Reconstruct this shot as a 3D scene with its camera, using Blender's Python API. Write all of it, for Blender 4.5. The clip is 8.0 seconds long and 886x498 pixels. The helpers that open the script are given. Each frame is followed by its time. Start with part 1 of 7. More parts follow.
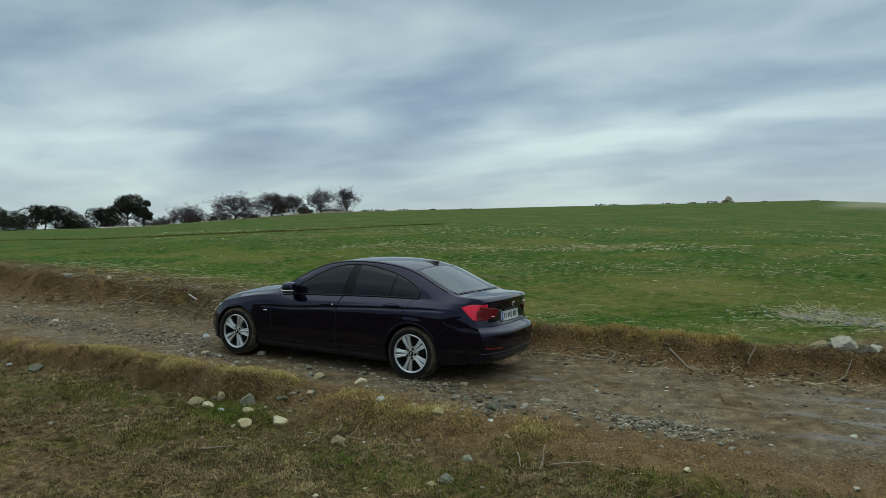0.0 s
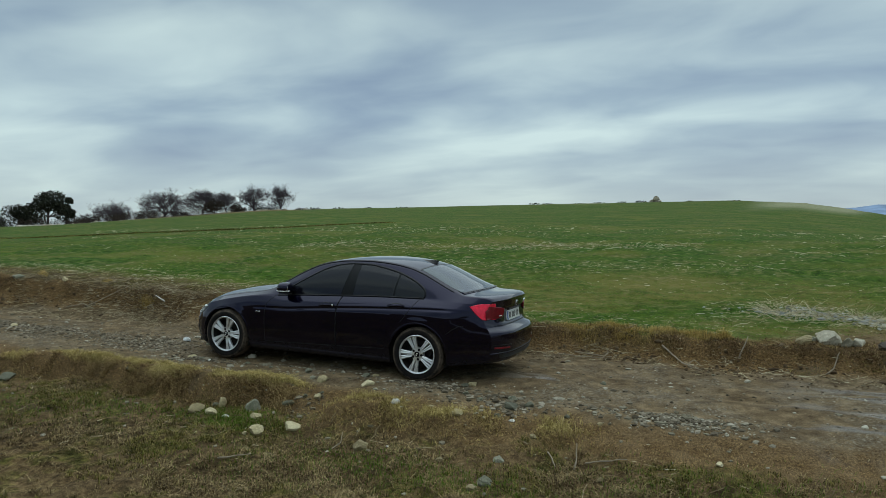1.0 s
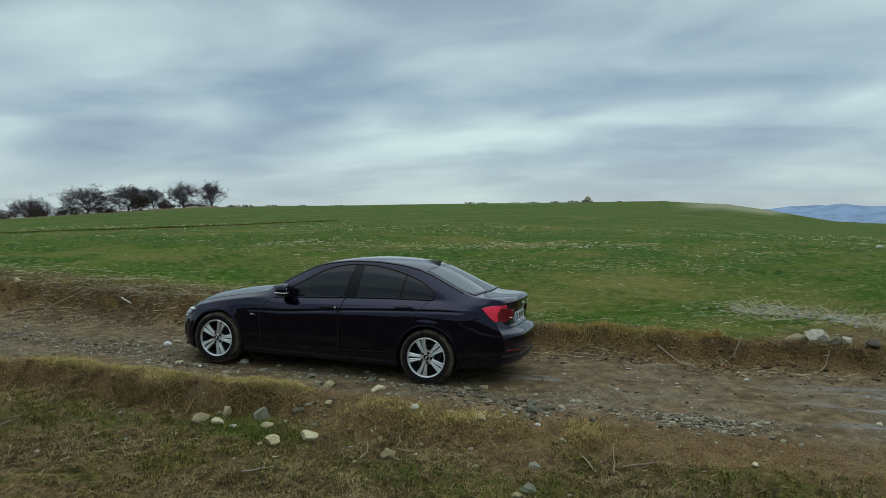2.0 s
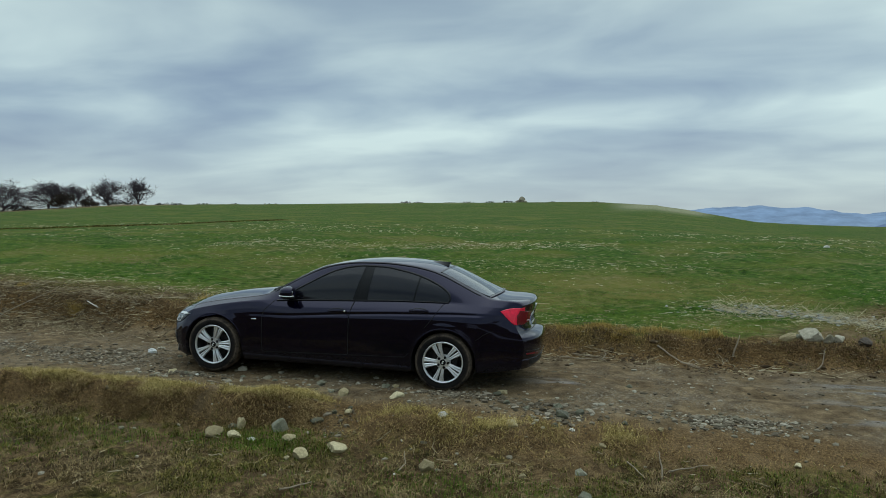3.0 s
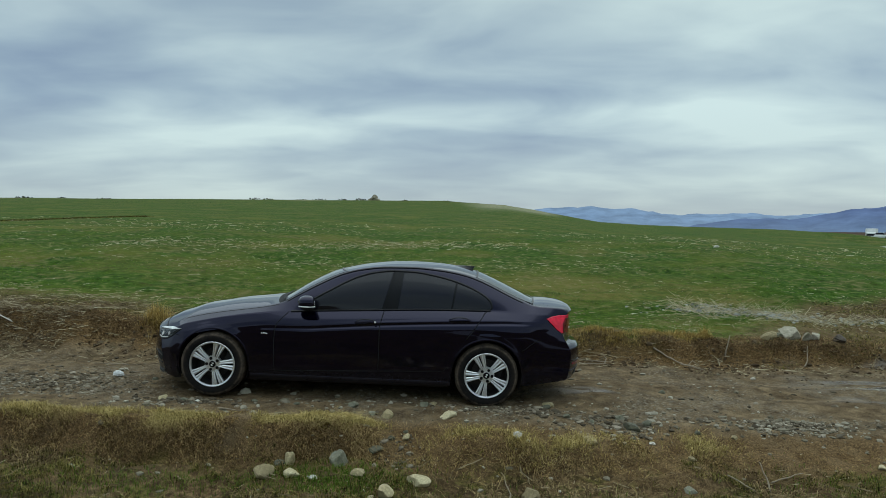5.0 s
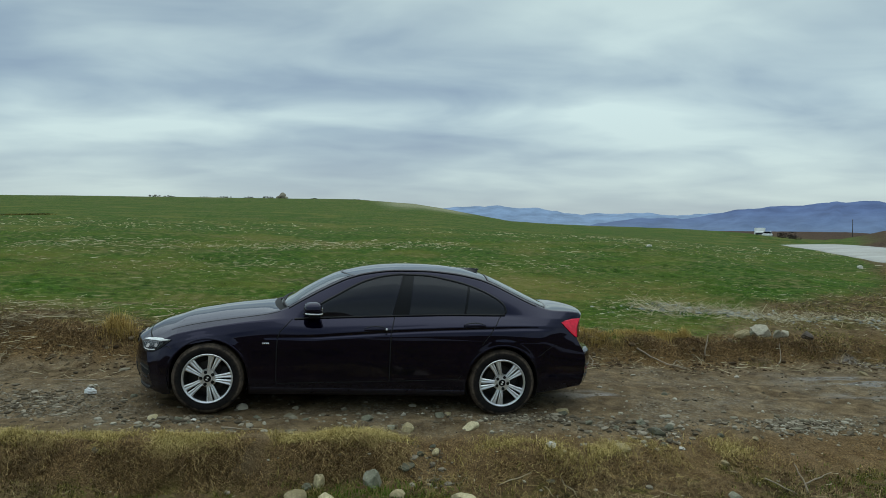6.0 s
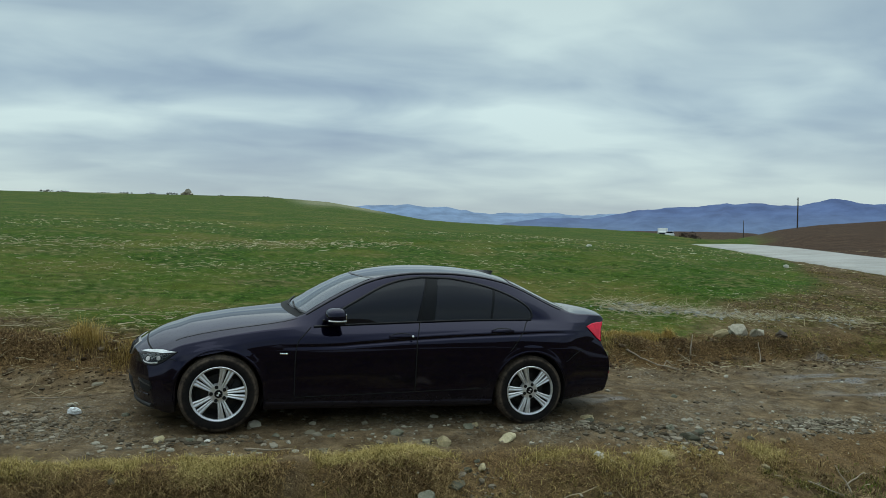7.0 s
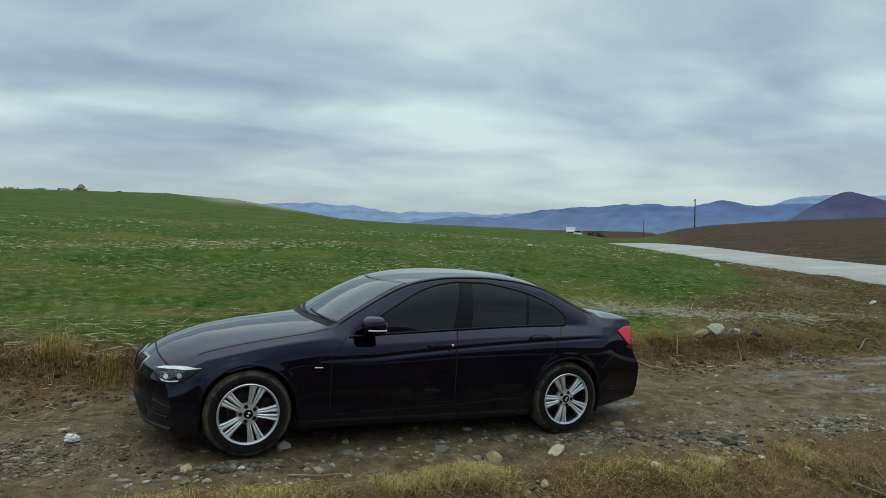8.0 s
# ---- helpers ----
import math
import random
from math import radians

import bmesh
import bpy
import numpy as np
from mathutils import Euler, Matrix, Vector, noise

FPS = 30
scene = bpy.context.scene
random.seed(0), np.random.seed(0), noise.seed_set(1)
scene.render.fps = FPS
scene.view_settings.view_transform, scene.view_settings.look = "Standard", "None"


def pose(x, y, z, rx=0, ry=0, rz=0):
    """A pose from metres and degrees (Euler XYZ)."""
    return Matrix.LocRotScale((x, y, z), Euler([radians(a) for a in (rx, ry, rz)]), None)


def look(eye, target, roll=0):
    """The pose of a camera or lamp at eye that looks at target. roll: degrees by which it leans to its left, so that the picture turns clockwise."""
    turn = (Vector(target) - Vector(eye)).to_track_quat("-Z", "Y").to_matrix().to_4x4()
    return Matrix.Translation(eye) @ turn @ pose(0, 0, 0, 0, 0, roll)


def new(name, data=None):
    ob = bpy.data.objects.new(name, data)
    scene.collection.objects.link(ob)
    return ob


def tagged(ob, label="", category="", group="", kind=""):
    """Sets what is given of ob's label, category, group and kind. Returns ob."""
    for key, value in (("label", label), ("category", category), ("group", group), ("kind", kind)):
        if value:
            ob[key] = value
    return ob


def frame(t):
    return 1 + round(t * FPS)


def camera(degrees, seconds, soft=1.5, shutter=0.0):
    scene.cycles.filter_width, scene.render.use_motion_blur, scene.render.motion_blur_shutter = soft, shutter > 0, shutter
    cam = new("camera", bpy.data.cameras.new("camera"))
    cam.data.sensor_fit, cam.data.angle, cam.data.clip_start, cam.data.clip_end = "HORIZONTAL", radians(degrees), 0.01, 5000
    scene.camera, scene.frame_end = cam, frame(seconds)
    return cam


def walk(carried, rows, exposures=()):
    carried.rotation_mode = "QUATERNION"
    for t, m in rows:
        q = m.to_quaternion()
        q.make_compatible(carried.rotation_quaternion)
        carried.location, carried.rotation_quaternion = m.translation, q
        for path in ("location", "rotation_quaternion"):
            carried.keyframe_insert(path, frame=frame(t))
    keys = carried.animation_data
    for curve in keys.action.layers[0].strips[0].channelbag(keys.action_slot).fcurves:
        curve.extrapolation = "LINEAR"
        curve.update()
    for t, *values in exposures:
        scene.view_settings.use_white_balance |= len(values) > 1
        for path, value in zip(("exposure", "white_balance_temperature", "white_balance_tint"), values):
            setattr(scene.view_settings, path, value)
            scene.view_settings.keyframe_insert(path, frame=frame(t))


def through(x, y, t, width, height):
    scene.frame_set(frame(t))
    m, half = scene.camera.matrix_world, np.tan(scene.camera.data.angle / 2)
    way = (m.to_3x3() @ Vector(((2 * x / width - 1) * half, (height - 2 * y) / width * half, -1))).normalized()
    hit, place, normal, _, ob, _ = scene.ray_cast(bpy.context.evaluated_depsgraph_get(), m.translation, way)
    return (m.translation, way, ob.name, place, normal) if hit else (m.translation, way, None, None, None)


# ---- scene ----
cam = camera(64.4, 8.0, soft=0.7)
PATH = [
    (0, (5.66, -8.03, 1.73), (4.727, -6.261, 1.69), -0.6),
    (0.5, (5.261, -8.184, 1.725), (4.412, -6.373, 1.683), -0.6),
    (1, (4.835, -8.302, 1.742), (4.073, -6.454, 1.696), -0.6),
    (1.5, (4.39, -8.39, 1.756), (3.716, -6.507, 1.707), -0.5),
    (2.8, (3.154, -8.423, 1.779), (2.716, -6.472, 1.725), -0.2),
    (3, (2.953, -8.4, 1.781), (2.552, -6.441, 1.727), -0.2),
    (3.5, (2.437, -8.334, 1.789), (2.129, -6.359, 1.733), -0.1),
    (4, (1.896, -8.232, 1.799), (1.686, -6.244, 1.742), -0.1),
    (4.5, (1.361, -8.094, 1.811), (1.266, -6.097, 1.751), 0.0),
    (5.8, (0.022, -7.585, 1.837), (0.257, -5.6, 1.775), 0.2),
    (6, (-0.181, -7.485, 1.841), (0.107, -5.507, 1.778), 0.2),
    (6.5, (-0.683, -7.197, 1.846), (-0.27, -5.241, 1.781), 0.4),
    (7, (-1.174, -6.882, 1.847), (-0.637, -4.957, 1.782), 0.5),
    (7.5, (-1.656, -6.524, 1.848), (-0.994, -4.638, 1.783), 0.6),
    (8, (-2.117, -6.141, 1.858), (-1.335, -4.302, 1.792), 0.7),
]
walk(cam, [(t, look(eye, target, roll)) for t, eye, target, roll in PATH], exposures=[(0.0, -0.25), (8.0, -0.25)])

# ---------------------------------------------------------------- light: an overcast day
world = bpy.data.worlds.new("overcast")
scene.world = world
world.use_nodes = True
SUN_EL, SUN_AZ = 72.0, 10.0


def build_sky(nt):
    nt.nodes.clear()

    def node(kind, **values):
        n = nt.nodes.new(kind)
        for key, value in values.items():
            n.inputs[key].default_value = value
        return n

    def maths(op, a, b=None, c=None):
        n = nt.nodes.new("ShaderNodeMath")
        n.operation = op
        for i, v in enumerate((a, b, c)):
            if v is None:
                continue
            if isinstance(v, (int, float)):
                n.inputs[i].default_value = v
            else:
                nt.links.new(v, n.inputs[i])
        return n.outputs[0]

    link = nt.links.new
    sky = nt.nodes.new("ShaderNodeTexSky")
    sky.sky_type, sky.sun_disc = "NISHITA", False
    sky.sun_elevation, sky.sun_rotation = radians(SUN_EL), radians(SUN_AZ)
    coord = nt.nodes.new("ShaderNodeTexCoord")
    split = nt.nodes.new("ShaderNodeSeparateXYZ")
    link(coord.outputs["Generated"], split.inputs[0])
    up = maths("ADD", maths("MAXIMUM", split.outputs[2], 0.0), 0.16)
    flat = nt.nodes.new("ShaderNodeCombineXYZ")
    link(maths("DIVIDE", split.outputs[0], up), flat.inputs[0])
    link(maths("DIVIDE", split.outputs[1], up), flat.inputs[1])
    big = node("ShaderNodeTexNoise", Scale=0.85, Detail=3.0, Roughness=0.48, Distortion=0.25)
    fine = node("ShaderNodeTexNoise", Scale=2.4, Detail=4.5, Roughness=0.48, Distortion=0.35)
    stretch = node("ShaderNodeMapping", Scale=(0.62, 0.85, 1.0), Rotation=(0, 0, radians(-12)), Location=(5.6, 0.3, 0.0))
    link(flat.outputs[0], stretch.inputs[0])
    link(stretch.outputs[0], big.inputs["Vector"])
    link(stretch.outputs[0], fine.inputs["Vector"])
    mixed = maths("ADD", maths("MULTIPLY", big.outputs[0], 0.66), maths("MULTIPLY", fine.outputs[0], 0.34))
    ramp = nt.nodes.new("ShaderNodeValToRGB")
    ramp.color_ramp.elements[0].position, ramp.color_ramp.elements[0].color = 0.33, CLOUD_DARK
    ramp.color_ramp.elements[1].position, ramp.color_ramp.elements[1].color = 0.62, CLOUD_BRIGHT
    mid = ramp.color_ramp.elements.new(0.45)
    mid.color = CLOUD_MID
    link(mixed, ramp.inputs[0])
    # paler, flatter cloud low over the horizon
    low = nt.nodes.new("ShaderNodeMapRange")
    low.inputs[1].default_value, low.inputs[2].default_value = 0.0, 0.16
    low.inputs[3].default_value, low.inputs[4].default_value = 0.75, 0.0
    link(split.outputs[2], low.inputs[0])
    veil = nt.nodes.new("ShaderNodeMix")
    veil.data_type = "RGBA"
    veil.inputs["B"].default_value = CLOUD_LOW
    link(low.outputs[0], veil.inputs["Factor"])
    link(ramp.outputs[0], veil.inputs["A"])
    both = nt.nodes.new("ShaderNodeMix")
    both.data_type, both.blend_type = "RGBA", "ADD"
    both.inputs["Factor"].default_value = 0.02
    # thinner, whiter cloud overhead
    high = nt.nodes.new("ShaderNodeMapRange")
    high.inputs[1].default_value, high.inputs[2].default_value = 0.42, 0.95
    high.inputs[3].default_value, high.inputs[4].default_value = 0.0, 0.85
    link(split.outputs[2], high.inputs[0])
    crown = nt.nodes.new("ShaderNodeMix")
    crown.data_type = "RGBA"
    crown.inputs["B"].default_value = (0.50, 0.60, 0.61, 1)
    link(high.outputs[0], crown.inputs["Factor"])
    link(veil.outputs["Result"], crown.inputs["A"])
    link(crown.outputs["Result"], both.inputs["A"])
    link(sky.outputs[0], both.inputs["B"])
    # an overcast sky is brightest overhead, and dullest some way above the horizon
    rise = nt.nodes.new("ShaderNodeValToRGB")
    for slot, (p, v) in zip((rise.color_ramp.elements[0], rise.color_ramp.elements[1], rise.color_ramp.elements.new(0.20), rise.color_ramp.elements.new(0.36), rise.color_ramp.elements.new(0.60)), ((0.0, 0.44), (1.0, 1.15), (0.16, 0.44), (0.34, 0.39), (0.62, 0.62))):
        slot.position, slot.color = p, (v, v, v, 1)
    link(split.outputs[2], rise.inputs[0])
    back = nt.nodes.new("ShaderNodeBackground")
    link(maths("MULTIPLY", rise.outputs[0], SKY_STRENGTH * 2.5), back.inputs["Strength"])
    link(both.outputs["Result"], back.inputs["Color"])
    out = nt.nodes.new("ShaderNodeOutputWorld")
    link(back.outputs[0], out.inputs[0])


CLOUD_DARK, CLOUD_MID, CLOUD_BRIGHT, CLOUD_LOW = (0.185, 0.265, 0.385, 1), (0.33, 0.445, 0.52, 1), (0.64, 0.80, 0.78, 1), (0.47, 0.575, 0.60, 1)
SKY_STRENGTH = 0.95
build_sky(world.node_tree)

sun_data = bpy.data.lights.new("sun", "SUN")
sun_data.energy, sun_data.angle, sun_data.color = 1.2, radians(110), (0.90, 1.0, 0.99)
sun = new("sun", sun_data)
sun.matrix_world = look((-60 * math.sin(radians(SUN_AZ)), 60 * math.cos(radians(SUN_AZ)), 60 * math.tan(radians(SUN_EL))), (0, 0, 0))


# ---------------------------------------------------------------- materials
class Nodes:
    """A node material, built up by small calls."""

    def __init__(self, name):
        self.mat = bpy.data.materials.new(name)
        self.mat.use_nodes = True
        self.nt = self.mat.node_tree
        self.bsdf = self.nt.nodes["Principled BSDF"]
        self.place = self.nt.nodes.new("ShaderNodeTexCoord").outputs["Object"]

    def set(self, **values):
        for key, value in values.items():
            slot = self.bsdf.inputs[key.replace("_", " ")]
            if hasattr(value, "links"):
                self.nt.links.new(value, slot)
            else:
                slot.default_value = value
        return self

    def noise(self, scale, detail=4.0, rough=0.55, stretch=None, where=None):
        n = self.nt.nodes.new("ShaderNodeTexNoise")
        n.inputs["Scale"].default_value, n.inputs["Detail"].default_value, n.inputs["Roughness"].default_value = scale, detail, rough
        src = where or self.place
        if stretch:
            m = self.nt.nodes.new("ShaderNodeMapping")
            m.inputs["Scale"].default_value = stretch
            self.nt.links.new(src, m.inputs[0])
            src = m.outputs[0]
        self.nt.links.new(src, n.inputs["Vector"])
        return n.outputs[0]

    def cells(self, scale, stretch=None, feature="F1", out="Color"):
        n = self.nt.nodes.new("ShaderNodeTexVoronoi")
        n.feature = feature
        n.inputs["Scale"].default_value = scale
        src = self.place
        if stretch:
            m = self.nt.nodes.new("ShaderNodeMapping")
            m.inputs["Scale"].default_value = stretch
            self.nt.links.new(src, m.inputs[0])
            src = m.outputs[0]
        self.nt.links.new(src, n.inputs["Vector"])
        return n.outputs[out]

    def ramp(self, value, *stops):
        n = self.nt.nodes.new("ShaderNodeValToRGB")
        e = n.color_ramp.elements
        while len(e) < len(stops):
            e.new(0.5)
        for slot, (p, c) in zip(e, stops):
            slot.position = p
            slot.color = (c, c, c, 1) if isinstance(c, (int, float)) else (*c[:3], 1)
        self.nt.links.new(value, n.inputs[0])
        return n.outputs[0]

    def mix(self, factor, a, b, blend="MIX"):
        n = self.nt.nodes.new("ShaderNodeMix")
        n.data_type, n.blend_type = "RGBA", blend
        for key, v in (("Factor", factor), ("A", a), ("B", b)):
            if isinstance(v, (int, float)):
                n.inputs[key].default_value = v if key == "Factor" else (v, v, v, 1)
            elif isinstance(v, tuple):
                n.inputs[key].default_value = (*v[:3], 1)
            else:
                self.nt.links.new(v, n.inputs[key])
        return n.outputs["Result"]

    def math(self, op, a, b=0.0):
        n = self.nt.nodes.new("ShaderNodeMath")
        n.operation = op
        for i, v in enumerate((a, b)):
            if isinstance(v, (int, float)):
                n.inputs[i].default_value = v
            else:
                self.nt.links.new(v, n.inputs[i])
        return n.outputs[0]

    def attribute(self, name):
        n = self.nt.nodes.new("ShaderNodeAttribute")
        n.attribute_name = name
        return n.outputs["Fac"]

    def random(self, island=True):
        if island:
            return self.nt.nodes.new("ShaderNodeNewGeometry").outputs["Random Per Island"]
        return self.nt.nodes.new("ShaderNodeObjectInfo").outputs["Random"]

    def bump(self, value, strength=0.5, distance=0.02):
        n = self.nt.nodes.new("ShaderNodeBump")
        n.inputs["Distance"].default_value = distance
        if hasattr(strength, "links"):
            self.nt.links.new(strength, n.inputs["Strength"])
        else:
            n.inputs["Strength"].default_value = strength
        self.nt.links.new(value, n.inputs["Height"])
        self.nt.links.new(n.outputs[0], self.bsdf.inputs["Normal"])
        return self


def ground_material():
    m = Nodes("soil_and_field")
    fine, mid, grit = m.noise(38, 6, 0.65), m.noise(6, 5), m.noise(130, 4, 0.7)
    bands = m.noise(0.25, 4, 0.6, (0.35, 1.6, 1))
    soil = m.ramp(m.mix(0.55, mid, grit), (0.38, (0.041, 0.0255, 0.0125)), (0.5, (0.115, 0.0795, 0.0430)), (0.62, (0.235, 0.170, 0.098)))
    stony = m.ramp(m.cells(42), (0.15, (0.070, 0.058, 0.041)), (0.5, (0.150, 0.129, 0.096)), (0.9, (0.27, 0.24, 0.19)))
    gravel = m.mix(m.math("MULTIPLY", m.ramp(fine, (0.42, 0.0), (0.6, 0.75)), m.ramp(m.noise(0.9, 4), (0.45, 0.1), (0.62, 1.0))), soil, stony)
    crop = m.ramp(m.mix(0.6, fine, mid), (0.36, (0.0125, 0.0270, 0.0025)), (0.5, (0.0310, 0.0715, 0.0064)), (0.64, (0.072, 0.128, 0.0140)))
    near = m.math("MULTIPLY", m.ramp(m.noise(0.45, 3, 0.5), (0.44, 0.0), (0.58, 1.0)), m.ramp(bands, (0.40, 0.1), (0.60, 0.7)))
    crop = m.mix(near, crop, (0.108, 0.110, 0.021))
    thin = m.mix(m.ramp(m.mix(0.55, m.noise(1.1, 5, 0.6, (0.4, 1.3, 1)), mid), (0.50, 0.0), (0.61, 0.5)), crop, soil)
    straw = m.ramp(m.noise(9, 5, 0.7, (0.35, 1.7, 1)), (0.60, 0.0), (0.72, 0.8))
    thin = m.mix(m.math("MULTIPLY", straw, m.ramp(bands, (0.42, 0.0), (0.60, 0.6))), thin, (0.283, 0.236, 0.142))
    dry = m.ramp(m.mix(0.6, fine, grit), (0.43, (0.0282, 0.0145, 0.00618)), (0.5, (0.112, 0.0638, 0.0247)), (0.575, (0.282, 0.174, 0.0681)))
    tuft = m.mix(0.45, m.noise(16, 6, 0.7), grit)
    moss = m.ramp(tuft, (0.40, (0.0185, 0.0165, 0.0045)), (0.5, (0.064, 0.058, 0.0140)), (0.60, (0.160, 0.132, 0.038)))
    earth = m.ramp(tuft, (0.40, (0.0235, 0.0140, 0.0064)), (0.5, (0.084, 0.054, 0.0248)), (0.60, (0.200, 0.136, 0.067)))
    moss = m.mix(m.ramp(m.mix(0.42, m.noise(1.3, 4), m.noise(7, 5)), (0.42, 0.0), (0.51, 1.0)), moss, earth)
    plough = m.ramp(m.mix(0.5, m.noise(1.1, 6, 0.75, (0.35, 1.6, 1)), m.noise(9, 5, 0.7)), (0.38, (0.0175, 0.0100, 0.0062)), (0.5, (0.054, 0.032, 0.0195)), (0.62, (0.118, 0.077, 0.049)))
    col = m.mix(m.attribute("track"), soil, gravel)
    col = m.mix(m.attribute("dry"), col, dry)
    # the moss colour varies darker and lighter at random
    mottle = m.ramp(m.mix(0.5, m.noise(1.9, 4, 0.6), m.noise(7.5, 4, 0.6)), (0.38, 0.42), (0.50, 0.95), (0.62, 1.30))
    col = m.mix(m.attribute("moss"), col, m.mix(1.0, moss, mottle, "MULTIPLY"))
    col = m.mix(m.attribute("crop"), col, thin)
    col = m.mix(m.math("MULTIPLY", m.attribute("yellow"), m.ramp(m.mix(0.5, fine, m.noise(2.2, 5, 0.65, (0.5, 1.6, 1))), (0.42, 0.05), (0.60, 0.85))), col, (0.150, 0.118, 0.036))
    col = m.mix(m.attribute("plough"), col, plough)
    col = m.mix(m.math("MULTIPLY", m.attribute("pale"), m.ramp(mid, (0.35, 0.5), (0.6, 1.0))), col, (0.29, 0.275, 0.18))
    wet = m.math("MULTIPLY", m.attribute("wet"), m.ramp(m.noise(1.3, 3, 0.5, (0.5, 1.4, 1)), (0.54, 0.0), (0.62, 1.0)))
    m.set(Base_Color=m.mix(m.math("MULTIPLY", wet, 0.5), col, (0.05, 0.042, 0.034)), Roughness=m.ramp(wet, (0.0, 0.95), (1.0, 0.12)))
    m.set(Specular_IOR_Level=m.ramp(wet, (0.0, 0.05), (1.0, 0.5)))
    m.bump(m.mix(0.5, fine, mid), m.ramp(m.attribute("crop"), (0.0, 0.9), (1.0, 0.35)), 0.035)
    return m.mat


def plain(name, color, rough=0.5, metal=0.0, **more):
    m = Nodes(name)
    g = m.noise(30, 3)
    a = m.mix(m.ramp(g, (0.35, 0.0), (0.7, 1.0)), tuple(c * 0.85 for c in color), tuple(min(1, c * 1.12) for c in color))
    m.set(Base_Color=a, Roughness=rough, Metallic=metal, **more)
    return m.mat


def paint_material():
    m = Nodes("black_car_paint")
    dust = m.math("MULTIPLY", m.ramp(m.noise(7, 6, 0.7), (0.30, 0.25), (0.70, 1.0)), 0.6)
    place = m.nt.nodes.new("ShaderNodeSeparateXYZ")
    m.nt.links.new(m.place, place.inputs[0])
    low = m.ramp(place.outputs[2], (0.17, 0.9), (0.26, 0.45), (0.38, 0.06), (0.8, 0.0))
    grime = m.math("MULTIPLY", dust, low)
    m.set(Base_Color=m.mix(grime, (0.0012, 0.0008, 0.0050), (0.045, 0.039, 0.035)), Roughness=m.ramp(grime, (0.0, 0.035), (0.3, 0.5)), IOR=1.47, Specular_Tint=(0.74, 0.71, 1.0, 1.0))
    return m.mat


def glass_material(name, tint, through, index=1.52):
    m = Nodes(name)
    smear = m.noise(5, 5, 0.65)
    m.set(Base_Color=tint, Roughness=m.ramp(smear, (0.35, 0.02), (0.8, 0.07)), Transmission_Weight=through, IOR=index)
    return m.mat


def tyre_material():
    m = Nodes("tyre_rubber")
    place = m.nt.nodes.new("ShaderNodeSeparateXYZ")
    m.nt.links.new(m.place, place.inputs[0])
    reach = m.math("SQRT", m.math("ADD", m.math("MULTIPLY", place.outputs[0], place.outputs[0]), m.math("MULTIPLY", place.outputs[2], place.outputs[2])))
    ring = m.ramp(reach, (0.25, 0.05), (0.285, 0.12), (0.300, 0.85), (0.312, 0.45), (0.325, 0.95))
    mud = m.math("MULTIPLY", m.ramp(m.noise(14, 6, 0.7), (0.34, 0.1), (0.58, 1.0)), ring)
    m.set(Base_Color=m.mix(mud, (0.006, 0.006, 0.007), (0.15, 0.115, 0.085)), Roughness=0.85, Specular_IOR_Level=0.12)
    return m.mat


def rim_material():
    m = Nodes("silver_alloy")
    grime = m.ramp(m.noise(22, 5, 0.7), (0.5, 0.0), (0.8, 0.6))
    m.set(Base_Color=m.mix(grime, (0.66, 0.67, 0.68), (0.34, 0.32, 0.30)), Metallic=0.7, Roughness=m.ramp(grime, (0.0, 0.30), (1.0, 0.55)))
    return m.mat


def stone_material(name, a, b, c):
    m = Nodes(name)
    tone = m.mix(0.5, m.noise(9, 6, 0.65), m.random(False))
    speck = m.ramp(m.noise(70, 4, 0.6), (0.45, 0.75), (0.7, 1.1))
    m.set(Base_Color=m.mix(1.0, m.ramp(tone, (0.3, a), (0.55, b), (0.75, c)), speck, "MULTIPLY"), Roughness=0.85)
    m.bump(m.noise(35, 6, 0.7), 0.6, 0.01)
    return m.mat


def scatter_material(name, stops, rough=0.8, through=0.0, seed_scale=3.0):
    """Colour by piece, drifting over the ground in patches."""
    m = Nodes(name)
    patch = m.noise(seed_scale, 3)
    m.set(Base_Color=m.ramp(m.mix(0.45, m.random(), patch), *stops), Roughness=rough)
    m.bsdf.inputs["Specular IOR Level"].default_value = 0.07
    if through:
        m.set(Subsurface_Weight=through, Subsurface_Radius=(0.01, 0.01, 0.005))
    return m.mat


PAINT = paint_material()
GLASS = glass_material("tinted_glass", (0.008, 0.008, 0.014, 1), 0.35, 1.42)
SCREEN = glass_material("windscreen_glass", (0.018, 0.022, 0.026, 1), 0.4, 1.65)
SCREEN.node_tree.nodes["Principled BSDF"].inputs["Specular Tint"].default_value = (0.76, 0.93, 1.0, 1)
LENS = glass_material("clear_lens", (0.50, 0.54, 0.57, 1), 1.0, 1.4)
RED = plain("red_lens", (0.80, 0.008, 0.042), 0.16)
DARK_RED = plain("smoked_red_lens", (0.15, 0.005, 0.012), 0.14)
PLATE = plain("dusty_white_enamel", (0.60, 0.61, 0.60), 0.5)
SEAM = plain("dark_gap", (0.002, 0.002, 0.002), 0.9)
RUBBER = plain("black_trim", (0.004, 0.004, 0.005), 0.30, Specular_IOR_Level=0.22)
MATT = plain("matt_black_plastic", (0.014, 0.014, 0.014), 0.7)
CHROME = plain("chrome", (0.75, 0.76, 0.78), 0.12, 1.0)
STEEL = plain("brushed_steel", (0.35, 0.34, 0.33), 0.4, 1.0)
GUNMETAL = plain("dark_metal_and_rim_shade", (0.045, 0.042, 0.040), 0.55, 0.6)
SILVER = plain("silver_paint", (0.55, 0.56, 0.57), 0.3, 0.5)
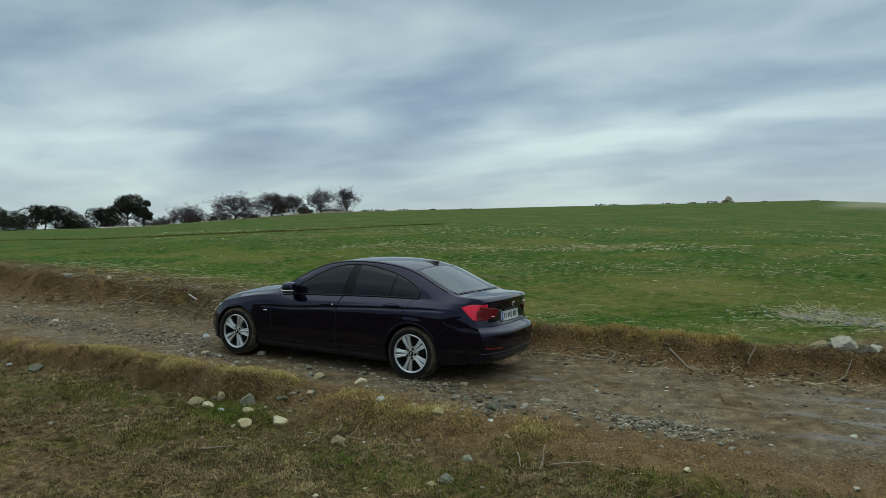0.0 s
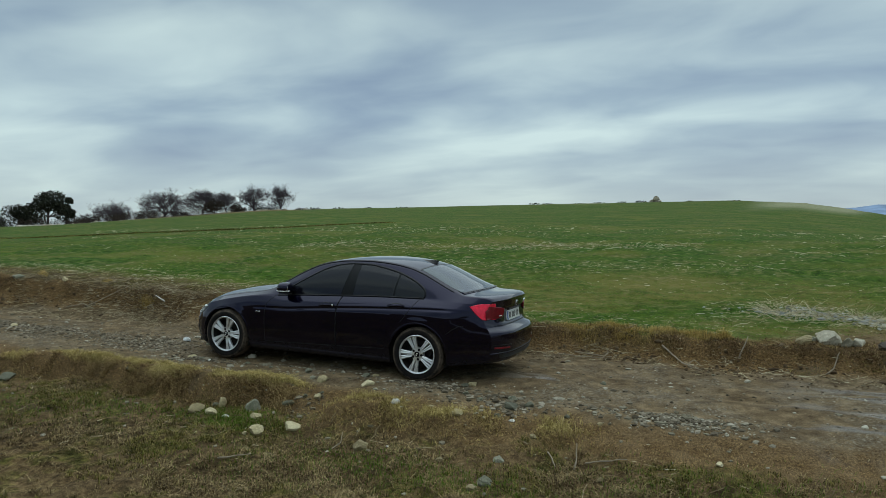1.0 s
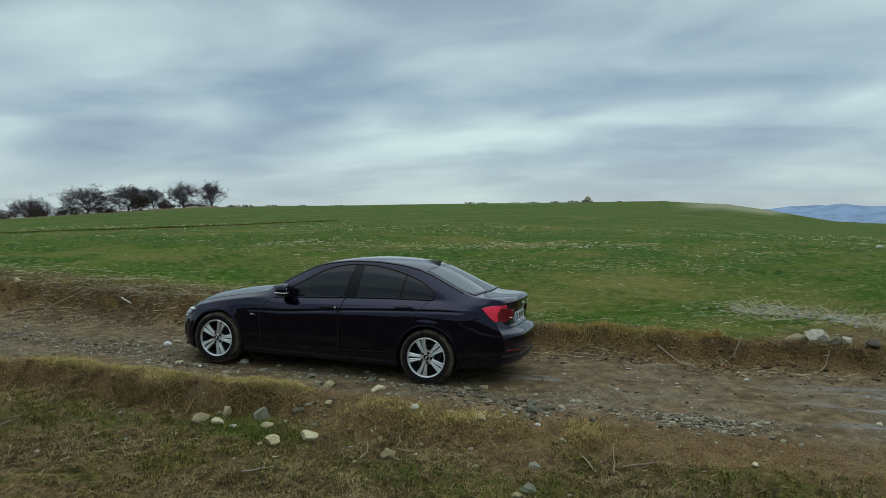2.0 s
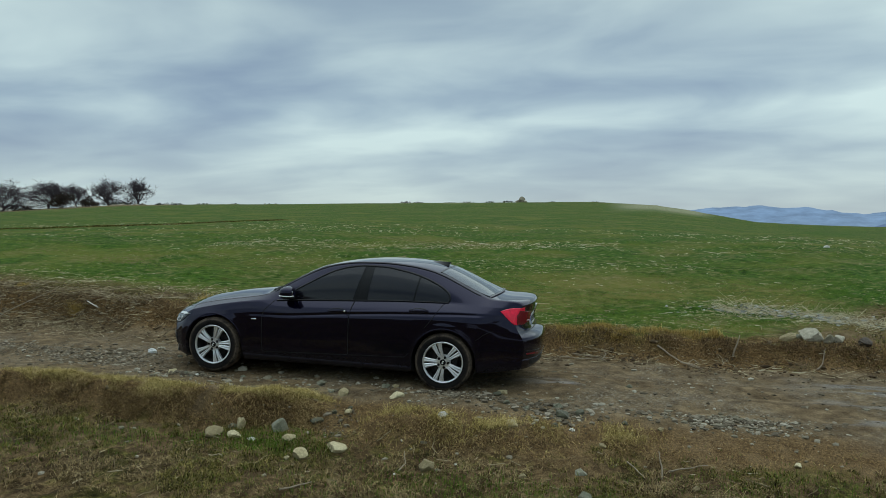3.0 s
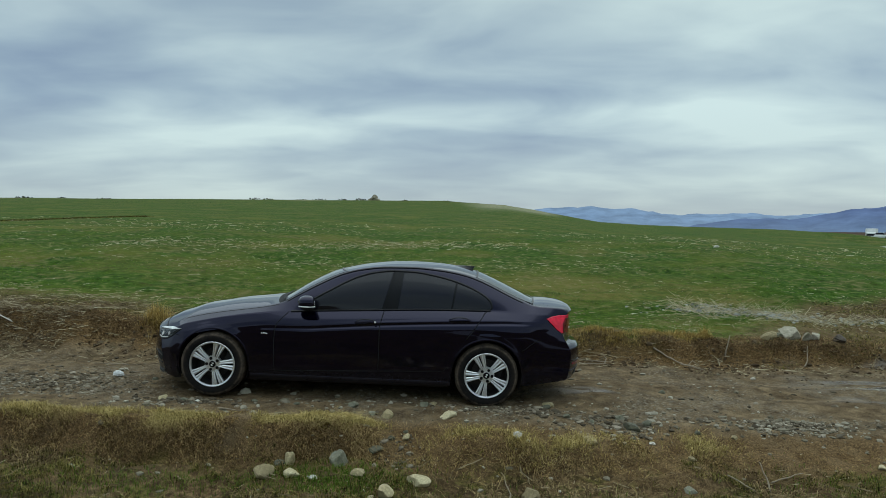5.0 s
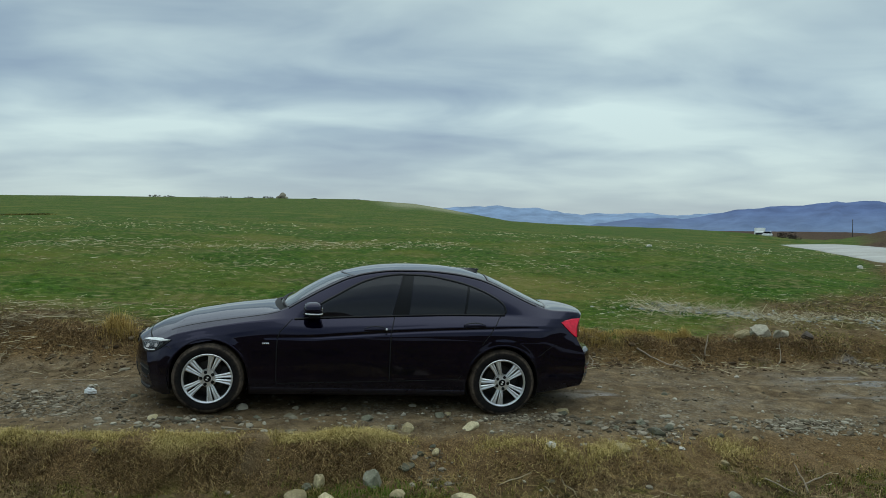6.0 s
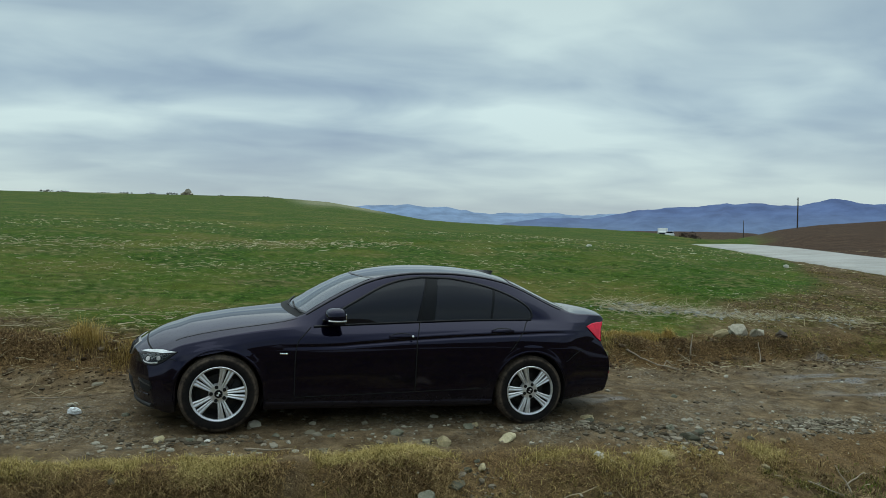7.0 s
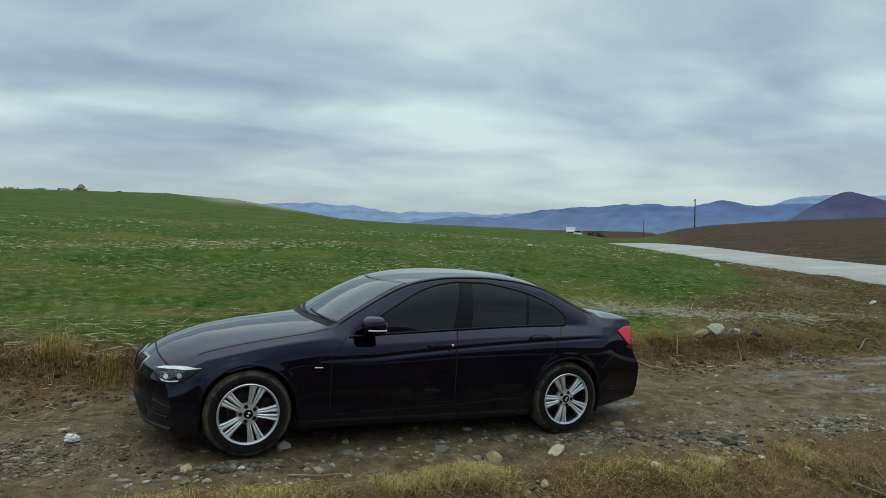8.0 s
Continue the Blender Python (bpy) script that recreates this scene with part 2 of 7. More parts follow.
WHITE = plain("white_plastic", (0.72, 0.73, 0.72), 0.45)
BLUE = plain("blue_enamel", (0.02, 0.09, 0.35), 0.35)
TYRE, ALLOY = tyre_material(), rim_material()
SOIL = ground_material()
STONE_PALE = stone_material("pale_stone", (0.25, 0.198, 0.100), (0.43, 0.355, 0.195), (0.60, 0.52, 0.32))
STONE_GREY = stone_material("grey_green_stone", (0.085, 0.083, 0.052), (0.16, 0.157, 0.105), (0.27, 0.262, 0.188))
STONE_WHITE = stone_material("white_stone", (0.42, 0.40, 0.35), (0.58, 0.56, 0.50), (0.74, 0.72, 0.66))
BARK = plain("grey_bark", (0.045, 0.036, 0.032), 0.95)
BARE_BARK = plain("dark_winter_bark", (0.052, 0.040, 0.048), 0.95)
ROCK = stone_material("lichen_grey_rock", (0.19, 0.17, 0.115), (0.42, 0.38, 0.285), (0.64, 0.59, 0.47))
DARK_ROCK = stone_material("dark_brown_rock", (0.05, 0.036, 0.026), (0.09, 0.068, 0.050), (0.15, 0.12, 0.09))
TWIG = plain("dry_wood", (0.26, 0.21, 0.15), 0.9)


# ---------------------------------------------------------------- building helpers
def mesh_object(name, verts, faces, material, parent=None, label="", smooth=True, angle=None):
    me = bpy.data.meshes.new(name)
    me.from_pydata([tuple(map(float, v)) for v in verts], [], faces)
    me.materials.append(material)
    me.validate()
    if smooth:
        me.polygons.foreach_set("use_smooth", [True] * len(me.polygons))
        if angle:
            me.set_sharp_from_angle(angle=radians(angle))
    ob = new(name, me)
    ob.parent = parent
    return tagged(ob, label)


def part(name, bm, material, parent=None, label="", angle=40):
    me = bpy.data.meshes.new(name)
    bmesh.ops.recalc_face_normals(bm, faces=bm.faces)
    bm.to_mesh(me)
    bm.free()
    me.materials.append(material)
    me.polygons.foreach_set("use_smooth", [True] * len(me.polygons))
    me.set_sharp_from_angle(angle=radians(angle))
    ob = new(name, me)
    ob.parent = parent
    return tagged(ob, label)


def empty(name, m=None, **tags):
    ob = new(name)
    if m is not None:
        ob.matrix_world = m
    return tagged(ob, **tags)


def grid_faces(rows, cols, flip=False):
    f = []
    for i in range(rows - 1):
        for j in range(cols - 1):
            a = i * cols + j
            q = (a, a + 1, a + cols + 1, a + cols)
            f.append(q[::-1] if flip else q)
    return f


def box_into(bm, size, at=(0, 0, 0), turn=(0, 0, 0), bevel=0.0):
    made = bmesh.ops.create_cube(bm, size=1.0, matrix=pose(*at, *turn) @ Matrix.Diagonal((*size, 1)))
    if bevel:
        edges = list({e for v in made["verts"] for e in v.link_edges})
        bmesh.ops.bevel(bm, geom=edges, offset=bevel, segments=2, affect="EDGES", profile=0.5)


def lathe(profile, n=48, axis="y"):
    """Rings (along, radius) about an axis; returns verts and faces."""
    verts, faces = [], []
    for a, r in profile:
        for k in range(n):
            t = 2 * math.pi * k / n
            c, s = r * math.cos(t), r * math.sin(t)
            verts.append((c, a, s) if axis == "y" else (c, s, a))
    for i in range(len(profile) - 1):
        for k in range(n):
            faces.append((i * n + k, i * n + (k + 1) % n, (i + 1) * n + (k + 1) % n, (i + 1) * n + k))
    return verts, faces


def rail(*keys):
    """A smooth curve through (x, value) keys, without overshoot."""
    xs, vs = np.array([k[0] for k in keys], float), np.array([k[1] for k in keys], float)
    h = np.diff(xs)
    slope = np.diff(vs) / h
    m = np.zeros(len(xs))
    m[0], m[-1] = slope[0], slope[-1]
    for i in range(1, len(xs) - 1):
        if slope[i - 1] * slope[i] > 0:
            w1, w2 = 2 * h[i] + h[i - 1], h[i] + 2 * h[i - 1]
            m[i] = (w1 + w2) / (w1 / slope[i - 1] + w2 / slope[i])

    def at(x):
        x = np.clip(np.asarray(x, float), xs[0], xs[-1])
        i = np.clip(np.searchsorted(xs, x, side="right") - 1, 0, len(xs) - 2)
        t = (x - xs[i]) / h[i]
        return ((2 * t ** 3 - 3 * t ** 2 + 1) * vs[i] + (t ** 3 - 2 * t ** 2 + t) * h[i] * m[i]
                + (-2 * t ** 3 + 3 * t ** 2) * vs[i + 1] + (t ** 3 - t ** 2) * h[i] * m[i + 1])

    return at


# ---------------------------------------------------------------- the lie of the land
def lattice(x, y, seed):
    """Smooth value noise on a unit lattice, for arrays, between 0 and 1."""
    xi, yi = np.floor(x).astype(np.int64), np.floor(y).astype(np.int64)
    fx, fy = x - xi, y - yi
    fx, fy = fx * fx * (3 - 2 * fx), fy * fy * (3 - 2 * fy)

    def grain(i, j):
        n = (i * 374761393 + j * 668265263 + seed * 974634457) & 0xFFFFFFFF
        n = ((n ^ (n >> 13)) * 1274126177) & 0xFFFFFFFF
        return ((n ^ (n >> 16)) & 0xFFFF) / 65535.0

    low = grain(xi, yi) * (1 - fx) + grain(xi + 1, yi) * fx
    high = grain(xi, yi + 1) * (1 - fx) + grain(xi + 1, yi + 1) * fx
    return low * (1 - fy) + high * fy


def cloudy(x, y, size, seed, octaves=3):
    total, amp, norm = 0.0, 1.0, 0.0
    for k in range(octaves):
        total = total + amp * lattice(x / size * 2 ** k + 17.3 * k, y / size * 2 ** k - 9.1 * k, seed + k)
        norm, amp = norm + amp, amp * 0.5
    return total / norm


def ease(a, b, v):
    s = np.clip((v - a) / (b - a), 0, 1)
    return s * s * (3 - 2 * s)


# behind the walk the ridge is an unseen rise, added to darken reflections
RIDGE_AZ = (-180, -90, -62, -51, -45, -36, -29, -18, -6, 0.7, 2.5, 5.6, 9.5, 12.7, 20, 26, 31, 35, 38, 40, 43, 49, 56, 75, 110, 180)
RIDGE_EL = (0.16, 0.02, 0.009, 0.015, 0.023, 0.0335, 0.036, 0.038, 0.039, 0.038, 0.036, 0.0325, 0.0205, 0.009, 0.0028, -0.0006, -0.0075, -0.0155, -0.0115, -0.001, 0.0068, 0.0138, 0.0198, 0.02, 0.06, 0.16)
RIDGE_R = (130, 200, 165, 170, 190, 225, 245, 270, 290, 290, 280, 250, 190, 150, 130, 115, 95, 75, 170, 190, 200, 210, 220, 230, 160, 130)
VIEW = (1.8, -7.9, 1.79)


# the road, by distance ahead of and aside from the end of the walk, and its level: it falls away from the field
ROAD = ((-40, 22.0, 0.45), (-20, 16.0, 0.5), (0, 13.2, 0.52), (19, 13.5, 0.54), (26, 13.8, 0.52), (32, 14.05, 0.53), (38, 14.3, 0.58), (45, 14.55, 0.63), (52, 14.8, 0.60), (60, 15.15, 0.46), (68, 15.5, 0.24), (80, 16.0, -0.25), (111, 17.2, -1.6), (189, 20.3, -4.2), (3000, 132.0, -4.2))
ROAD_AHEAD, ROAD_ASIDE, ROAD_LEVEL = (np.array(v, float) for v in zip(*ROAD))
LAST = (-2.12, -6.14)
LAST_SIN, LAST_COS = math.sin(math.radians(23.03)), math.cos(math.radians(23.03))


def road_frame(x, y):
    """Distance ahead of and aside from the end of the walk."""
    dx, dy = x - LAST[0], y - LAST[1]
    return dx * LAST_SIN + dy * LAST_COS, dx * LAST_COS - dy * LAST_SIN


HUMMOCKS = ((1.25, -1.85, 0.42, 0.26, 0.13), (1.75, -1.88, 0.32, 0.22, 0.07), (2.25, -1.80, 0.35, 0.20, 0.06), (3.1, -1.72, 0.40, 0.18, 0.05), (0.62, -1.95, 0.22, 0.18, -0.08))


def road_bed(ahead, off):
    """How far the ground has come down to the road's level."""
    return np.where(off < 0, ease(-3.2, -1.6, off), ease(16, 3.0, off)) * ease(100, 78, ahead) * ease(8, 17, ahead)


def lip_edge(x):
    """Where the grassy lip breaks off towards the lower verge."""
    return -1.87 + 0.04 * ease(-1.5, -3, x) + 0.09 * np.sin(x * 1.7) + 0.22 * (cloudy(x, x * 0 + 7, 0.45, 8) - 0.5)


def bank_edge(x):
    """Where the bank of the field breaks off towards the track."""
    return 1.60 + 0.10 * np.sin(x * 0.9) + 0.05 * np.sin(x * 2.3 + 1) + 0.24 * ease(2.2, 3.4, x) * ease(6.2, 5.2, x) + 0.12 * ease(4.8, 6.0, x)


def local_height(x, y):
    """The track, its two banks and the near part of the field."""
    b = (-0.036 + 0.016 * ease(3, 8, y)) * (np.clip(x, -14, 5.0) - 1.4)
    z = b + 0.0
    # the bank on the field side
    hb = np.interp(x, (-14, -7.7, -4.6, -1, 2.5, 4.5, 6, 7.5, 9.5, 12.5), (0.6, 0.56, 0.47, 0.39, 0.37, 0.37, 0.37, 0.27, 0.12, 0.0))
    yb = bank_edge(x) + 0.22 * (cloudy(x, y * 0 + 3, 0.5, 5) - 0.5)
    steep = 0.62 - 0.34 * ease(-1.5, -4.5, x) - 0.15 * ease(3.5, 6.5, x)
    z = z + hb * ((1 - steep) * ease(yb - 0.45, yb + 0.35, y) + steep * ease(yb - 0.10, yb + 0.16, y))
    z = z + 0.10 * ease(-2.5, -5, x) * ease(0.9, 1.3, y) * ease(3.2, 2.2, y) * (cloudy(x, y, 0.55, 9) - 0.5)
    z = z + 0.025 * np.clip(y - 2.0, 0, 2.5) + 0.10 * np.clip(y - 4.5, 0, 4.5) + 0.075 * np.clip(y - 9, 0, 400)
    z = z + 0.22 * ease(6, 9, x) * ease(2.0, 3.2, y) * ease(14, 10, x)
    # the verge on the near side: it falls away from the track, with a grassy lip ahead of the car
    lip = ease(0.8, -0.2, x) * (0.45 + 0.55 * ease(-5.0, -2.6, x))
    d = np.clip(-1.45 - y, 0, None)
    fall = np.interp(-1.1 - y, (0, 0.25, 0.5, 0.9, 1.4, 1.85, 3.4), (0, 0.035, 0.095, 0.175, 0.245, 0.285, 0.33))
    edge = lip_edge(x)
    bank = 0.27 * ease(edge + 0.07, edge - 0.20, y) + 0.05 * np.clip(d - 0.6, 0, 2.2) - 0.06 * ease(-1.35, -1.75, y)
    z = z - (1 - lip) * fall - lip * bank
    for cx, cy, rx, ry, h in HUMMOCKS:
        z = z + h * np.exp(-((x - cx) / rx) ** 2 - ((y - cy) / np.where(y < cy, 0.7 * ry, 1.3 * ry)) ** 2)
    return z


def height(x, y):
    """Ground level anywhere, without the small roughness."""
    x, y = np.asarray(x, float), np.asarray(y, float)
    r = np.hypot(x - VIEW[0], y - VIEW[1]) + 1e-6
    az = np.degrees(np.arctan2(x - VIEW[0], y - VIEW[1]))
    big = np.interp(az, RIDGE_AZ, RIDGE_R)
    top = VIEW[2] + big * np.interp(az, RIDGE_AZ, RIDGE_EL)
    r0 = 24.0
    near = local_height(VIEW[0] + (x - VIEW[0]) * np.minimum(1, r0 / r), VIEW[1] + (y - VIEW[1]) * np.minimum(1, r0 / r))
    s = np.clip((r - r0) / (big - r0), 0, 1)
    drop = np.interp(az, (-70, 18, 26, 39, 42), (0.06, 0.06, 0.014, 0.014, 0.06))
    far = near + (top - near) * s - drop * np.clip(r - big, 0, 700)
    far = far - np.where(r > big, 0.6 * ease(0, 60, r - big), 0)
    # the ground leans down to the road
    ahead, aside = road_frame(x, y)
    off = aside - np.interp(ahead, ROAD_AHEAD, ROAD_ASIDE)
    w = road_bed(ahead, off)
    return far * (1 - w) + (np.interp(ahead, ROAD_AHEAD, ROAD_LEVEL) - 0.06) * w


def ground_z(x, y):
    """Ground level with ruts, lumps and clods."""
    x, y = np.asarray(x, float), np.asarray(y, float)
    z = height(x, y)
    r = np.hypot(x - 1, y)
    close = 1 - ease(14, 60, r)
    track = ease(-1.75, -1.3, y) * ease(1.75, 1.35, y)
    z = z + close * (1 - track) * (0.10 * (cloudy(x, y, 1.1, 21) - 0.5) + 0.085 * (cloudy(x, y, 0.28, 25) - 0.5) + 0.04 * (cloudy(x, y, 0.09, 27, 2) - 0.5))
    z = z + close * track * (0.05 * (cloudy(x * 0.35, y, 0.5, 31) - 0.5) + 0.035 * (cloudy(x, y, 0.16, 35) - 0.5))
    z = z - 0.03 * close * track * (np.exp(-((y + 0.72) / 0.26) ** 2) + np.exp(-((y - 0.85) / 0.26) ** 2)) + 0.02 * close * track
    far = ease(20, 60, r)
    ahead, aside = road_frame(x, y)
    far = far * (1 - road_bed(ahead, aside - np.interp(ahead, ROAD_AHEAD, ROAD_ASIDE)))
    return z + far * 0.5 * (cloudy(x, y, 25, 41) - 0.5)


# ---------------------------------------------------------------- the ground, one sheet to the horizon
def axis_steps(lo, hi, step, reach_lo, reach_hi, grow=1.05):
    mid = list(np.arange(lo, hi + step / 2, step))
    left, right = [], []
    s, v = step, lo
    while v > reach_lo:
        s *= grow
        v -= s
        left.append(v)
    s, v = step, hi
    while v < reach_hi:
        s *= grow
        v += s
        right.append(v)
    return np.array(left[::-1] + mid + right)


def zones(x, y):
    """How much of each cover lies at a place: track gravel, dry grass, moss grass, crop, ploughed soil."""
    j = 0.35 * (cloudy(x, y, 0.8, 51) - 0.5) + 0.25 * (cloudy(x, y, 0.2, 55) - 0.5)
    track = ease(-1.75, -1.35, y + j) * ease(1.65, 1.35, y - (bank_edge(x) - 1.6) + j)
    side = ease(5.5, 8.5, x + 3 * j)
    edge = np.interp(x, (2.5, 5.5, 6.8, 7.9, 10.8, 13.7, 15.4, 25, 29), (1.5, 2.4, 3.9, 4.9, 6.1, 8.6, 11, 24, 34))
    open_field = ease(-0.5, 0.7, y - edge + 2.0 * j)
    over = y - (bank_edge(x) - 1.6)
    bank = ease(1.25, 1.45, over + j) * ease(2.5, 1.9, over + j)
    crop = ease(1.75, 2.35 + 1.0 * ease(-1, -5, x), y + 1.2 * j - 0.7 * ease(-1, -5, x)) * open_field
    az = np.degrees(np.arctan2(x - VIEW[0], y - VIEW[1]))
    r = np.hypot(x - VIEW[0], y - VIEW[1])
    ahead, aside = road_frame(x, y)
    past = ease(2.2, 3.6, aside - np.interp(ahead, ROAD_AHEAD, ROAD_ASIDE) - 0.35 * np.clip(ahead - 60, 0, 400) + 0.8 * j) * ease(2, 10, ahead)
    past = np.maximum(past, ease(40, 45, y) * ease(38.0, 39.4, az) * ease(70, 60, az))
    crop = crop * (1 - past)
    dry = np.clip(0.75 * bank + 0.55 * ease(-1.3, -1.55, y + j) * ease(0.42, 0.62, cloudy(x, y, 0.8, 61) + 0.20 * ease(-2.5, -1.9, y)) * (1 - 0.6 * ease(-2.1, -2.6, y)), 0, 1)
    moss = ease(-1.8, -2.3, y + j) * (0.72 + 0.28 * ease(0.66, 0.40, cloudy(x, y, 0.9, 65))) + 0.95 * side * ease(0.9, 2.4, y) * ease(0.25, 0.52, cloudy(x, y, 1.2, 67)) + 0.75 * ease(1.7, 2.05, y + j) * ease(4.0, 3.0, y) * ease(1.5, -0.5, x)
    top = ease(0.9, 1.0, r / np.interp(az, RIDGE_AZ, RIDGE_R)) * ease(14, 8, az) * ease(-35, -25, az)
    wet = track * ease(4.8, 6.5, x) + 0.8 * np.exp(-((x - 3.0) / 0.9) ** 2 - ((y + 0.1) / 0.4) ** 2)
    pale = 0.75 * ease(0.36, 0.62, r / np.interp(az, RIDGE_AZ, RIDGE_R) - 0.03 * (az - 5)) * ease(1.5, 4.5, az) * ease(10.5, 8.5, az) * ease(1.2, 1.02, r / np.interp(az, RIDGE_AZ, RIDGE_R))
    pale = np.clip(pale + ease(0.86, 0.93, r / np.interp(az, RIDGE_AZ, RIDGE_R)) * ease(1.0, 0.97, r / np.interp(az, RIDGE_AZ, RIDGE_R)) * ease(-54, -50, az) * ease(-22, -27, az) * 0.6 * cloudy(az, r, 4.0, 15), 0, 1)
    reach = r / np.interp(az, RIDGE_AZ, RIDGE_R)
    pale = np.clip(pale + 0.8 * np.exp(-((az + 10.1) / 1.3) ** 2) * ease(0.84, 0.88, reach) * ease(0.95, 0.92, reach), 0, 1)
    rough = ease(0.74, 0.84, reach + 0.04 * j) * ease(-57, -53, az) * ease(-30, -35, az)
    crop, dry = crop * (1 - 0.85 * rough), np.clip(dry + 0.7 * rough * cloudy(x, y, 6.0, 141), 0, 1)
    yellow = ease(0.42, 0.60, cloudy(x * 0.6, y, 1.5, 131)) * ease(2.2, 3.4, y) * (ease(9.5, 6.0, y) * ease(-3, 1.5, x) * ease(8, 6.5, x) + 0.5 * ease(16, 7, y) * ease(-9, -6, x) * ease(0, -2, x))
    return {"yellow": np.clip(yellow, 0, 1), "pale": pale, "wet": np.clip(wet, 0, 1), "track": track, "dry": np.clip(dry + 0.5 * top, 0, 1), "moss": np.clip(moss, 0, 1), "crop": np.clip(crop - 0.45 * top, 0, 1), "plough": past}


def make_ground():
    xs = axis_steps(-7.5, 9.5, 0.055, -3200, 3200)
    ys = axis_steps(-4.6, 3.4, 0.055, -3000, 4200)
    gx, gy = np.meshgrid(xs, ys)
    gz = ground_z(gx, gy)
    n, k = gx.shape
    co = np.stack([gx, gy, gz], -1).reshape(-1, 3)
    me = bpy.data.meshes.new("ground")
    idx = np.arange(n * k).reshape(n, k)
    quads = np.stack([idx[:-1, :-1], idx[:-1, 1:], idx[1:, 1:], idx[1:, :-1]], -1).reshape(-1, 4)
    me.vertices.add(len(co))
    me.vertices.foreach_set("co", co.ravel())
    me.loops.add(quads.size)
    me.loops.foreach_set("vertex_index", quads.ravel())
    me.polygons.add(len(quads))
    me.polygons.foreach_set("loop_start", np.arange(0, quads.size, 4))
    me.polygons.foreach_set("use_smooth", np.ones(len(quads), bool))
    me.update(calc_edges=True)
    for name, values in zones(gx.ravel(), gy.ravel()).items():
        me.attributes.new(name, "FLOAT", "POINT").data.foreach_set("value", values.astype(np.float32))
    me.materials.append(SOIL)
    return tagged(new("ground", me), "rutted dirt track with grassy verges and green field", "ground", kind="structure")


make_ground()

# ---------------------------------------------------------------- the car: surface
WHEEL_X, WHEEL_Z, ARCH_R = (-1.404, 1.387), 0.331, 0.365
WIDE = rail((-2.17, 0.78), (-1.95, 0.850), (-1.4, 0.897), (-0.5, 0.893), (0.3, 0.897), (1.4, 0.908), (1.8, 0.885), (2.0, 0.850), (2.2, 0.81), (2.42, 0.77))
BELT_Z = rail((-2.17, 0.57), (-2.0, 0.635), (-1.8, 0.700), (-1.4, 0.798), (-1.04, 0.862), (-0.76, 0.892), (-0.33, 0.916), (0.05, 0.936), (0.32, 0.950), (0.88, 0.975), (1.33, 0.984), (1.8, 0.966), (2.1, 0.962), (2.42, 0.935))
BELT_Y = rail((-2.17, 0.70), (-1.9, 0.785), (-1.4, 0.835), (-1.04, 0.838), (-0.76, 0.822), (-0.5, 0.800), (-0.1, 0.788), (0.5, 0.782), (1.0, 0.772), (1.35, 0.766), (1.6, 0.775), (1.85, 0.785), (2.1, 0.765), (2.42, 0.70))
EDGE_Z = rail((-2.17, 0.615), (-2.02, 0.680), (-1.8, 0.752), (-1.54, 0.822), (-1.3, 0.867), (-1.04, 0.908), (-0.88, 0.936), (-0.76, 0.968), (-0.6, 1.058), (-0.45, 1.145), (-0.3, 1.225), (-0.16, 1.290), (0.03, 1.346), (0.31, 1.384), (0.6, 1.391), (0.88, 1.374), (1.14, 1.332), (1.3, 1.282), (1.465, 1.210), (1.6, 1.147), (1.74, 1.088), (1.88, 1.048), (2.0, 1.036), (2.2, 1.032), (2.37, 1.020), (2.42, 0.99))
EDGE_Y = rail((-2.17, 0.57), (-1.8, 0.685), (-1.4, 0.725), (-0.88, 0.735), (-0.76, 0.725), (-0.6, 0.705), (-0.3, 0.655), (-0.16, 0.635), (0.03, 0.615), (0.5, 0.600), (1.0, 0.595), (1.3, 0.603), (1.465, 0.617), (1.6, 0.635), (1.74, 0.656), (1.88, 0.682), (2.0, 0.700), (2.2, 0.70), (2.42, 0.66))
TOP_Z = rail((-2.17, 0.645), (-2.11, 0.708), (-2.02, 0.760), (-1.83, 0.824), (-1.69, 0.867), (-1.53, 0.898), (-1.35, 0.930), (-1.1, 0.962), (-0.93, 0.982), (-0.84, 0.990), (-0.72, 1.052), (-0.6, 1.130), (-0.43, 1.225), (-0.27, 1.298), (-0.12, 1.342), (0.05, 1.378), (0.23, 1.403), (0.42, 1.418), (0.62, 1.423), (0.8, 1.420), (1.0, 1.406), (1.2, 1.372), (1.31, 1.342), (1.45, 1.288), (1.6, 1.222), (1.78, 1.140), (1.90, 1.086), (1.96, 1.070), (2.05, 1.064), (2.2, 1.060), (2.32, 1.052), (2.39, 1.040), (2.42, 1.012))
SILL_Z = rail((-2.17, 0.175), (-1.9, 0.150), (-1.7, 0.165), (-1.0, 0.178), (1.0, 0.198), (1.7, 0.225), (2.1, 0.25), (2.42, 0.29))
LINE_Z = rail((-2.2, 0.70), (-1.0, 0.742), (-0.48, 0.754), (-0.22, 0.775), (0.315, 0.820), (0.86, 0.856), (1.42, 0.882), (1.82, 0.893), (2.42, 0.90))


def low_z(x):
    z = SILL_Z(x)
    for c in WHEEL_X:
        inside = ARCH_R ** 2 - (np.asarray(x) - c) ** 2
        z = np.maximum(z, np.where(inside > 0, WHEEL_Z + np.sqrt(np.maximum(inside, 0)), z))
    return z


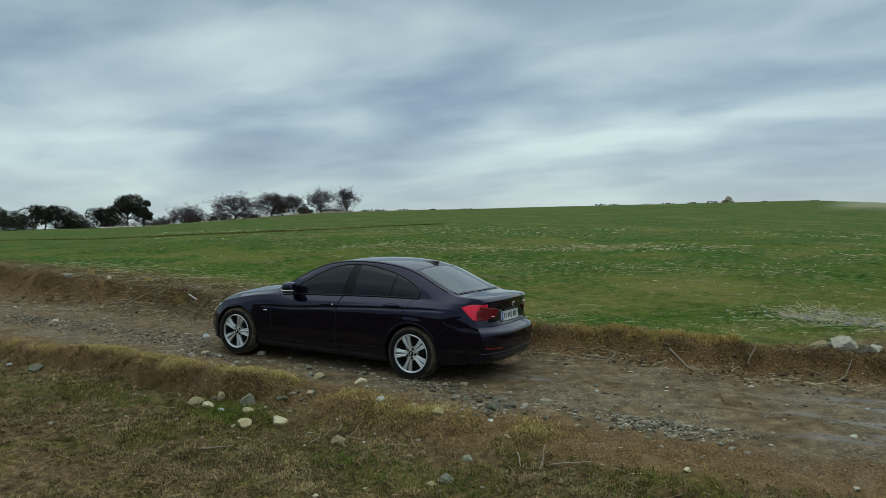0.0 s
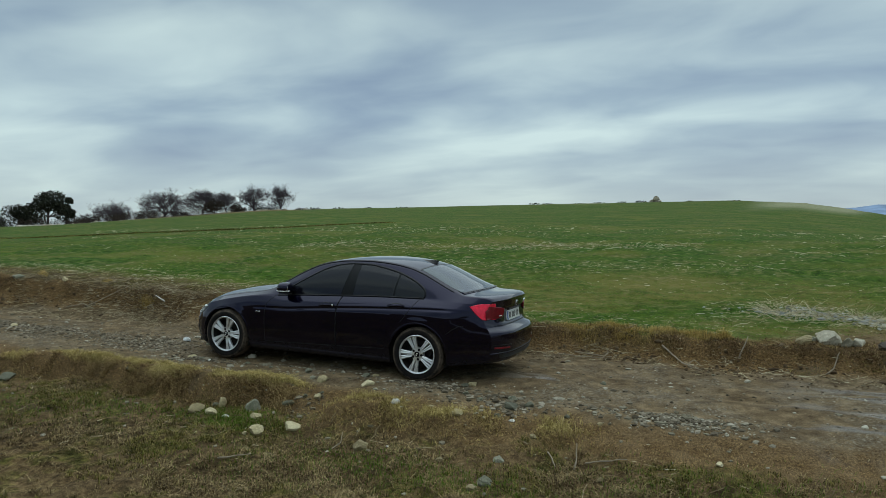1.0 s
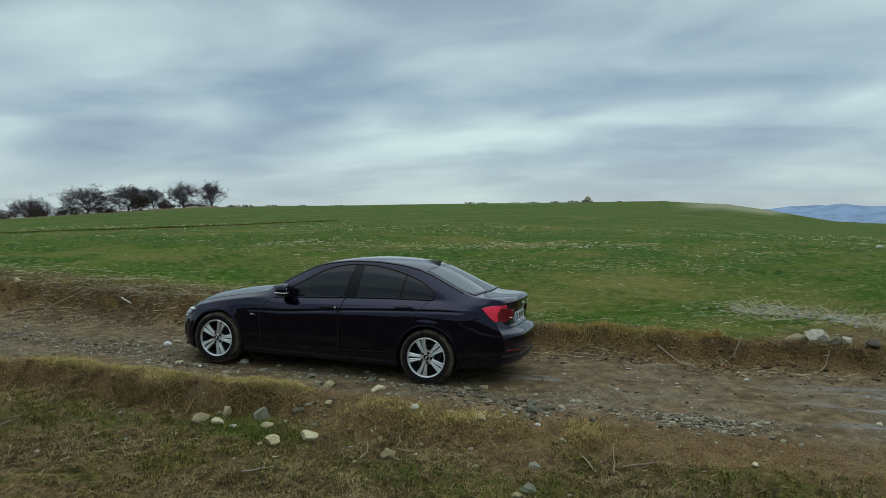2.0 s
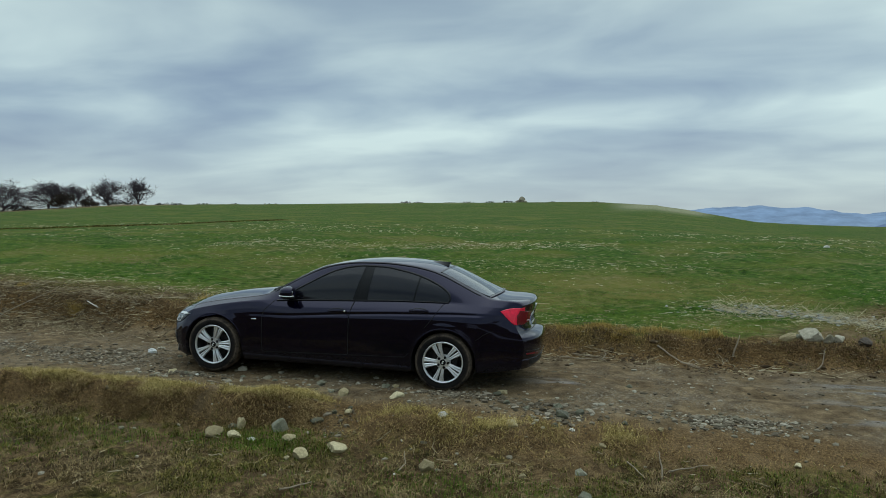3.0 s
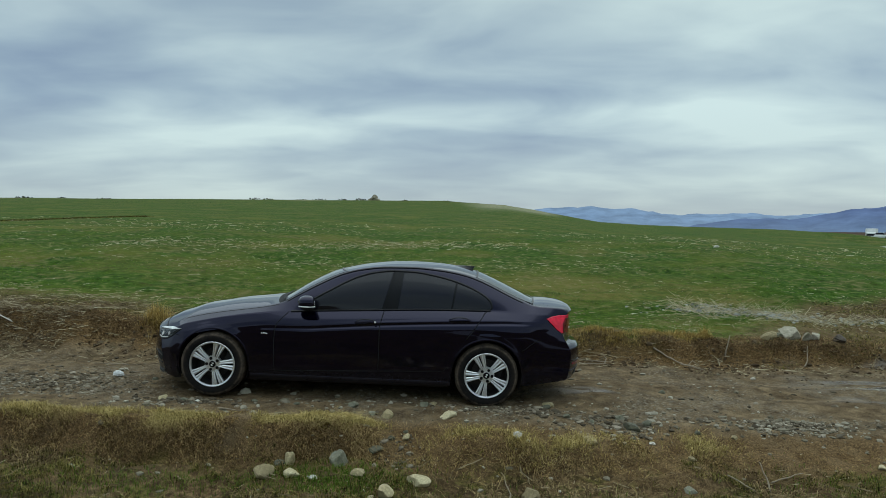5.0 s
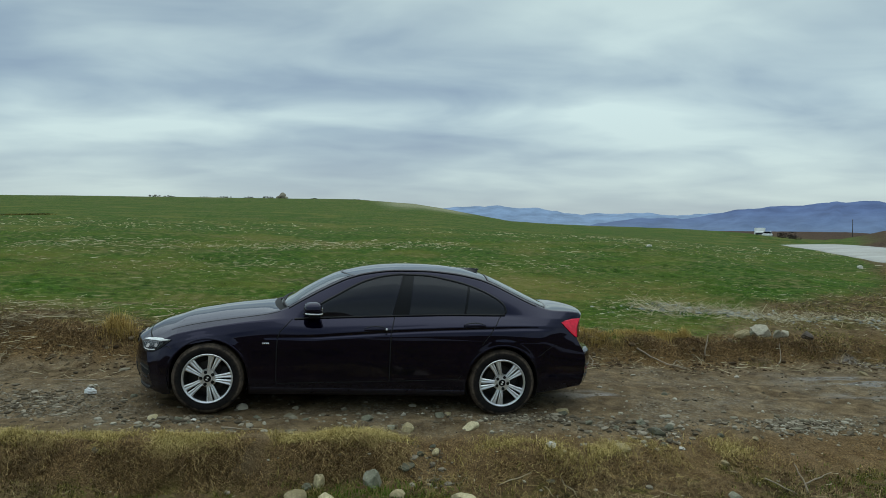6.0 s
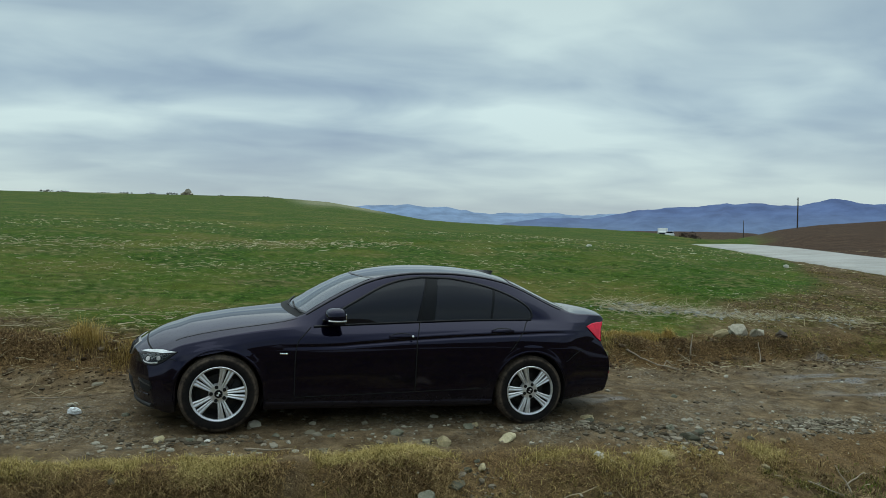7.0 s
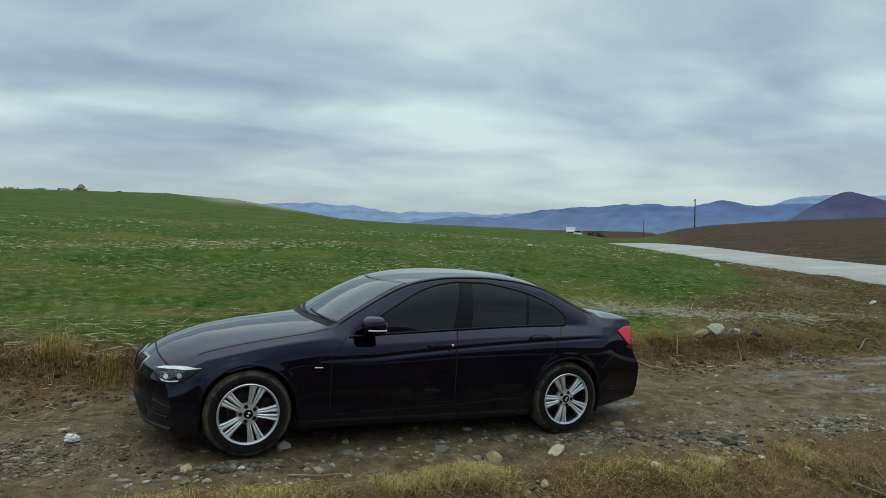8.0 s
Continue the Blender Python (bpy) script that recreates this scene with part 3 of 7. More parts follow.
def side_y(x, z):
    """Half width of the car at a station and a height."""
    x, z = np.asarray(x, float), np.asarray(z, float)
    zb, yb, zr, yr, w = BELT_Z(x), BELT_Y(x), EDGE_Z(x), EDGE_Y(x), WIDE(x)
    # widest a hand below the crease, tucked in towards the sill, leaning in over the shoulder
    zm = zb - 0.245
    under = np.interp((z - 0.16) / (zm - 0.16), (0, 0.07, 0.22, 0.37, 0.63, 1.0), (0.100, 0.070, 0.034, 0.015, 0.004, 0.0))
    over = np.interp((z - zm) / (zb - zm), (0, 0.25, 0.5, 0.68, 0.85, 1.0), (0, 0.045, 0.17, 0.36, 0.68, 1.0))
    lower = w - under - (w - yb) * over
    fade = ease(-1.0, -0.35, x) * ease(2.05, 1.45, x)
    d = z - LINE_Z(x)
    lower = lower + fade * (0.004 * np.exp(-((d - 0.006) / 0.014) ** 2) - 0.0105 * np.exp(-((d + 0.020) / 0.015) ** 2))
    for c in WHEEL_X:
        flare = np.exp(-((np.hypot(x - c, z - WHEEL_Z) - ARCH_R) / 0.045) ** 2)
        lower = lower + 0.007 * flare * (z < zb)
    s = np.clip((z - zb) / np.maximum(zr - zb, 0.01), 0, 1)
    upper = yb + (yr - yb) * s + 0.035 * np.sin(np.pi * s) * ease(0.1, 0.3, zr - zb)
    return np.where(z <= zb, lower, upper)


def top_z(x, y):
    """Height of bonnet, screens, roof and boot at a station and a width."""
    yr = EDGE_Y(x)
    return EDGE_Z(x) + (TOP_Z(x) - EDGE_Z(x)) * (1 - np.clip(np.abs(y) / yr, 0, 1) ** 2.3)


def bent(x, y, z):
    """Rounds off nose and tail in plan and in profile."""
    x, y, z = (np.asarray(v, float) for v in (x, y, z))
    f = np.clip((-1.70 - x) / 0.47, 0, 1) ** 1.4
    b = np.clip((x - 1.77) / 0.65, 0, 1) ** 1.06
    front = 0.27 * (np.abs(y) / 0.80) ** 2.6 + np.interp(z, (0.16, 0.22, 0.35, 0.45, 0.55, 0.66, 0.74), (0.07, 0.015, -0.03, -0.035, -0.02, 0.01, 0.05))
    step = np.interp(z, (0.24, 0.32, 0.42, 0.54, 0.62, 0.652, 0.676, 0.73, 0.80, 0.92, 0.99, 1.03), (-0.08, -0.015, 0.012, 0.024, 0.020, 0.012, -0.080, -0.094, -0.104, -0.100, -0.082, -0.085))
    soft = np.interp(z, (0.24, 0.32, 0.42, 0.54, 0.61, 0.67, 0.73, 0.80, 0.92, 0.99, 1.03), (-0.08, -0.015, 0.012, 0.024, 0.012, -0.018, -0.058, -0.092, -0.100, -0.082, -0.085))
    mid = ease(0.78, 0.66, np.abs(y))
    rear = 0.20 * (np.abs(y) / 0.80) ** 3.2 - mid * step - (1 - mid) * soft
    rear = rear + 0.035 * ease(0.42, 0.33, np.abs(y)) * ease(0.69, 0.74, z) * ease(0.90, 0.86, z)
    return x + f * front - b * rear


def stations():
    xs = list(np.linspace(-2.17, 2.42, 132))
    for c in WHEEL_X:
        xs += [c + ARCH_R * math.sin(a) for a in np.linspace(-1.45, 1.45, 25)]
        xs += [c + k * (ARCH_R + e) for k in (-1, 1) for e in (-0.004, -0.001, 0.003)]
    xs += [-2.165, -2.155, 2.412, 2.40]
    return np.array(sorted(set(round(v, 4) for v in xs)))


def car_shell():
    """Half sections from sill to centre line, mirrored, with closed ends. Returns verts, faces and a middle point of each face."""
    xs = stations()
    nu, nt = 11, 14
    half = []
    for x in xs:
        zl, zb, zr = float(low_z(x)), float(BELT_Z(x)), float(EDGE_Z(x))
        line = min(max(float(LINE_Z(x)), zl + 0.07), zb - 0.06)
        crease = line + np.array((-0.046, -0.038, -0.031, -0.025, -0.019, -0.013, -0.007, 0.0, 0.007, 0.014, 0.024))
        zs = np.concatenate([np.linspace(zl, line - 0.055, 24), crease, np.linspace(line + 0.034, zb, 8), zb + (zr - zb) * np.linspace(0, 1, nu)[1:]])
        ysd = side_y(x, zs)
        yt = float(EDGE_Y(x)) * np.linspace(1, 0, nt)[1:]
        zt = top_z(x, yt)
        half.append((np.concatenate([ysd, yt]), np.concatenate([zs, zt])))
    m = len(half[0][0])
    verts, rows = [], []
    for x, (ys, zs) in zip(xs, half):
        full_y = np.concatenate([-ys, ys[-2::-1]])
        full_z = np.concatenate([zs, zs[-2::-1]])
        rows.append(len(verts))
        verts += list(zip(bent(x, full_y, full_z), full_y, full_z))
    k = 2 * m - 1
    faces = []
    for i in range(len(xs) - 1):
        for j in range(k - 1):
            a, b = rows[i] + j, rows[i + 1] + j
            faces.append((a, b, b + 1, a + 1))
    for end, x in ((0, xs[0]), (len(xs) - 1, xs[-1])):
        ys, zs = half[end]
        cols = 15
        base = len(verts)
        for y, z in zip(ys, zs):
            line = -y + 2 * y * np.linspace(0, 1, cols)
            verts += list(zip(bent(x, line, np.full(cols, z)), line, np.full(cols, z)))
        for i in range(m - 1):
            for j in range(cols - 1):
                a = base + i * cols + j
                q = (a, a + cols, a + cols + 1, a + 1)
                faces.append(q if end == 0 else q[::-1])
    return np.array(verts), faces


def inside(poly, x, y):
    hit = False
    for (x0, y0), (x1, y1) in zip(poly, poly[1:] + poly[:1]):
        if (y0 > y) != (y1 > y) and x < (x1 - x0) * (y - y0) / (y1 - y0) + x0:
            hit = not hit
    return hit


FRONT_DOOR = [(-0.78, 0.29), (0.276, 0.33), (0.276, 0.80), (0.315, 0.955), (0.43, 1.36), (0.1, 1.345), (-0.2, 1.25), (-0.5, 1.06), (-0.72, 0.86), (-0.79, 0.74)]
REAR_DOOR = [(0.276, 0.33), (0.96, 0.36), (1.03, 0.50), (1.09, 0.61), (1.165, 0.70), (1.275, 0.85), (1.345, 0.95), (1.43, 1.05), (1.36, 1.17), (1.05, 1.32), (0.75, 1.375), (0.43, 1.36), (0.315, 0.955), (0.276, 0.80)]


def build_shell(car):
    verts, faces = car_shell()
    groups = {}
    for f in faces:
        x, y, z = verts[list(f)].mean(0)
        far = "far" if y > 0 else "near"
        if inside(FRONT_DOOR, x, z) and abs(y) > 0.56:
            key = ("front_door", far)
        elif inside(REAR_DOOR, x, z) and abs(y) > 0.56:
            key = ("rear_door", far)
        elif -2.06 < x < -0.88 and z > EDGE_Z(x) - 0.003 and abs(y) < EDGE_Y(x) + 0.004:
            key = ("bonnet", "")
        elif x > 1.94 and z > 0.70 and abs(y) < 0.60:
            key = ("boot_lid", "")
        elif -0.20 < x < 1.30 and z > EDGE_Z(x) + 0.002:
            key = ("roof_panel", "")
        elif x < -1.78 and z < 0.60:
            key = ("front_bumper", "")
        elif x > 1.80 and z < 0.68:
            key = ("rear_bumper", "")
        elif x < -0.79 and abs(y) > 0.5:
            key = ("front_wing", far)
        else:
            key = ("body", "")
        groups.setdefault(key, []).append(f)
    whole = bpy.data.meshes.new("shell")
    whole.from_pydata([tuple(v) for v in verts], [], faces)
    whole.update()
    normals = np.zeros(len(verts) * 3, np.float32)
    whole.vertices.foreach_get("normal", normals)
    normals = normals.reshape(-1, 3)
    for (name, far), fs in groups.items():
        used = sorted({i for f in fs for i in f})
        to = {i: k for k, i in enumerate(used)}
        ob = mesh_object(name, verts[used], [[to[i] for i in f] for f in fs], PAINT, car)
        ob.data.normals_split_custom_set_from_vertices([tuple(normals[i]) for i in used])
    return verts, faces


def side_strip(points, wide, lift, near=True):
    """A ribbon laid on the car's flank along (x, z) points."""
    pts = np.array(points, float)
    dense = []
    for a, b in zip(pts[:-1], pts[1:]):
        n = max(2, int(np.hypot(*(b - a)) / 0.02))
        dense += [a + (b - a) * t for t in np.linspace(0, 1, n, endpoint=False)]
    dense.append(pts[-1])
    dense = np.array(dense)
    tang = np.gradient(dense, axis=0)
    tang /= np.linalg.norm(tang, axis=1)[:, None] + 1e-9
    norm = np.stack([-tang[:, 1], tang[:, 0]], 1)
    s = -1 if near else 1
    verts = []
    for off, up in ((-wide / 2, 0.0), (-wide / 2 * 0.7, lift), (wide / 2 * 0.7, lift), (wide / 2, 0.0)):
        p = dense + norm * off
        y = side_y(p[:, 0], p[:, 1]) + up
        verts += list(zip(bent(p[:, 0], y, p[:, 1]), s * y, p[:, 1]))
    return verts, grid_faces(4, len(dense), flip=near)


def pane_between(x0, x1, lower, upper, lift, n=26, rows=10, near=True, lean0=0.0, lean1=0.0):
    """A pane on the flank between two height curves; lean0, lean1: how far its ends lean back."""
    verts = []
    for t in np.linspace(0, 1, rows):
        xs = np.linspace(x0 + lean0 * t, x1 + lean1 * t, n)
        lo, hi = lower(xs), upper(xs)
        z = lo + (np.maximum(hi, lo + 0.002) - lo) * t
        y = side_y(xs, z) + lift
        verts += list(zip(xs, (-y if near else y), z))
    return verts, grid_faces(rows, n, flip=not near)


def top_pane(x_low, x_high, y_low, y_high, lift, n=22, rows=18):
    """A screen on the upper surface; x_low, x_high: station of its two ends by width."""
    verts = []
    for t in np.linspace(0, 1, rows):
        s = np.linspace(-1, 1, n)
        half = y_low + (y_high - y_low) * t
        y = s * half
        x = x_low(s) + (x_high(s) - x_low(s)) * t
        verts += list(zip(x, y, top_z(x, y) + lift))
    return verts, grid_faces(rows, n, flip=True)


# ---------------------------------------------------------------- the car: parts
from mathutils.bvhtree import BVHTree


def patch(tree, outline, origin, right, up, lift, thick):
    """A plate with the given outline, pressed along right x up onto the car's skin."""
    right, up = Vector(right).normalized(), Vector(up).normalized()
    way = right.cross(up)
    pts = np.array(outline, float)
    dense = []
    for a, b in zip(pts, np.roll(pts, -1, axis=0)):
        n = max(1, int(np.hypot(*(b - a)) / 0.025))
        dense += [a + (b - a) * t for t in np.linspace(0, 1, n, endpoint=False)]
    dense = np.array(dense)
    mid = dense.mean(0)
    n = len(dense)
    verts, levels = [], [(1.0, -thick)] + [(s, lift) for s in (0.985, 0.9, 0.72, 0.5, 0.28, 0.1)]
    for scale, up_by in levels:
        for p in mid + (dense - mid) * scale:
            start = Vector(origin) + right * p[0] + up * p[1]
            hit = tree.ray_cast(start, -way)
            place = hit[0] if hit[0] else start
            verts.append(place + way * up_by)
    faces = []
    for i in range(len(levels) - 1):
        for k in range(n):
            faces.append((i * n + k, i * n + (k + 1) % n, (i + 1) * n + (k + 1) % n, (i + 1) * n + k))
    verts.append(sum((Vector(v) for v in verts[-n:]), Vector()) / n)
    faces += [((len(levels) - 1) * n + k, (len(levels) - 1) * n + (k + 1) % n, len(verts) - 1) for k in range(n)]
    return verts, faces


def crown_strip(tree, points, wide, lift):
    """A ribbon laid from above on the car's skin along (x, y) points."""
    p = np.array(points, float)
    tang = np.gradient(p, axis=0)
    tang /= np.linalg.norm(tang, axis=1)[:, None]
    norm = np.stack([-tang[:, 1], tang[:, 0]], 1)
    verts = []
    for off, up in ((-0.5, 0.0), (-0.3, lift), (0.3, lift), (0.5, 0.0)):
        for x, y in p + norm * off * wide:
            hit = tree.ray_cast(Vector((x, y, 3.0)), Vector((0, 0, -1)))
            verts.append((x, y, (hit[0].z if hit[0] else 0.7) + up))
    return verts, grid_faces(4, len(p), flip=True)


def wheel(car, x, near, turn):
    s = -1 if near else 1
    base = empty("wheel")
    base.parent = car
    base.matrix_local = pose(x, s * 0.786, WHEEL_Z)
    out = s

    def add(name, profile, mat, n=56, label=""):
        v, f = lathe([(out * a, r) for a, r in profile], n)
        return mesh_object(name, v, f, mat, base, label, angle=35)

    add("tyre", [(-0.095, 0.215), (-0.112, 0.25), (-0.108, 0.300), (-0.085, 0.322), (-0.04, 0.328), (0.04, 0.328), (0.085, 0.322), (0.100, 0.312), (0.112, 0.285), (0.113, 0.262), (0.108, 0.240), (0.100, 0.222), (0.088, 0.219)], TYRE, label="muddy black rubber tyre")
    add("rim", [(0.088, 0.219), (0.106, 0.231), (0.110, 0.226), (0.103, 0.214), (0.088, 0.212)], ALLOY, label="scuffed silver alloy rim")
    # dark metal puts the shade inside the silver rim into its colour
    add("rim_barrel", [(0.088, 0.2119), (0.03, 0.200), (-0.09, 0.196), (-0.10, 0.215)], GUNMETAL)
    add("brake_disc", [(0.0, 0.06), (0.0, 0.150), (-0.02, 0.150), (-0.02, 0.06)], GUNMETAL, 40)
    add("hub_backing", [(-0.04, 0.0), (-0.04, 0.198)], MATT, 32)
    caliper = bmesh.new()
    box_into(caliper, (0.07, 0.06, 0.16), (0.13, out * -0.005, 0.03), (0, 20, 0), 0.012)
    part("brake_caliper", caliper, MATT, base)
    # five pairs of straight spokes
    for k in range(5):
        for off in (-1, 1):
            bm = bmesh.new()
            profile = [(0.040, 0.085, 0.0120, 0.0150), (0.085, 0.094, 0.0148, 0.0182), (0.150, 0.100, 0.0205, 0.0270), (0.216, 0.098, 0.0290, 0.0378)]
            rings = []
            for r, high, half, mid in profile:
                ring = []
                for w, h in ((-half * 0.95, -0.032), (-half, -0.006), (-half * 0.62, 0.0), (-half * 0.1, -0.005), (half * 0.5, 0.0), (half, -0.006), (half * 0.95, -0.032)):
                    ring.append(bm.verts.new((r, out * (high + h), off * mid + w)))
                rings.append(ring)
            for a, b in zip(rings[:-1], rings[1:]):
                for i in range(6):
                    bm.faces.new((a[i], a[i + 1], b[i + 1], b[i]))
            bmesh.ops.transform(bm, matrix=Matrix.Rotation(radians(72 * k + turn), 4, "Y"), verts=bm.verts)
            part("spoke", bm, ALLOY, base, angle=30)
    add("hub", [(0.050, 0.086), (0.078, 0.083), (0.089, 0.076), (0.091, 0.036), (0.094, 0.034), (0.094, 0.0)], ALLOY, 40)
    cap = add("hub_cap", [(0.0945, 0.034), (0.099, 0.031), (0.100, 0.0)], RUBBER, 32, "round dark hub cap with a light emblem")
    em = bmesh.new()
    for a in (20, 200):
        v = [em.verts.new((0, out * 0.1012, 0))] + [em.verts.new((0.018 * math.cos(radians(a + d)), out * 0.1012, 0.018 * math.sin(radians(a + d)))) for d in range(0, 91, 15)]
        for i in range(1, len(v) - 1):
            em.faces.new((v[0], v[i], v[i + 1]))
    part("emblem", em, WHITE, cap)
    # black discs set on the hub, standing in for the shade in bolt holes
    for k in range(5):
        a = radians(72 * k + turn + 36)
        v, f = lathe([(0.082 * out, 0.0155), (0.0935 * out, 0.0155), (0.0930 * out, 0.011), (0.0925 * out, 0.0)], 14)
        mesh_object("bolt_hole", [(p[0] + 0.058 * math.cos(a), p[1], p[2] + 0.058 * math.sin(a)) for p in v], f, SEAM, base)
    return base


def arch_liner(car, x, near):
    s = -1 if near else 1
    verts = []
    n = 20
    for y in (s * 0.50, s * 0.872):
        for k in range(n):
            a = math.pi * (-0.12 + 1.24 * k / (n - 1))
            verts.append((x + (ARCH_R + 0.001) * math.cos(a), y, WHEEL_Z + (ARCH_R + 0.001) * math.sin(a)))
    c = len(verts)
    verts.append((x, s * 0.50, WHEEL_Z))
    faces = grid_faces(2, n) + [(k, k + 1, c) for k in range(n - 1)]
    mesh_object("arch_liner", verts, faces, MATT, car)
    rim = []
    for r, dy in ((ARCH_R - 0.004, 0.001), (ARCH_R + 0.008, 0.004), (ARCH_R + 0.016, 0.0005)):
        for k in range(n * 2):
            a = math.pi * (0.02 + 0.96 * k / (2 * n - 1))
            px, pz = x + r * math.cos(a), WHEEL_Z + r * math.sin(a)
            rim.append((px, s * (float(side_y(px, max(pz, float(low_z(px)) if r < ARCH_R else pz))) + dy), pz))
    mesh_object("arch_lip", rim, grid_faces(3, 2 * n, flip=near), PAINT, car)


DLO_LOW = rail((-0.65, 0.900), (-0.33, 0.920), (0.05, 0.940), (0.32, 0.954), (0.88, 0.979), (1.33, 0.988), (1.42, 0.990))
DLO_TOP = rail((-0.56, 0.935), (-0.379, 1.048), (-0.25, 1.122), (-0.125, 1.194), (0.02, 1.264), (0.197, 1.315), (0.39, 1.339), (0.594, 1.337), (0.823, 1.306), (0.997, 1.268), (1.166, 1.212), (1.284, 1.158), (1.374, 1.100), (1.415, 1.050), (1.422, 1.02))


def make_car():
    car = empty("car", pose(-0.014, 0.10, 0.041, 0, 2.5, 0), label="black four-door saloon car parked on the dirt track", category="car")
    verts, faces = build_shell(car)
    tree = BVHTree.FromPolygons([Vector(v) for v in verts], faces)
    # floor pan between the wheels
    bm = bmesh.new()
    box_into(bm, (3.9, 1.04, 0.16), (0.1, 0, 0.30), bevel=0.03)
    box_into(bm, (2.0, 1.60, 0.15), (0, 0, 0.245), bevel=0.03)
    box_into(bm, (0.5, 1.3, 0.10), (2.03, 0, 0.33), bevel=0.03)
    box_into(bm, (0.20, 0.9, 0.08), (-1.90, 0, 0.25), bevel=0.03)
    part("underbody", bm, MATT, car)
    for near in (True, False):
        for x, turn in zip(WHEEL_X, (0 if near else 40, -41 if near else 60)):
            wheel(car, x, near, turn)
            arch_liner(car, x, near)

        def flank(name, lines, wide, lift, mat, label=""):
            return mesh_object(name, *side_strip(lines, wide, lift, near), mat, car, label)

        # side glass
        bow = lambda x: DLO_LOW(x) + 0.004
        mesh_object("window", *pane_between(-0.52, 0.283, bow, DLO_TOP, 0.004, near=near, lean1=0.10), GLASS, car, "dark tinted side window")
        mesh_object("window", *pane_between(0.455, 0.995, bow, DLO_TOP, 0.004, near=near, lean0=0.045, lean1=0.045), GLASS, car, "dark tinted side window")
        mesh_object("quarter_light", *pane_between(1.018, 1.405, bow, DLO_TOP, 0.004, near=near, lean0=0.045), GLASS, car, "dark tinted quarter window")
        mesh_object("door_pillar", *pane_between(0.286, 0.452, bow, DLO_TOP, 0.0055, 8, near=near, lean0=0.10, lean1=0.045), RUBBER, car, "gloss black pillar trim")
        mesh_object("window_divider", *pane_between(0.996, 1.017, bow, DLO_TOP, 0.007, 4, near=near, lean0=0.045, lean1=0.045), RUBBER, car)
        xs = np.linspace(-0.56, 1.415, 90)
        flank("window_trim", [(x, float(DLO_TOP(x)) + 0.006) for x in xs] + [(1.420, 1.015), (1.40, 0.992)], 0.022, 0.008, RUBBER)
        flank("waist_trim", [(x, float(DLO_LOW(x)) - 0.004) for x in np.linspace(-0.64, 1.41, 60)], 0.016, 0.009, RUBBER)
        flank("drip_moulding", [(x, float(EDGE_Z(x)) - 0.008) for x in np.linspace(-0.70, 1.75, 80)], 0.012, 0.004, RUBBER)
        # shut lines
        flank("shut_line", [(-0.66, 0.895), (-0.71, 0.84), (-0.765, 0.78), (-0.785, 0.72), (-0.79, 0.60), (-0.785, 0.31), (-0.77, 0.29)], 0.008, 0.0012, SEAM)
        flank("shut_line", [(-0.77, 0.29), (0.28, 0.33), (0.94, 0.357), (0.985, 0.40)], 0.009, 0.0012, SEAM)
        flank("shut_line", [(0.276, 0.333), (0.276, 0.80), (0.312, 0.945), (0.40, 1.335)], 0.008, 0.0075, SEAM)
        flank("shut_line", [(1.165, 0.70), (1.215, 0.765), (1.275, 0.85), (1.345, 0.955), (1.405, 1.0)], 0.008, 0.0012, SEAM)
        flank("shut_line", [(-1.76, 0.60), (-1.82, 0.615), (-1.95, 0.60)], 0.006, 0.0012, SEAM)
        flank("shut_line", [(1.74, 0.60), (1.85, 0.66), (1.98, 0.70), (2.06, 0.705)], 0.006, 0.0012, SEAM)
        flank("bonnet_line", [(x, float(EDGE_Z(x)) - 0.006) for x in np.linspace(-1.80, -0.78, 40)], 0.005, 0.0010, SEAM)
        flank("sill_trim", [(-1.02, 0.225), (0.0, 0.222), (1.02, 0.222)], 0.05, 0.006, PAINT)
        # door handles on the crease
        s = -1 if near else 1
        for x, z in ((0.13, 0.826), (1.09, 0.884)):
            bm = bmesh.new()
            y = float(side_y(x, z))
            box_into(bm, (0.215, 0.026, 0.020), (x, s * (y + 0.016), z), (0, -2.6, 0), 0.011)
            box_into(bm, (0.040, 0.030, 0.026), (x - 0.09, s * (y + 0.006), z - 0.002), (0, 0, 0), 0.006)
            box_into(bm, (0.040, 0.030, 0.026), (x + 0.09, s * (y + 0.006), z + 0.002), (0, 0, 0), 0.006)
            handle = part("door_handle", bm, PAINT, car)
            flank("handle_scoop", [(x - 0.105, z - 0.004), (x - 0.05, z + 0.004), (x, z + 0.008), (x + 0.06, z + 0.008), (x + 0.10, z + 0.006)], 0.040, 0.0008, PAINT)
            # a black strip on the skin paints the shadow over the handle
            flank("handle_shadow_gap", [(x - 0.10, z + 0.006), (x - 0.05, z + 0.020), (x, z + 0.025), (x + 0.05, z + 0.023), (x + 0.085, z + 0.016)], 0.010, 0.0015, RUBBER)
            if x < 0.5:
                v, f = lathe([(s * (y + 0.030), 0.0105), (s * (y + 0.036), 0.0095), (s * (y + 0.037), 0.0)], 16)
                mesh_object("lock_cover", [(p[0] + x + 0.10, p[1], p[2] + z + 0.006) for p in v], f, WHITE, handle, "bright round lock cover")
        # mirror
        bm = bmesh.new()
        bmesh.ops.create_uvsphere(bm, u_segments=24, v_segments=14, radius=1.0)
        for v in bm.verts:
            x, y, z = v.co
            v.co.x = math.copysign(abs(x) ** 0.75, x) * (0.095 if x < 0 else 0.062)
            v.co.y = math.copysign(abs(y) ** 0.7, y) * 0.100
            v.co.z = math.copysign(abs(z) ** 0.75, z) * (0.078 if z > 0 else 0.058)
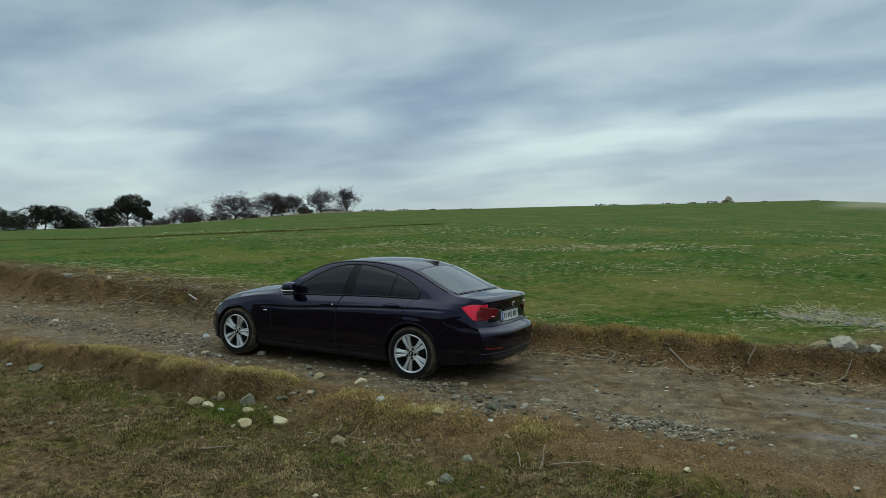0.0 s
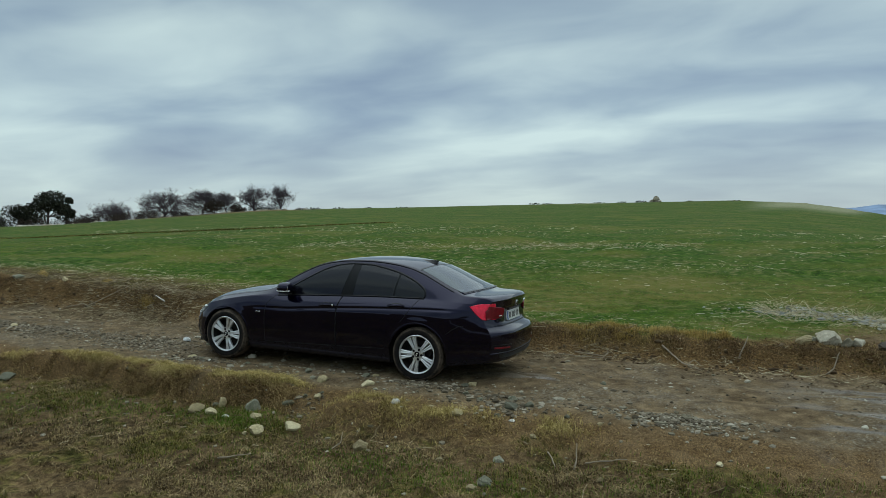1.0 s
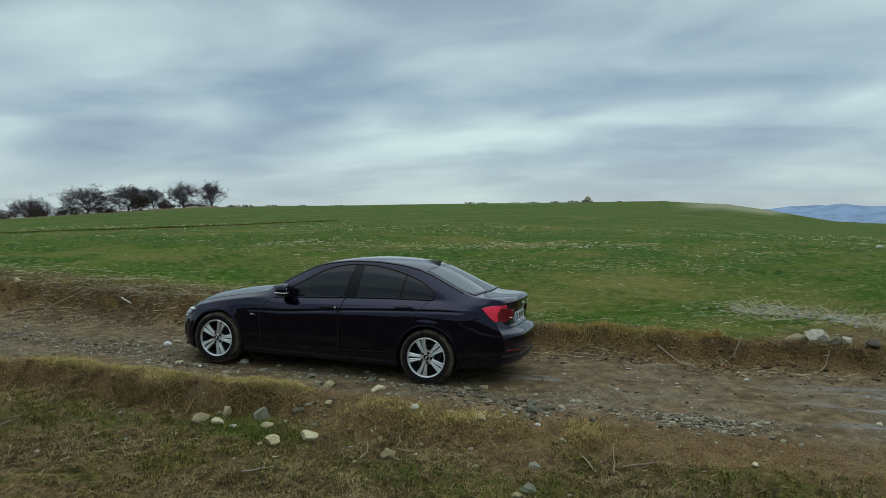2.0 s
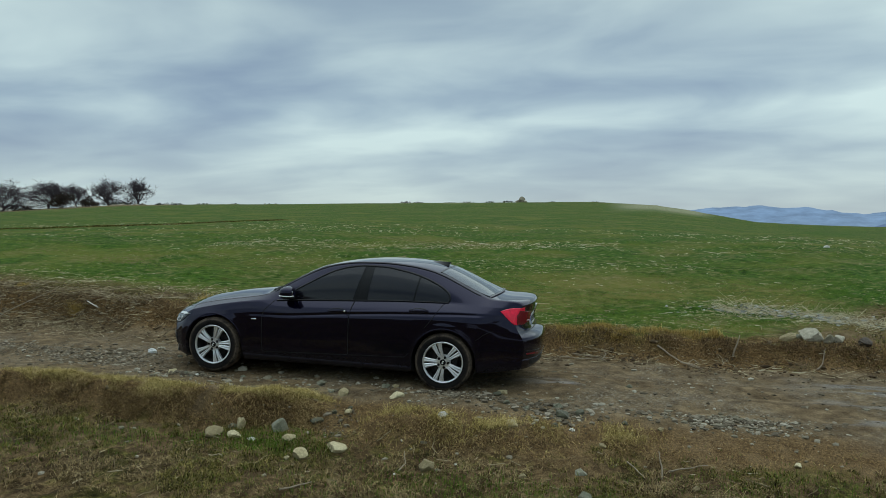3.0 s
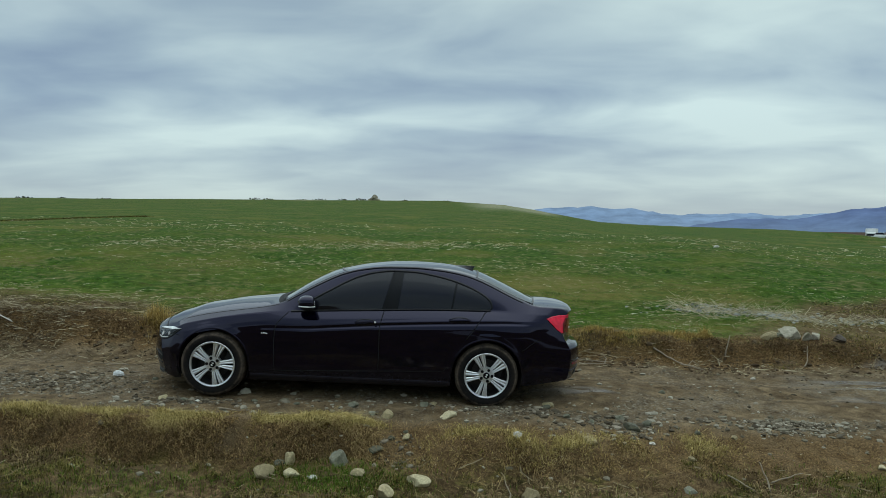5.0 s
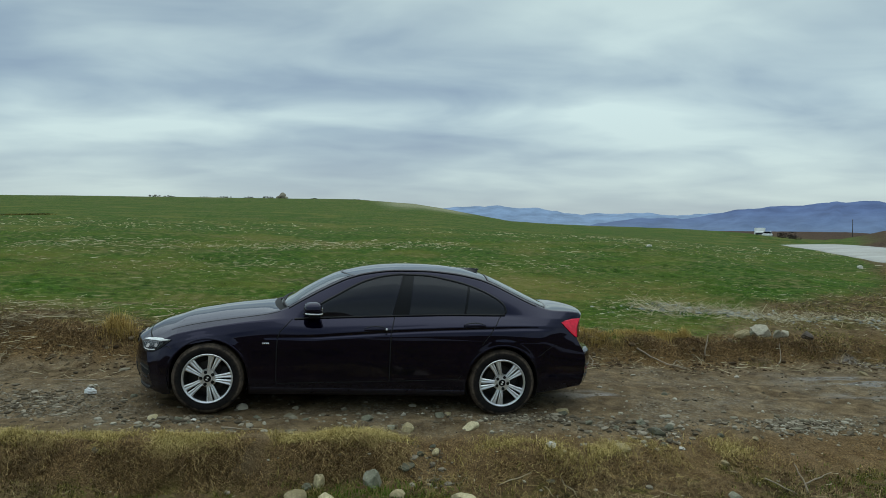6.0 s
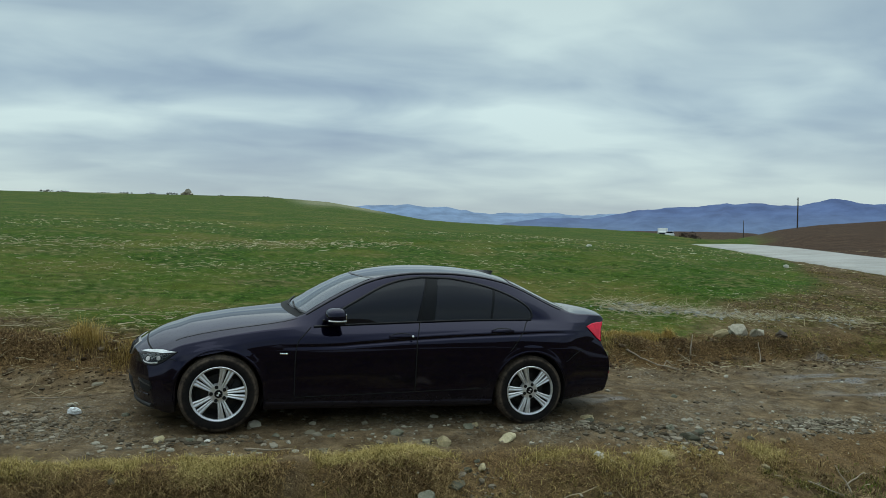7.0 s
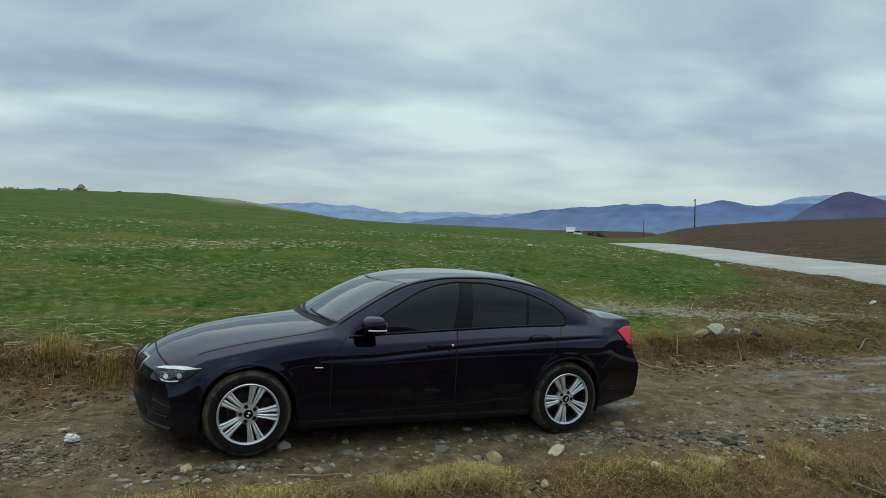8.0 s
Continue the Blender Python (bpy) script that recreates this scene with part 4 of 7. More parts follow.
        bmesh.ops.transform(bm, matrix=pose(-0.450, s * 0.905, 0.993, 0, 0, s * -8) @ Matrix.Diagonal((1.1, 1.12, 1.06, 1)), verts=bm.verts)
        mirror = part("wing_mirror", bm, PAINT, car, "black wing mirror with a silver indicator strip")
        bm = bmesh.new()
        box_into(bm, (0.085, 0.12, 0.032), (-0.465, s * 0.815, 0.940), (s * 10, 0, 0), 0.012)
        part("mirror_foot", bm, RUBBER, mirror)
        bm = bmesh.new()
        box_into(bm, (0.110, 0.205, 0.028), (-0.455, s * 0.902, 0.951), (0, 0, s * -8), 0.013)
        part("mirror_base", bm, RUBBER, mirror)
        band = []
        turn = pose(-0.450, s * 0.905, 0.993, 0, 0, s * -8)
        for z, k in ((-0.030, 0.99), (-0.029, 1.03), (-0.019, 1.03), (-0.018, 0.99)):
            for a in np.linspace(radians(15), radians(150), 24):
                c, e = math.cos(a), math.sin(a)
                band.append(turn @ Vector((math.copysign(abs(c) ** 0.75, c) * (0.0682 if c > 0 else 0.1045) * k, s * e ** 0.7 * 0.1122 * k, z)))
        mesh_object("indicator_strip", band, grid_faces(4, 24), WHITE, mirror, "pale indicator strip")
        bm = bmesh.new()
        box_into(bm, (0.006, 0.15, 0.075), (-0.392, s * 0.902, 0.991), (0, 0, s * -8), 0.002)
        part("mirror_glass", bm, CHROME, mirror)
        # small badge bars on the wing
        for k in range(4):
            flank("badge_bar", [(-0.92 + 0.017 * k, 0.668), (-0.908 + 0.017 * k, 0.669)], 0.014, 0.003, CHROME)
        # head lamp
        r = (1.0, 0, 0) if near else (-1.0, 0, 0)
        flip = 1 if near else -1

        def lamp(name, outline, lift, thick, mat, owner, label=""):
            pts = [(flip * x, z - (0.028 if x < 0 and z > 0.55 else 0) - (0.055 * min(max((-1.74 - x) / 0.33, 0), 1) if x < 0 and z > 0.55 else 0)) for x, z in outline]
            return mesh_object(name, *patch(tree, pts, (0, s * 3.0, 0), r, (0, 0, 1), lift, thick), mat, owner, label)

        body_l = lamp("head_lamp", [(-2.075, 0.700), (-2.045, 0.640), (-2.00, 0.612), (-1.92, 0.605), (-1.85, 0.630), (-1.74, 0.700), (-1.86, 0.722), (-2.00, 0.722)], 0.004, 0.01, RUBBER, car, "swept-back clear head lamp")
        lamp("lamp_lens", [(-2.05, 0.693), (-2.02, 0.640), (-1.97, 0.622), (-1.92, 0.620), (-1.86, 0.640), (-1.79, 0.688), (-1.95, 0.700)], 0.006, 0.004, LENS, body_l, "clear lamp lens")
        lamp("running_light", [(-2.06, 0.716), (-1.98, 0.708), (-1.86, 0.700), (-1.745, 0.701), (-1.86, 0.722), (-2.0, 0.724)], 0.010, 0.004, WHITE, body_l, "white running light strip")
        for cx in (-1.985, -1.895):
            lamp("projector", [(cx + 0.017 * math.cos(a), 0.662 + 0.017 * math.sin(a)) for a in np.linspace(0, 2 * math.pi, 14, endpoint=False)], 0.009, 0.004, STEEL, body_l)
        lamp("light_guide", [(-2.03, 0.652), (-2.01, 0.634), (-1.96, 0.624), (-1.90, 0.624), (-1.90, 0.632), (-1.96, 0.632), (-2.005, 0.642)], 0.010, 0.003, WHITE, body_l)
        lamp("fog_intake", [(-2.06, 0.43), (-2.04, 0.34), (-1.97, 0.32), (-1.93, 0.36), (-1.95, 0.42)], 0.002, 0.006, SEAM, car, "dark bumper air intake")
        lamp("intake_fin", [(-2.07, 0.405), (-2.00, 0.385), (-1.95, 0.378), (-1.95, 0.390), (-2.00, 0.398), (-2.06, 0.42)], 0.008, 0.004, GUNMETAL, car)
        # tail lamp, on the corner and on the boot lid
        tail = lamp("tail_lamp", [(1.992, 0.928), (2.05, 0.950), (2.12, 0.962), (2.25, 0.968), (2.25, 0.776), (2.155, 0.782), (2.10, 0.822), (2.04, 0.880)], 0.008, 0.008, RED, car, "red tail lamp")

        def rear(name, outline, lift, thick, mat, owner, label=""):
            return mesh_object(name, *patch(tree, [(s * y, z) for y, z in outline], (4.0, 0, 0), (0, 1, 0), (0, 0, 1), lift, thick), mat, owner, label)

        rear("tail_lamp_inner", [(0.735, 0.942), (0.52, 0.918), (0.40, 0.898), (0.41, 0.845), (0.47, 0.792), (0.735, 0.778)], 0.009, 0.008, DARK_RED, tail, "red tail lamp on the boot lid")
        rear("reverse_light", [(0.53, 0.822), (0.475, 0.820), (0.475, 0.812), (0.53, 0.814)], 0.016, 0.004, WHITE, tail)
        rear("reflector", [(0.72, 0.475), (0.46, 0.462), (0.46, 0.445), (0.72, 0.455)], 0.006, 0.006, DARK_RED, car, "red bumper reflector")
        rear("bumper_crease", [(0.74, 0.505), (0.44, 0.488), (0.44, 0.478), (0.74, 0.492)], 0.006, 0.005, RUBBER, car)
    # screens
    mesh_object("windscreen", *top_pane(lambda s: -0.80 + 0.10 * s ** 2, lambda s: -0.235 + 0.115 * s ** 2, 0.685, 0.575, 0.004), SCREEN, car, "windscreen reflecting the pale sky")
    mesh_object("rear_window", *top_pane(lambda s: 1.305 - 0.035 * s ** 2, lambda s: 1.915 - 0.07 * s ** 2, 0.545, 0.615, 0.004), SCREEN, car, "rear window reflecting the pale sky")
    for fn, y0, y1 in ((lambda s: -0.815 + 0.10 * s ** 2, 0.70, 0.70), (lambda s: -0.225 + 0.115 * s ** 2, 0.585, 0.585), (lambda s: 1.292 - 0.035 * s ** 2, 0.555, 0.555), (lambda s: 1.918 - 0.07 * s ** 2, 0.625, 0.625)):
        mesh_object("screen_seal", *top_pane(fn, lambda s, f=fn: f(s) + 0.018, y0, y1, 0.006, rows=2), RUBBER, car)
    mesh_object("cowl_panel", *top_pane(lambda s: -0.885 + 0.10 * s ** 2, lambda s: -0.815 + 0.10 * s ** 2, 0.70, 0.70, 0.002, rows=4), SEAM, car)
    for y0, y1 in ((-0.62, -0.02), (-0.05, 0.50)):
        bm = bmesh.new()
        n = 14
        for k in range(n):
            y = y0 + (y1 - y0) * k / (n - 1)
            x = -0.80 + 0.09 * (y / 0.7) ** 2 + 0.05 * k / n
            box_into(bm, (0.014, 0.05, 0.010), (x - 0.02, y, float(top_z(x - 0.02, y)) + 0.010))
        part("wiper", bm, MATT, car)
    mesh_object("bonnet_front_line", *crown_strip(tree, [(-2.048 + 0.105 * abs(a / 0.66) ** 3, a) for a in np.linspace(-0.66, 0.66, 61)], 0.011, 0.0015), SEAM, car)
    # grille and front plate area
    for s in (-1, 1):
        frame = mesh_object("grille", *patch(tree, [(s * (0.05 + a), z) for a, z in ((0.013, 0.563), (0.023, 0.665), (0.066, 0.682), (0.254, 0.682), (0.287, 0.641), (0.261, 0.575), (0.214, 0.553), (0.046, 0.553))][::s], (-4, 0, 0), (0, -1, 0), (0, 0, 1), 0.010, 0.01), STEEL, car, "metal-edged kidney grille")
        mesh_object("grille_opening", *patch(tree, [(s * (0.05 + a), z) for a, z in ((0.02, 0.57), (0.03, 0.66), (0.07, 0.675), (0.25, 0.675), (0.28, 0.64), (0.255, 0.58), (0.21, 0.56), (0.05, 0.56))][::s], (-4, 0, 0), (0, -1, 0), (0, 0, 1), 0.014, 0.005), SEAM, frame)
        for k in range(7):
            y = s * (0.095 + 0.03 * k)
            mesh_object("grille_bar", *patch(tree, [(-y - 0.005, 0.565), (-y + 0.005, 0.565), (-y + 0.005, 0.672), (-y - 0.005, 0.672)], (-4, 0, 0), (0, -1, 0), (0, 0, 1), 0.020, 0.004), RUBBER, frame)
    mesh_object("bumper_intake", *patch(tree, [(-0.52, 0.30), (-0.48, 0.40), (0.48, 0.40), (0.52, 0.30), (0.46, 0.25), (-0.46, 0.25)], (-4, 0, 0), (0, -1, 0), (0, 0, 1), 0.003, 0.006), SEAM, car, "dark lower air intake")
    for zz, lift, thick in ((0.205, 0.030, 0.022), (0.30, 0.012, 0.010)):
        lip = []
        ys = np.linspace(-0.74, 0.74, 41)
        for dz, out in ((-thick, 0.0), (-thick * 0.6, lift), (thick * 0.6, lift), (thick, 0.0)):
            xs = bent(np.full(41, -2.15), ys, np.full(41, zz)) - out
            lip += list(zip(xs, ys, np.full(41, zz + dz)))
        mesh_object("bumper_lip", lip, grid_faces(4, 41, flip=True), MATT if zz < 0.25 else PAINT, car)
    ys = np.linspace(-0.80, 0.80, 49)
    crease = []
    for dz, out in ((-0.010, 0.0), (-0.005, 0.006), (0.005, 0.006), (0.009, 0.0)):
        crease += list(zip(bent(np.full(49, 2.42), ys * 0.96, np.full(49, 0.395)) + out, ys * 0.96, np.full(49, 0.395 + dz)))
    mesh_object("bumper_ledge", crease, grid_faces(4, 49), PAINT, car)
    # rear: number plate as plain bars, emblem, handle ledge, exhaust
    def tailgate(name, outline, lift, thick, mat, owner, label=""):
        return mesh_object(name, *patch(tree, outline, (4.0, 0, 0), (0, 1, 0), (0, 0, 1), lift, thick), mat, owner, label)

    plate = tailgate("number_plate", [(-0.26, 0.735), (0.26, 0.735), (0.26, 0.85), (-0.26, 0.85)], 0.012, 0.004, PLATE, car, "white number plate with dark bars")
    tailgate("plate_band", [(-0.255, 0.74), (-0.225, 0.74), (-0.225, 0.845), (-0.255, 0.845)], 0.0145, 0.002, BLUE, plate)
    for y0, y1 in ((-0.195, -0.165), (-0.155, -0.125), (-0.075, -0.045), (-0.035, -0.005), (0.005, 0.035), (0.085, 0.115), (0.125, 0.155), (0.165, 0.195)):
        tailgate("plate_bar", [(y0 + 0.005, 0.758), (y1 - 0.005, 0.758), (y1 - 0.005, 0.828), (y0 + 0.005, 0.828)], 0.0145, 0.002, RUBBER, plate)
    tailgate("boot_handle", [(-0.24, 0.862), (0.24, 0.862), (0.24, 0.878), (-0.24, 0.878)], 0.014, 0.006, RUBBER, car)
    badge = tailgate("rear_emblem", [(0.033 * math.cos(a), 0.930 + 0.033 * math.sin(a)) for a in np.linspace(0, 2 * math.pi, 18, endpoint=False)], 0.010, 0.004, SILVER, car, "round silver emblem")
    tailgate("emblem_field", [(0.024 * math.cos(a), 0.930 + 0.024 * math.sin(a)) for a in np.linspace(0, 2 * math.pi, 18, endpoint=False)], 0.013, 0.003, RUBBER, badge)
    for k in range(4):
        tailgate("badge_bar", [(0.40 + 0.035 * k, 0.918), (0.425 + 0.035 * k, 0.918), (0.425 + 0.035 * k, 0.938), (0.40 + 0.035 * k, 0.938)], 0.008, 0.003, CHROME, car)
    tailgate("boot_line", [(-0.62, 0.700), (0.62, 0.700), (0.62, 0.707), (-0.62, 0.707)], 0.0015, 0.002, SEAM, car)
    tailgate("bumper_valance", [(-0.62, 0.335), (0.62, 0.335), (0.66, 0.41), (-0.66, 0.41)], 0.006, 0.006, MATT, car, "matt lower bumper valance")
    for y in (-0.52, -0.43):
        v, f = lathe([(0.0, 0.030), (0.16, 0.034), (0.162, 0.038), (0.16, 0.041), (0.0, 0.041)], 20, axis="x")
        mesh_object("exhaust_pipe", [(2.14 + p[2], y + p[0], 0.322 + p[1]) for p in v], f, RUBBER, car, "dark exhaust tip")
    # roof fin aerial
    bm = bmesh.new()
    n = 10
    rows = []
    for k in range(n):
        t = k / (n - 1)
        x = 1.00 + 0.25 * t
        half, high = 0.052 * math.sin(math.pi * min(1, 0.18 + 0.66 * t)), 0.043 * t ** 1.1
        z = float(TOP_Z(x)) - 0.004
        rows.append([bm.verts.new((x + 0.03 * a, half * c, z + high * h)) for c, h, a in ((-1, 0, 0), (-0.45, 0.5, 0.2), (-0.12, 1, 0.9), (0.12, 1, 0.9), (0.45, 0.5, 0.2), (1, 0, 0))])
    for a, b in zip(rows[:-1], rows[1:]):
        for i in range(5):
            bm.faces.new((a[i], a[i + 1], b[i + 1], b[i]))
    bm.faces.new(rows[-1])
    part("roof_aerial", bm, RUBBER, car)
    return car


make_car()


# ---------------------------------------------------------------- the distance
def polar(az, r, seen=(5.66, -8.03)):
    """A place by bearing and distance from a point of the walk."""
    return seen[0] + r * math.sin(radians(az)), seen[1] + r * math.cos(radians(az))


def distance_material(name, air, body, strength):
    """Far slopes, with the air's blue haze put in as emission, paler low down."""
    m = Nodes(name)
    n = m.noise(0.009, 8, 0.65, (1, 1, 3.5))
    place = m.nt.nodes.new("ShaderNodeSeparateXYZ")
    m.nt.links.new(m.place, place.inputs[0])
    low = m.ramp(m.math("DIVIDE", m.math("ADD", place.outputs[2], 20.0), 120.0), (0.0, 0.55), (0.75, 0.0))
    haze = m.mix(low, m.ramp(n, (0.3, tuple(c * 0.80 for c in air)), (0.7, tuple(c * 1.22 for c in air))), (0.135, 0.225, 0.33))
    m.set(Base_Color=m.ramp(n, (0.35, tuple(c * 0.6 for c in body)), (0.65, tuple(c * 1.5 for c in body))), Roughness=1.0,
          Emission_Color=haze, Emission_Strength=strength)
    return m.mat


def mountain(name, keys, r, depth, mat, label, seed, rough=0.0024):
    crest = rail(*keys)
    az = np.linspace(keys[0][0], keys[-1][0], 260)
    verts = []
    rows = 14
    jag = (cloudy(az, az * 0, 1.6, seed, 4) - 0.5) * rough * 2 + (cloudy(az, az * 0 + 5, 0.5, seed + 9, 3) - 0.5) * rough
    for k in range(rows):
        t = k / (rows - 1)
        rr = r - depth * (1 - t) + (cloudy(az * 0.8, np.full_like(az, t * 3), 1.5, seed + 3) - 0.5) * depth * 0.35 * math.sin(math.pi * t)
        top = VIEW[2] + r * (crest(az) + jag)
        z = -70 + (top + 70) * t ** 1.25
        verts += [(VIEW[0] + q * math.sin(radians(a)), VIEW[1] + q * math.cos(radians(a)), h) for a, q, h in zip(az, rr, z)]
    ob = mesh_object(name, verts, grid_faces(rows, len(az)), mat)
    return tagged(ob, label, "mountain", kind="structure")


AIR_FAR = distance_material("far_slope_haze", (0.145, 0.265, 0.44), (0.05, 0.06, 0.08), 0.85)
AIR_MID = distance_material("mid_slope_haze", (0.050, 0.096, 0.275), (0.03, 0.045, 0.06), 0.85)
AIR_NEAR = distance_material("near_slope_haze", (0.026, 0.028, 0.115), (0.02, 0.02, 0.03), 0.8)
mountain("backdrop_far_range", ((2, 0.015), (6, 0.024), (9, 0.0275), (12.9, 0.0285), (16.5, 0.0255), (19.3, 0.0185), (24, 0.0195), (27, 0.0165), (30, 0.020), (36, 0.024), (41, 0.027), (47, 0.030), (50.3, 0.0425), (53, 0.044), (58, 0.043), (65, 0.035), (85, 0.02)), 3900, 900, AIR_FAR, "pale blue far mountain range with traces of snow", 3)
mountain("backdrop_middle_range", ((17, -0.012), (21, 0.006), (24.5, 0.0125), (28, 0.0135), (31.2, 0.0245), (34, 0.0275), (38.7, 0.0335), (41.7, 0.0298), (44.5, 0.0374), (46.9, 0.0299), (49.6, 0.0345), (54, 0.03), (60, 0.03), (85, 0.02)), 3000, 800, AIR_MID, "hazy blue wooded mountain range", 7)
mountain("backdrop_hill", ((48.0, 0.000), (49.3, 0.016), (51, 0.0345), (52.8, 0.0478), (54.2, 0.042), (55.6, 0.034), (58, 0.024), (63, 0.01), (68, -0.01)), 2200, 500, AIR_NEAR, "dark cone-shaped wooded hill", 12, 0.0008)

# ---------------------------------------------------------------- the road past the field
def make_road():
    fx, fz = rail(*[(p[0], p[1]) for p in ROAD]), rail(*[(p[0], p[2]) for p in ROAD])
    ahead = np.concatenate([np.linspace(-40, 10, 24), np.linspace(12, 78, 110)])
    aside = fx(ahead)
    tilt = np.gradient(aside, ahead)
    n = np.hypot(1, tilt)
    lanes = ((-2.2, -0.40), (-1.90, -0.06), (-1.78, 0.02), (-0.9, 0.055), (0.0, 0.09), (0.9, 0.115), (1.80, 0.13), (1.95, 0.06), (2.5, -0.40))
    verts = []
    for off, up in lanes:
        ragged = off + (0.16 * (cloudy(ahead, ahead * 0 + off, 3.0, 17) - 0.5) if 1.7 < abs(off) < 2 else 0)
        f, l = ahead - ragged * tilt / n, aside + ragged / n
        x, y = LAST[0] + f * LAST_SIN + l * LAST_COS, LAST[1] + f * LAST_COS - l * LAST_SIN
        lie = ease(17, 9, ahead)
        verts += list(zip(x, y, fz(ahead) * (1 - lie) + (height(x, y) + 0.10) * lie + up))
    t = ahead
    m = Nodes("worn_asphalt")
    worn = m.noise(0.6, 6, 0.65, (1, 1, 1))
    wet = m.ramp(m.noise(0.25, 4), (0.45, 0.75), (0.65, 0.5))
    m.set(Base_Color=m.ramp(m.mix(0.4, worn, m.noise(14, 5)), (0.3, (0.19, 0.183, 0.162)), (0.55, (0.33, 0.318, 0.287)), (0.75, (0.43, 0.415, 0.375))), Roughness=wet)
    m.bump(m.noise(60, 4), 0.3, 0.01)
    ob = mesh_object("road", verts, grid_faces(len(lanes), len(t), flip=True), m.mat)
    tagged(ob, "pale worn asphalt road curving past the field", "road", kind="structure")


make_road()


# ---------------------------------------------------------------- trees
def limb(verts, faces, a, b, ra, rb, sides=4):
    way = (b - a)
    if way.length < 1e-4:
        return
    q = way.to_track_quat("Z", "X")
    base = len(verts)
    for p, r in ((a, ra), (b, rb)):
        for k in range(sides):
            t = 2 * math.pi * k / sides
            verts.append(p + q @ Vector((r * math.cos(t), r * math.sin(t), 0)))
    for k in range(sides):
        faces.append((base + k, base + (k + 1) % sides, base + sides + (k + 1) % sides, base + sides + k))


def bare_tree(name, at, tall, wide, seed, label, thick=1.0):
    """A short bole that forks into spreading limbs and fine leafless twigs."""
    rnd = random.Random(seed)
    wood, twigs = ([], []), ([], [])

    def grow(p, way, length, radius, depth):
        steps = 4
        for i in range(steps):
            bend = Vector((rnd.uniform(-1, 1), rnd.uniform(-1, 1), rnd.uniform(-0.5, 0.6))) * 0.24
            way = (way + bend).normalized()
            q = p + way * (length / steps)
            r2 = radius * 0.90
            limb(*(wood if depth < 3 else twigs), p, q, radius, r2, 5 if depth < 2 else 3)
            p, radius = q, r2
            if 0 < depth < 5 and i in (1, 2, 3):
                side = Vector((rnd.uniform(-1, 1), rnd.uniform(-1, 1), rnd.uniform(-0.35, 0.6))).normalized()
                grow(p, (way * 0.5 + side).normalized(), length * rnd.uniform(0.45, 0.68), max(radius * 0.45, 0.006), depth + 1)
        if depth < 5:
            for k in range(6 if depth == 0 else 2):
                a = 2 * math.pi * k / 6 + rnd.uniform(-0.4, 0.4)
                side = Vector((math.cos(a), math.sin(a), rnd.uniform(0.15, 1.1))) if depth == 0 else Vector((rnd.uniform(-1, 1), rnd.uniform(-1, 1), rnd.uniform(-0.2, 0.7)))
                grow(p, (way * 0.45 + side.normalized()).normalized(), (0.95 if depth == 0 else length) * rnd.uniform(0.6, 0.85), max(radius * 0.55, 0.006), depth + 1)

    grow(Vector((0, 0, 0)), Vector((rnd.uniform(-0.1, 0.1), 0, 1)).normalized(), 0.42, 0.085 * thick, 0)
    every = np.array([v[:] for v in wood[0] + twigs[0]])
    sx, sz = wide / 2 / np.percentile(np.hypot(every[:, 0], every[:, 1]), 97), tall / np.percentile(every[:, 2], 99.5)
    for _ in range(900 if seed > 8 else 3000):
        a, e, q = rnd.uniform(0, 2 * math.pi), rnd.uniform(-0.8, 1.0), rnd.uniform(0.35, 1.0) ** 0.5
        c = math.sqrt(1 - e * e)
        way = Vector((c * math.cos(a), c * math.sin(a), e))
        p = Vector((0.43 * wide / sx * way.x * q, 0.43 * wide / sx * way.y * q, tall / sz * (0.54 + 0.42 * e * q)))
        drift = (way + Vector((rnd.uniform(-1, 1), rnd.uniform(-1, 1), rnd.uniform(-0.4, 0.8))) * 0.8).normalized()
        limb(*twigs, p, p + drift * rnd.uniform(0.08, 0.18), 0.0045, 0.0025, 3)
    tree = empty(name, pose(*at, float(ground_z(*at)) - 0.12 * tall), label=label, category="tree")
    for nm, (vs, fs) in (("trunk", wood), ("crown", twigs)):
        mesh_object(nm, [(v.x * sx, v.y * sx, v.z * sz) for v in vs], fs, BARE_BARK, tree, smooth=False)
    return tree


def clump_leaves(centres, count, size, seed, spread=1.0):
    """Leaf sprays round several centres (x, y, z, radius)."""
    rng = np.random.default_rng(seed)
    w = np.array([c[3] ** 2 for c in centres])
    pick = rng.choice(len(centres), count, p=w / w.sum())
    c = np.array(centres)[pick]
    d = rng.normal(size=(count, 3))
    d /= np.linalg.norm(d, axis=1)[:, None]
    rad = c[:, 3] * rng.uniform(0.45, 1.08, count) ** 0.6 * spread
    p = c[:, :3] + d * rad[:, None] * np.array([1, 1, 0.82])
    u, v = rng.normal(size=(2, count, 3))
    u /= np.linalg.norm(u, axis=1)[:, None]
    v -= u * (u * v).sum(1)[:, None]
    v /= np.linalg.norm(v, axis=1)[:, None]
    s = size * rng.uniform(0.5, 1.3, count)[:, None]
    verts = np.stack([p - u * s, p + v * s * 0.5, p + u * s, p - v * s * 0.5], 1).reshape(-1, 3)
    faces = np.arange(count * 4).reshape(-1, 4)
    return verts, faces.tolist()


FOLIAGE = scatter_material("evergreen_leaves", ((0.2, (0.015, 0.016, 0.013)), (0.5, (0.027, 0.030, 0.021)), (0.8, (0.044, 0.048, 0.030))), seed_scale=0.6)
SCRUB = scatter_material("brown_scrub", ((0.2, (0.022, 0.018, 0.016)), (0.5, (0.045, 0.034, 0.028)), (0.8, (0.075, 0.06, 0.045))), seed_scale=0.6)


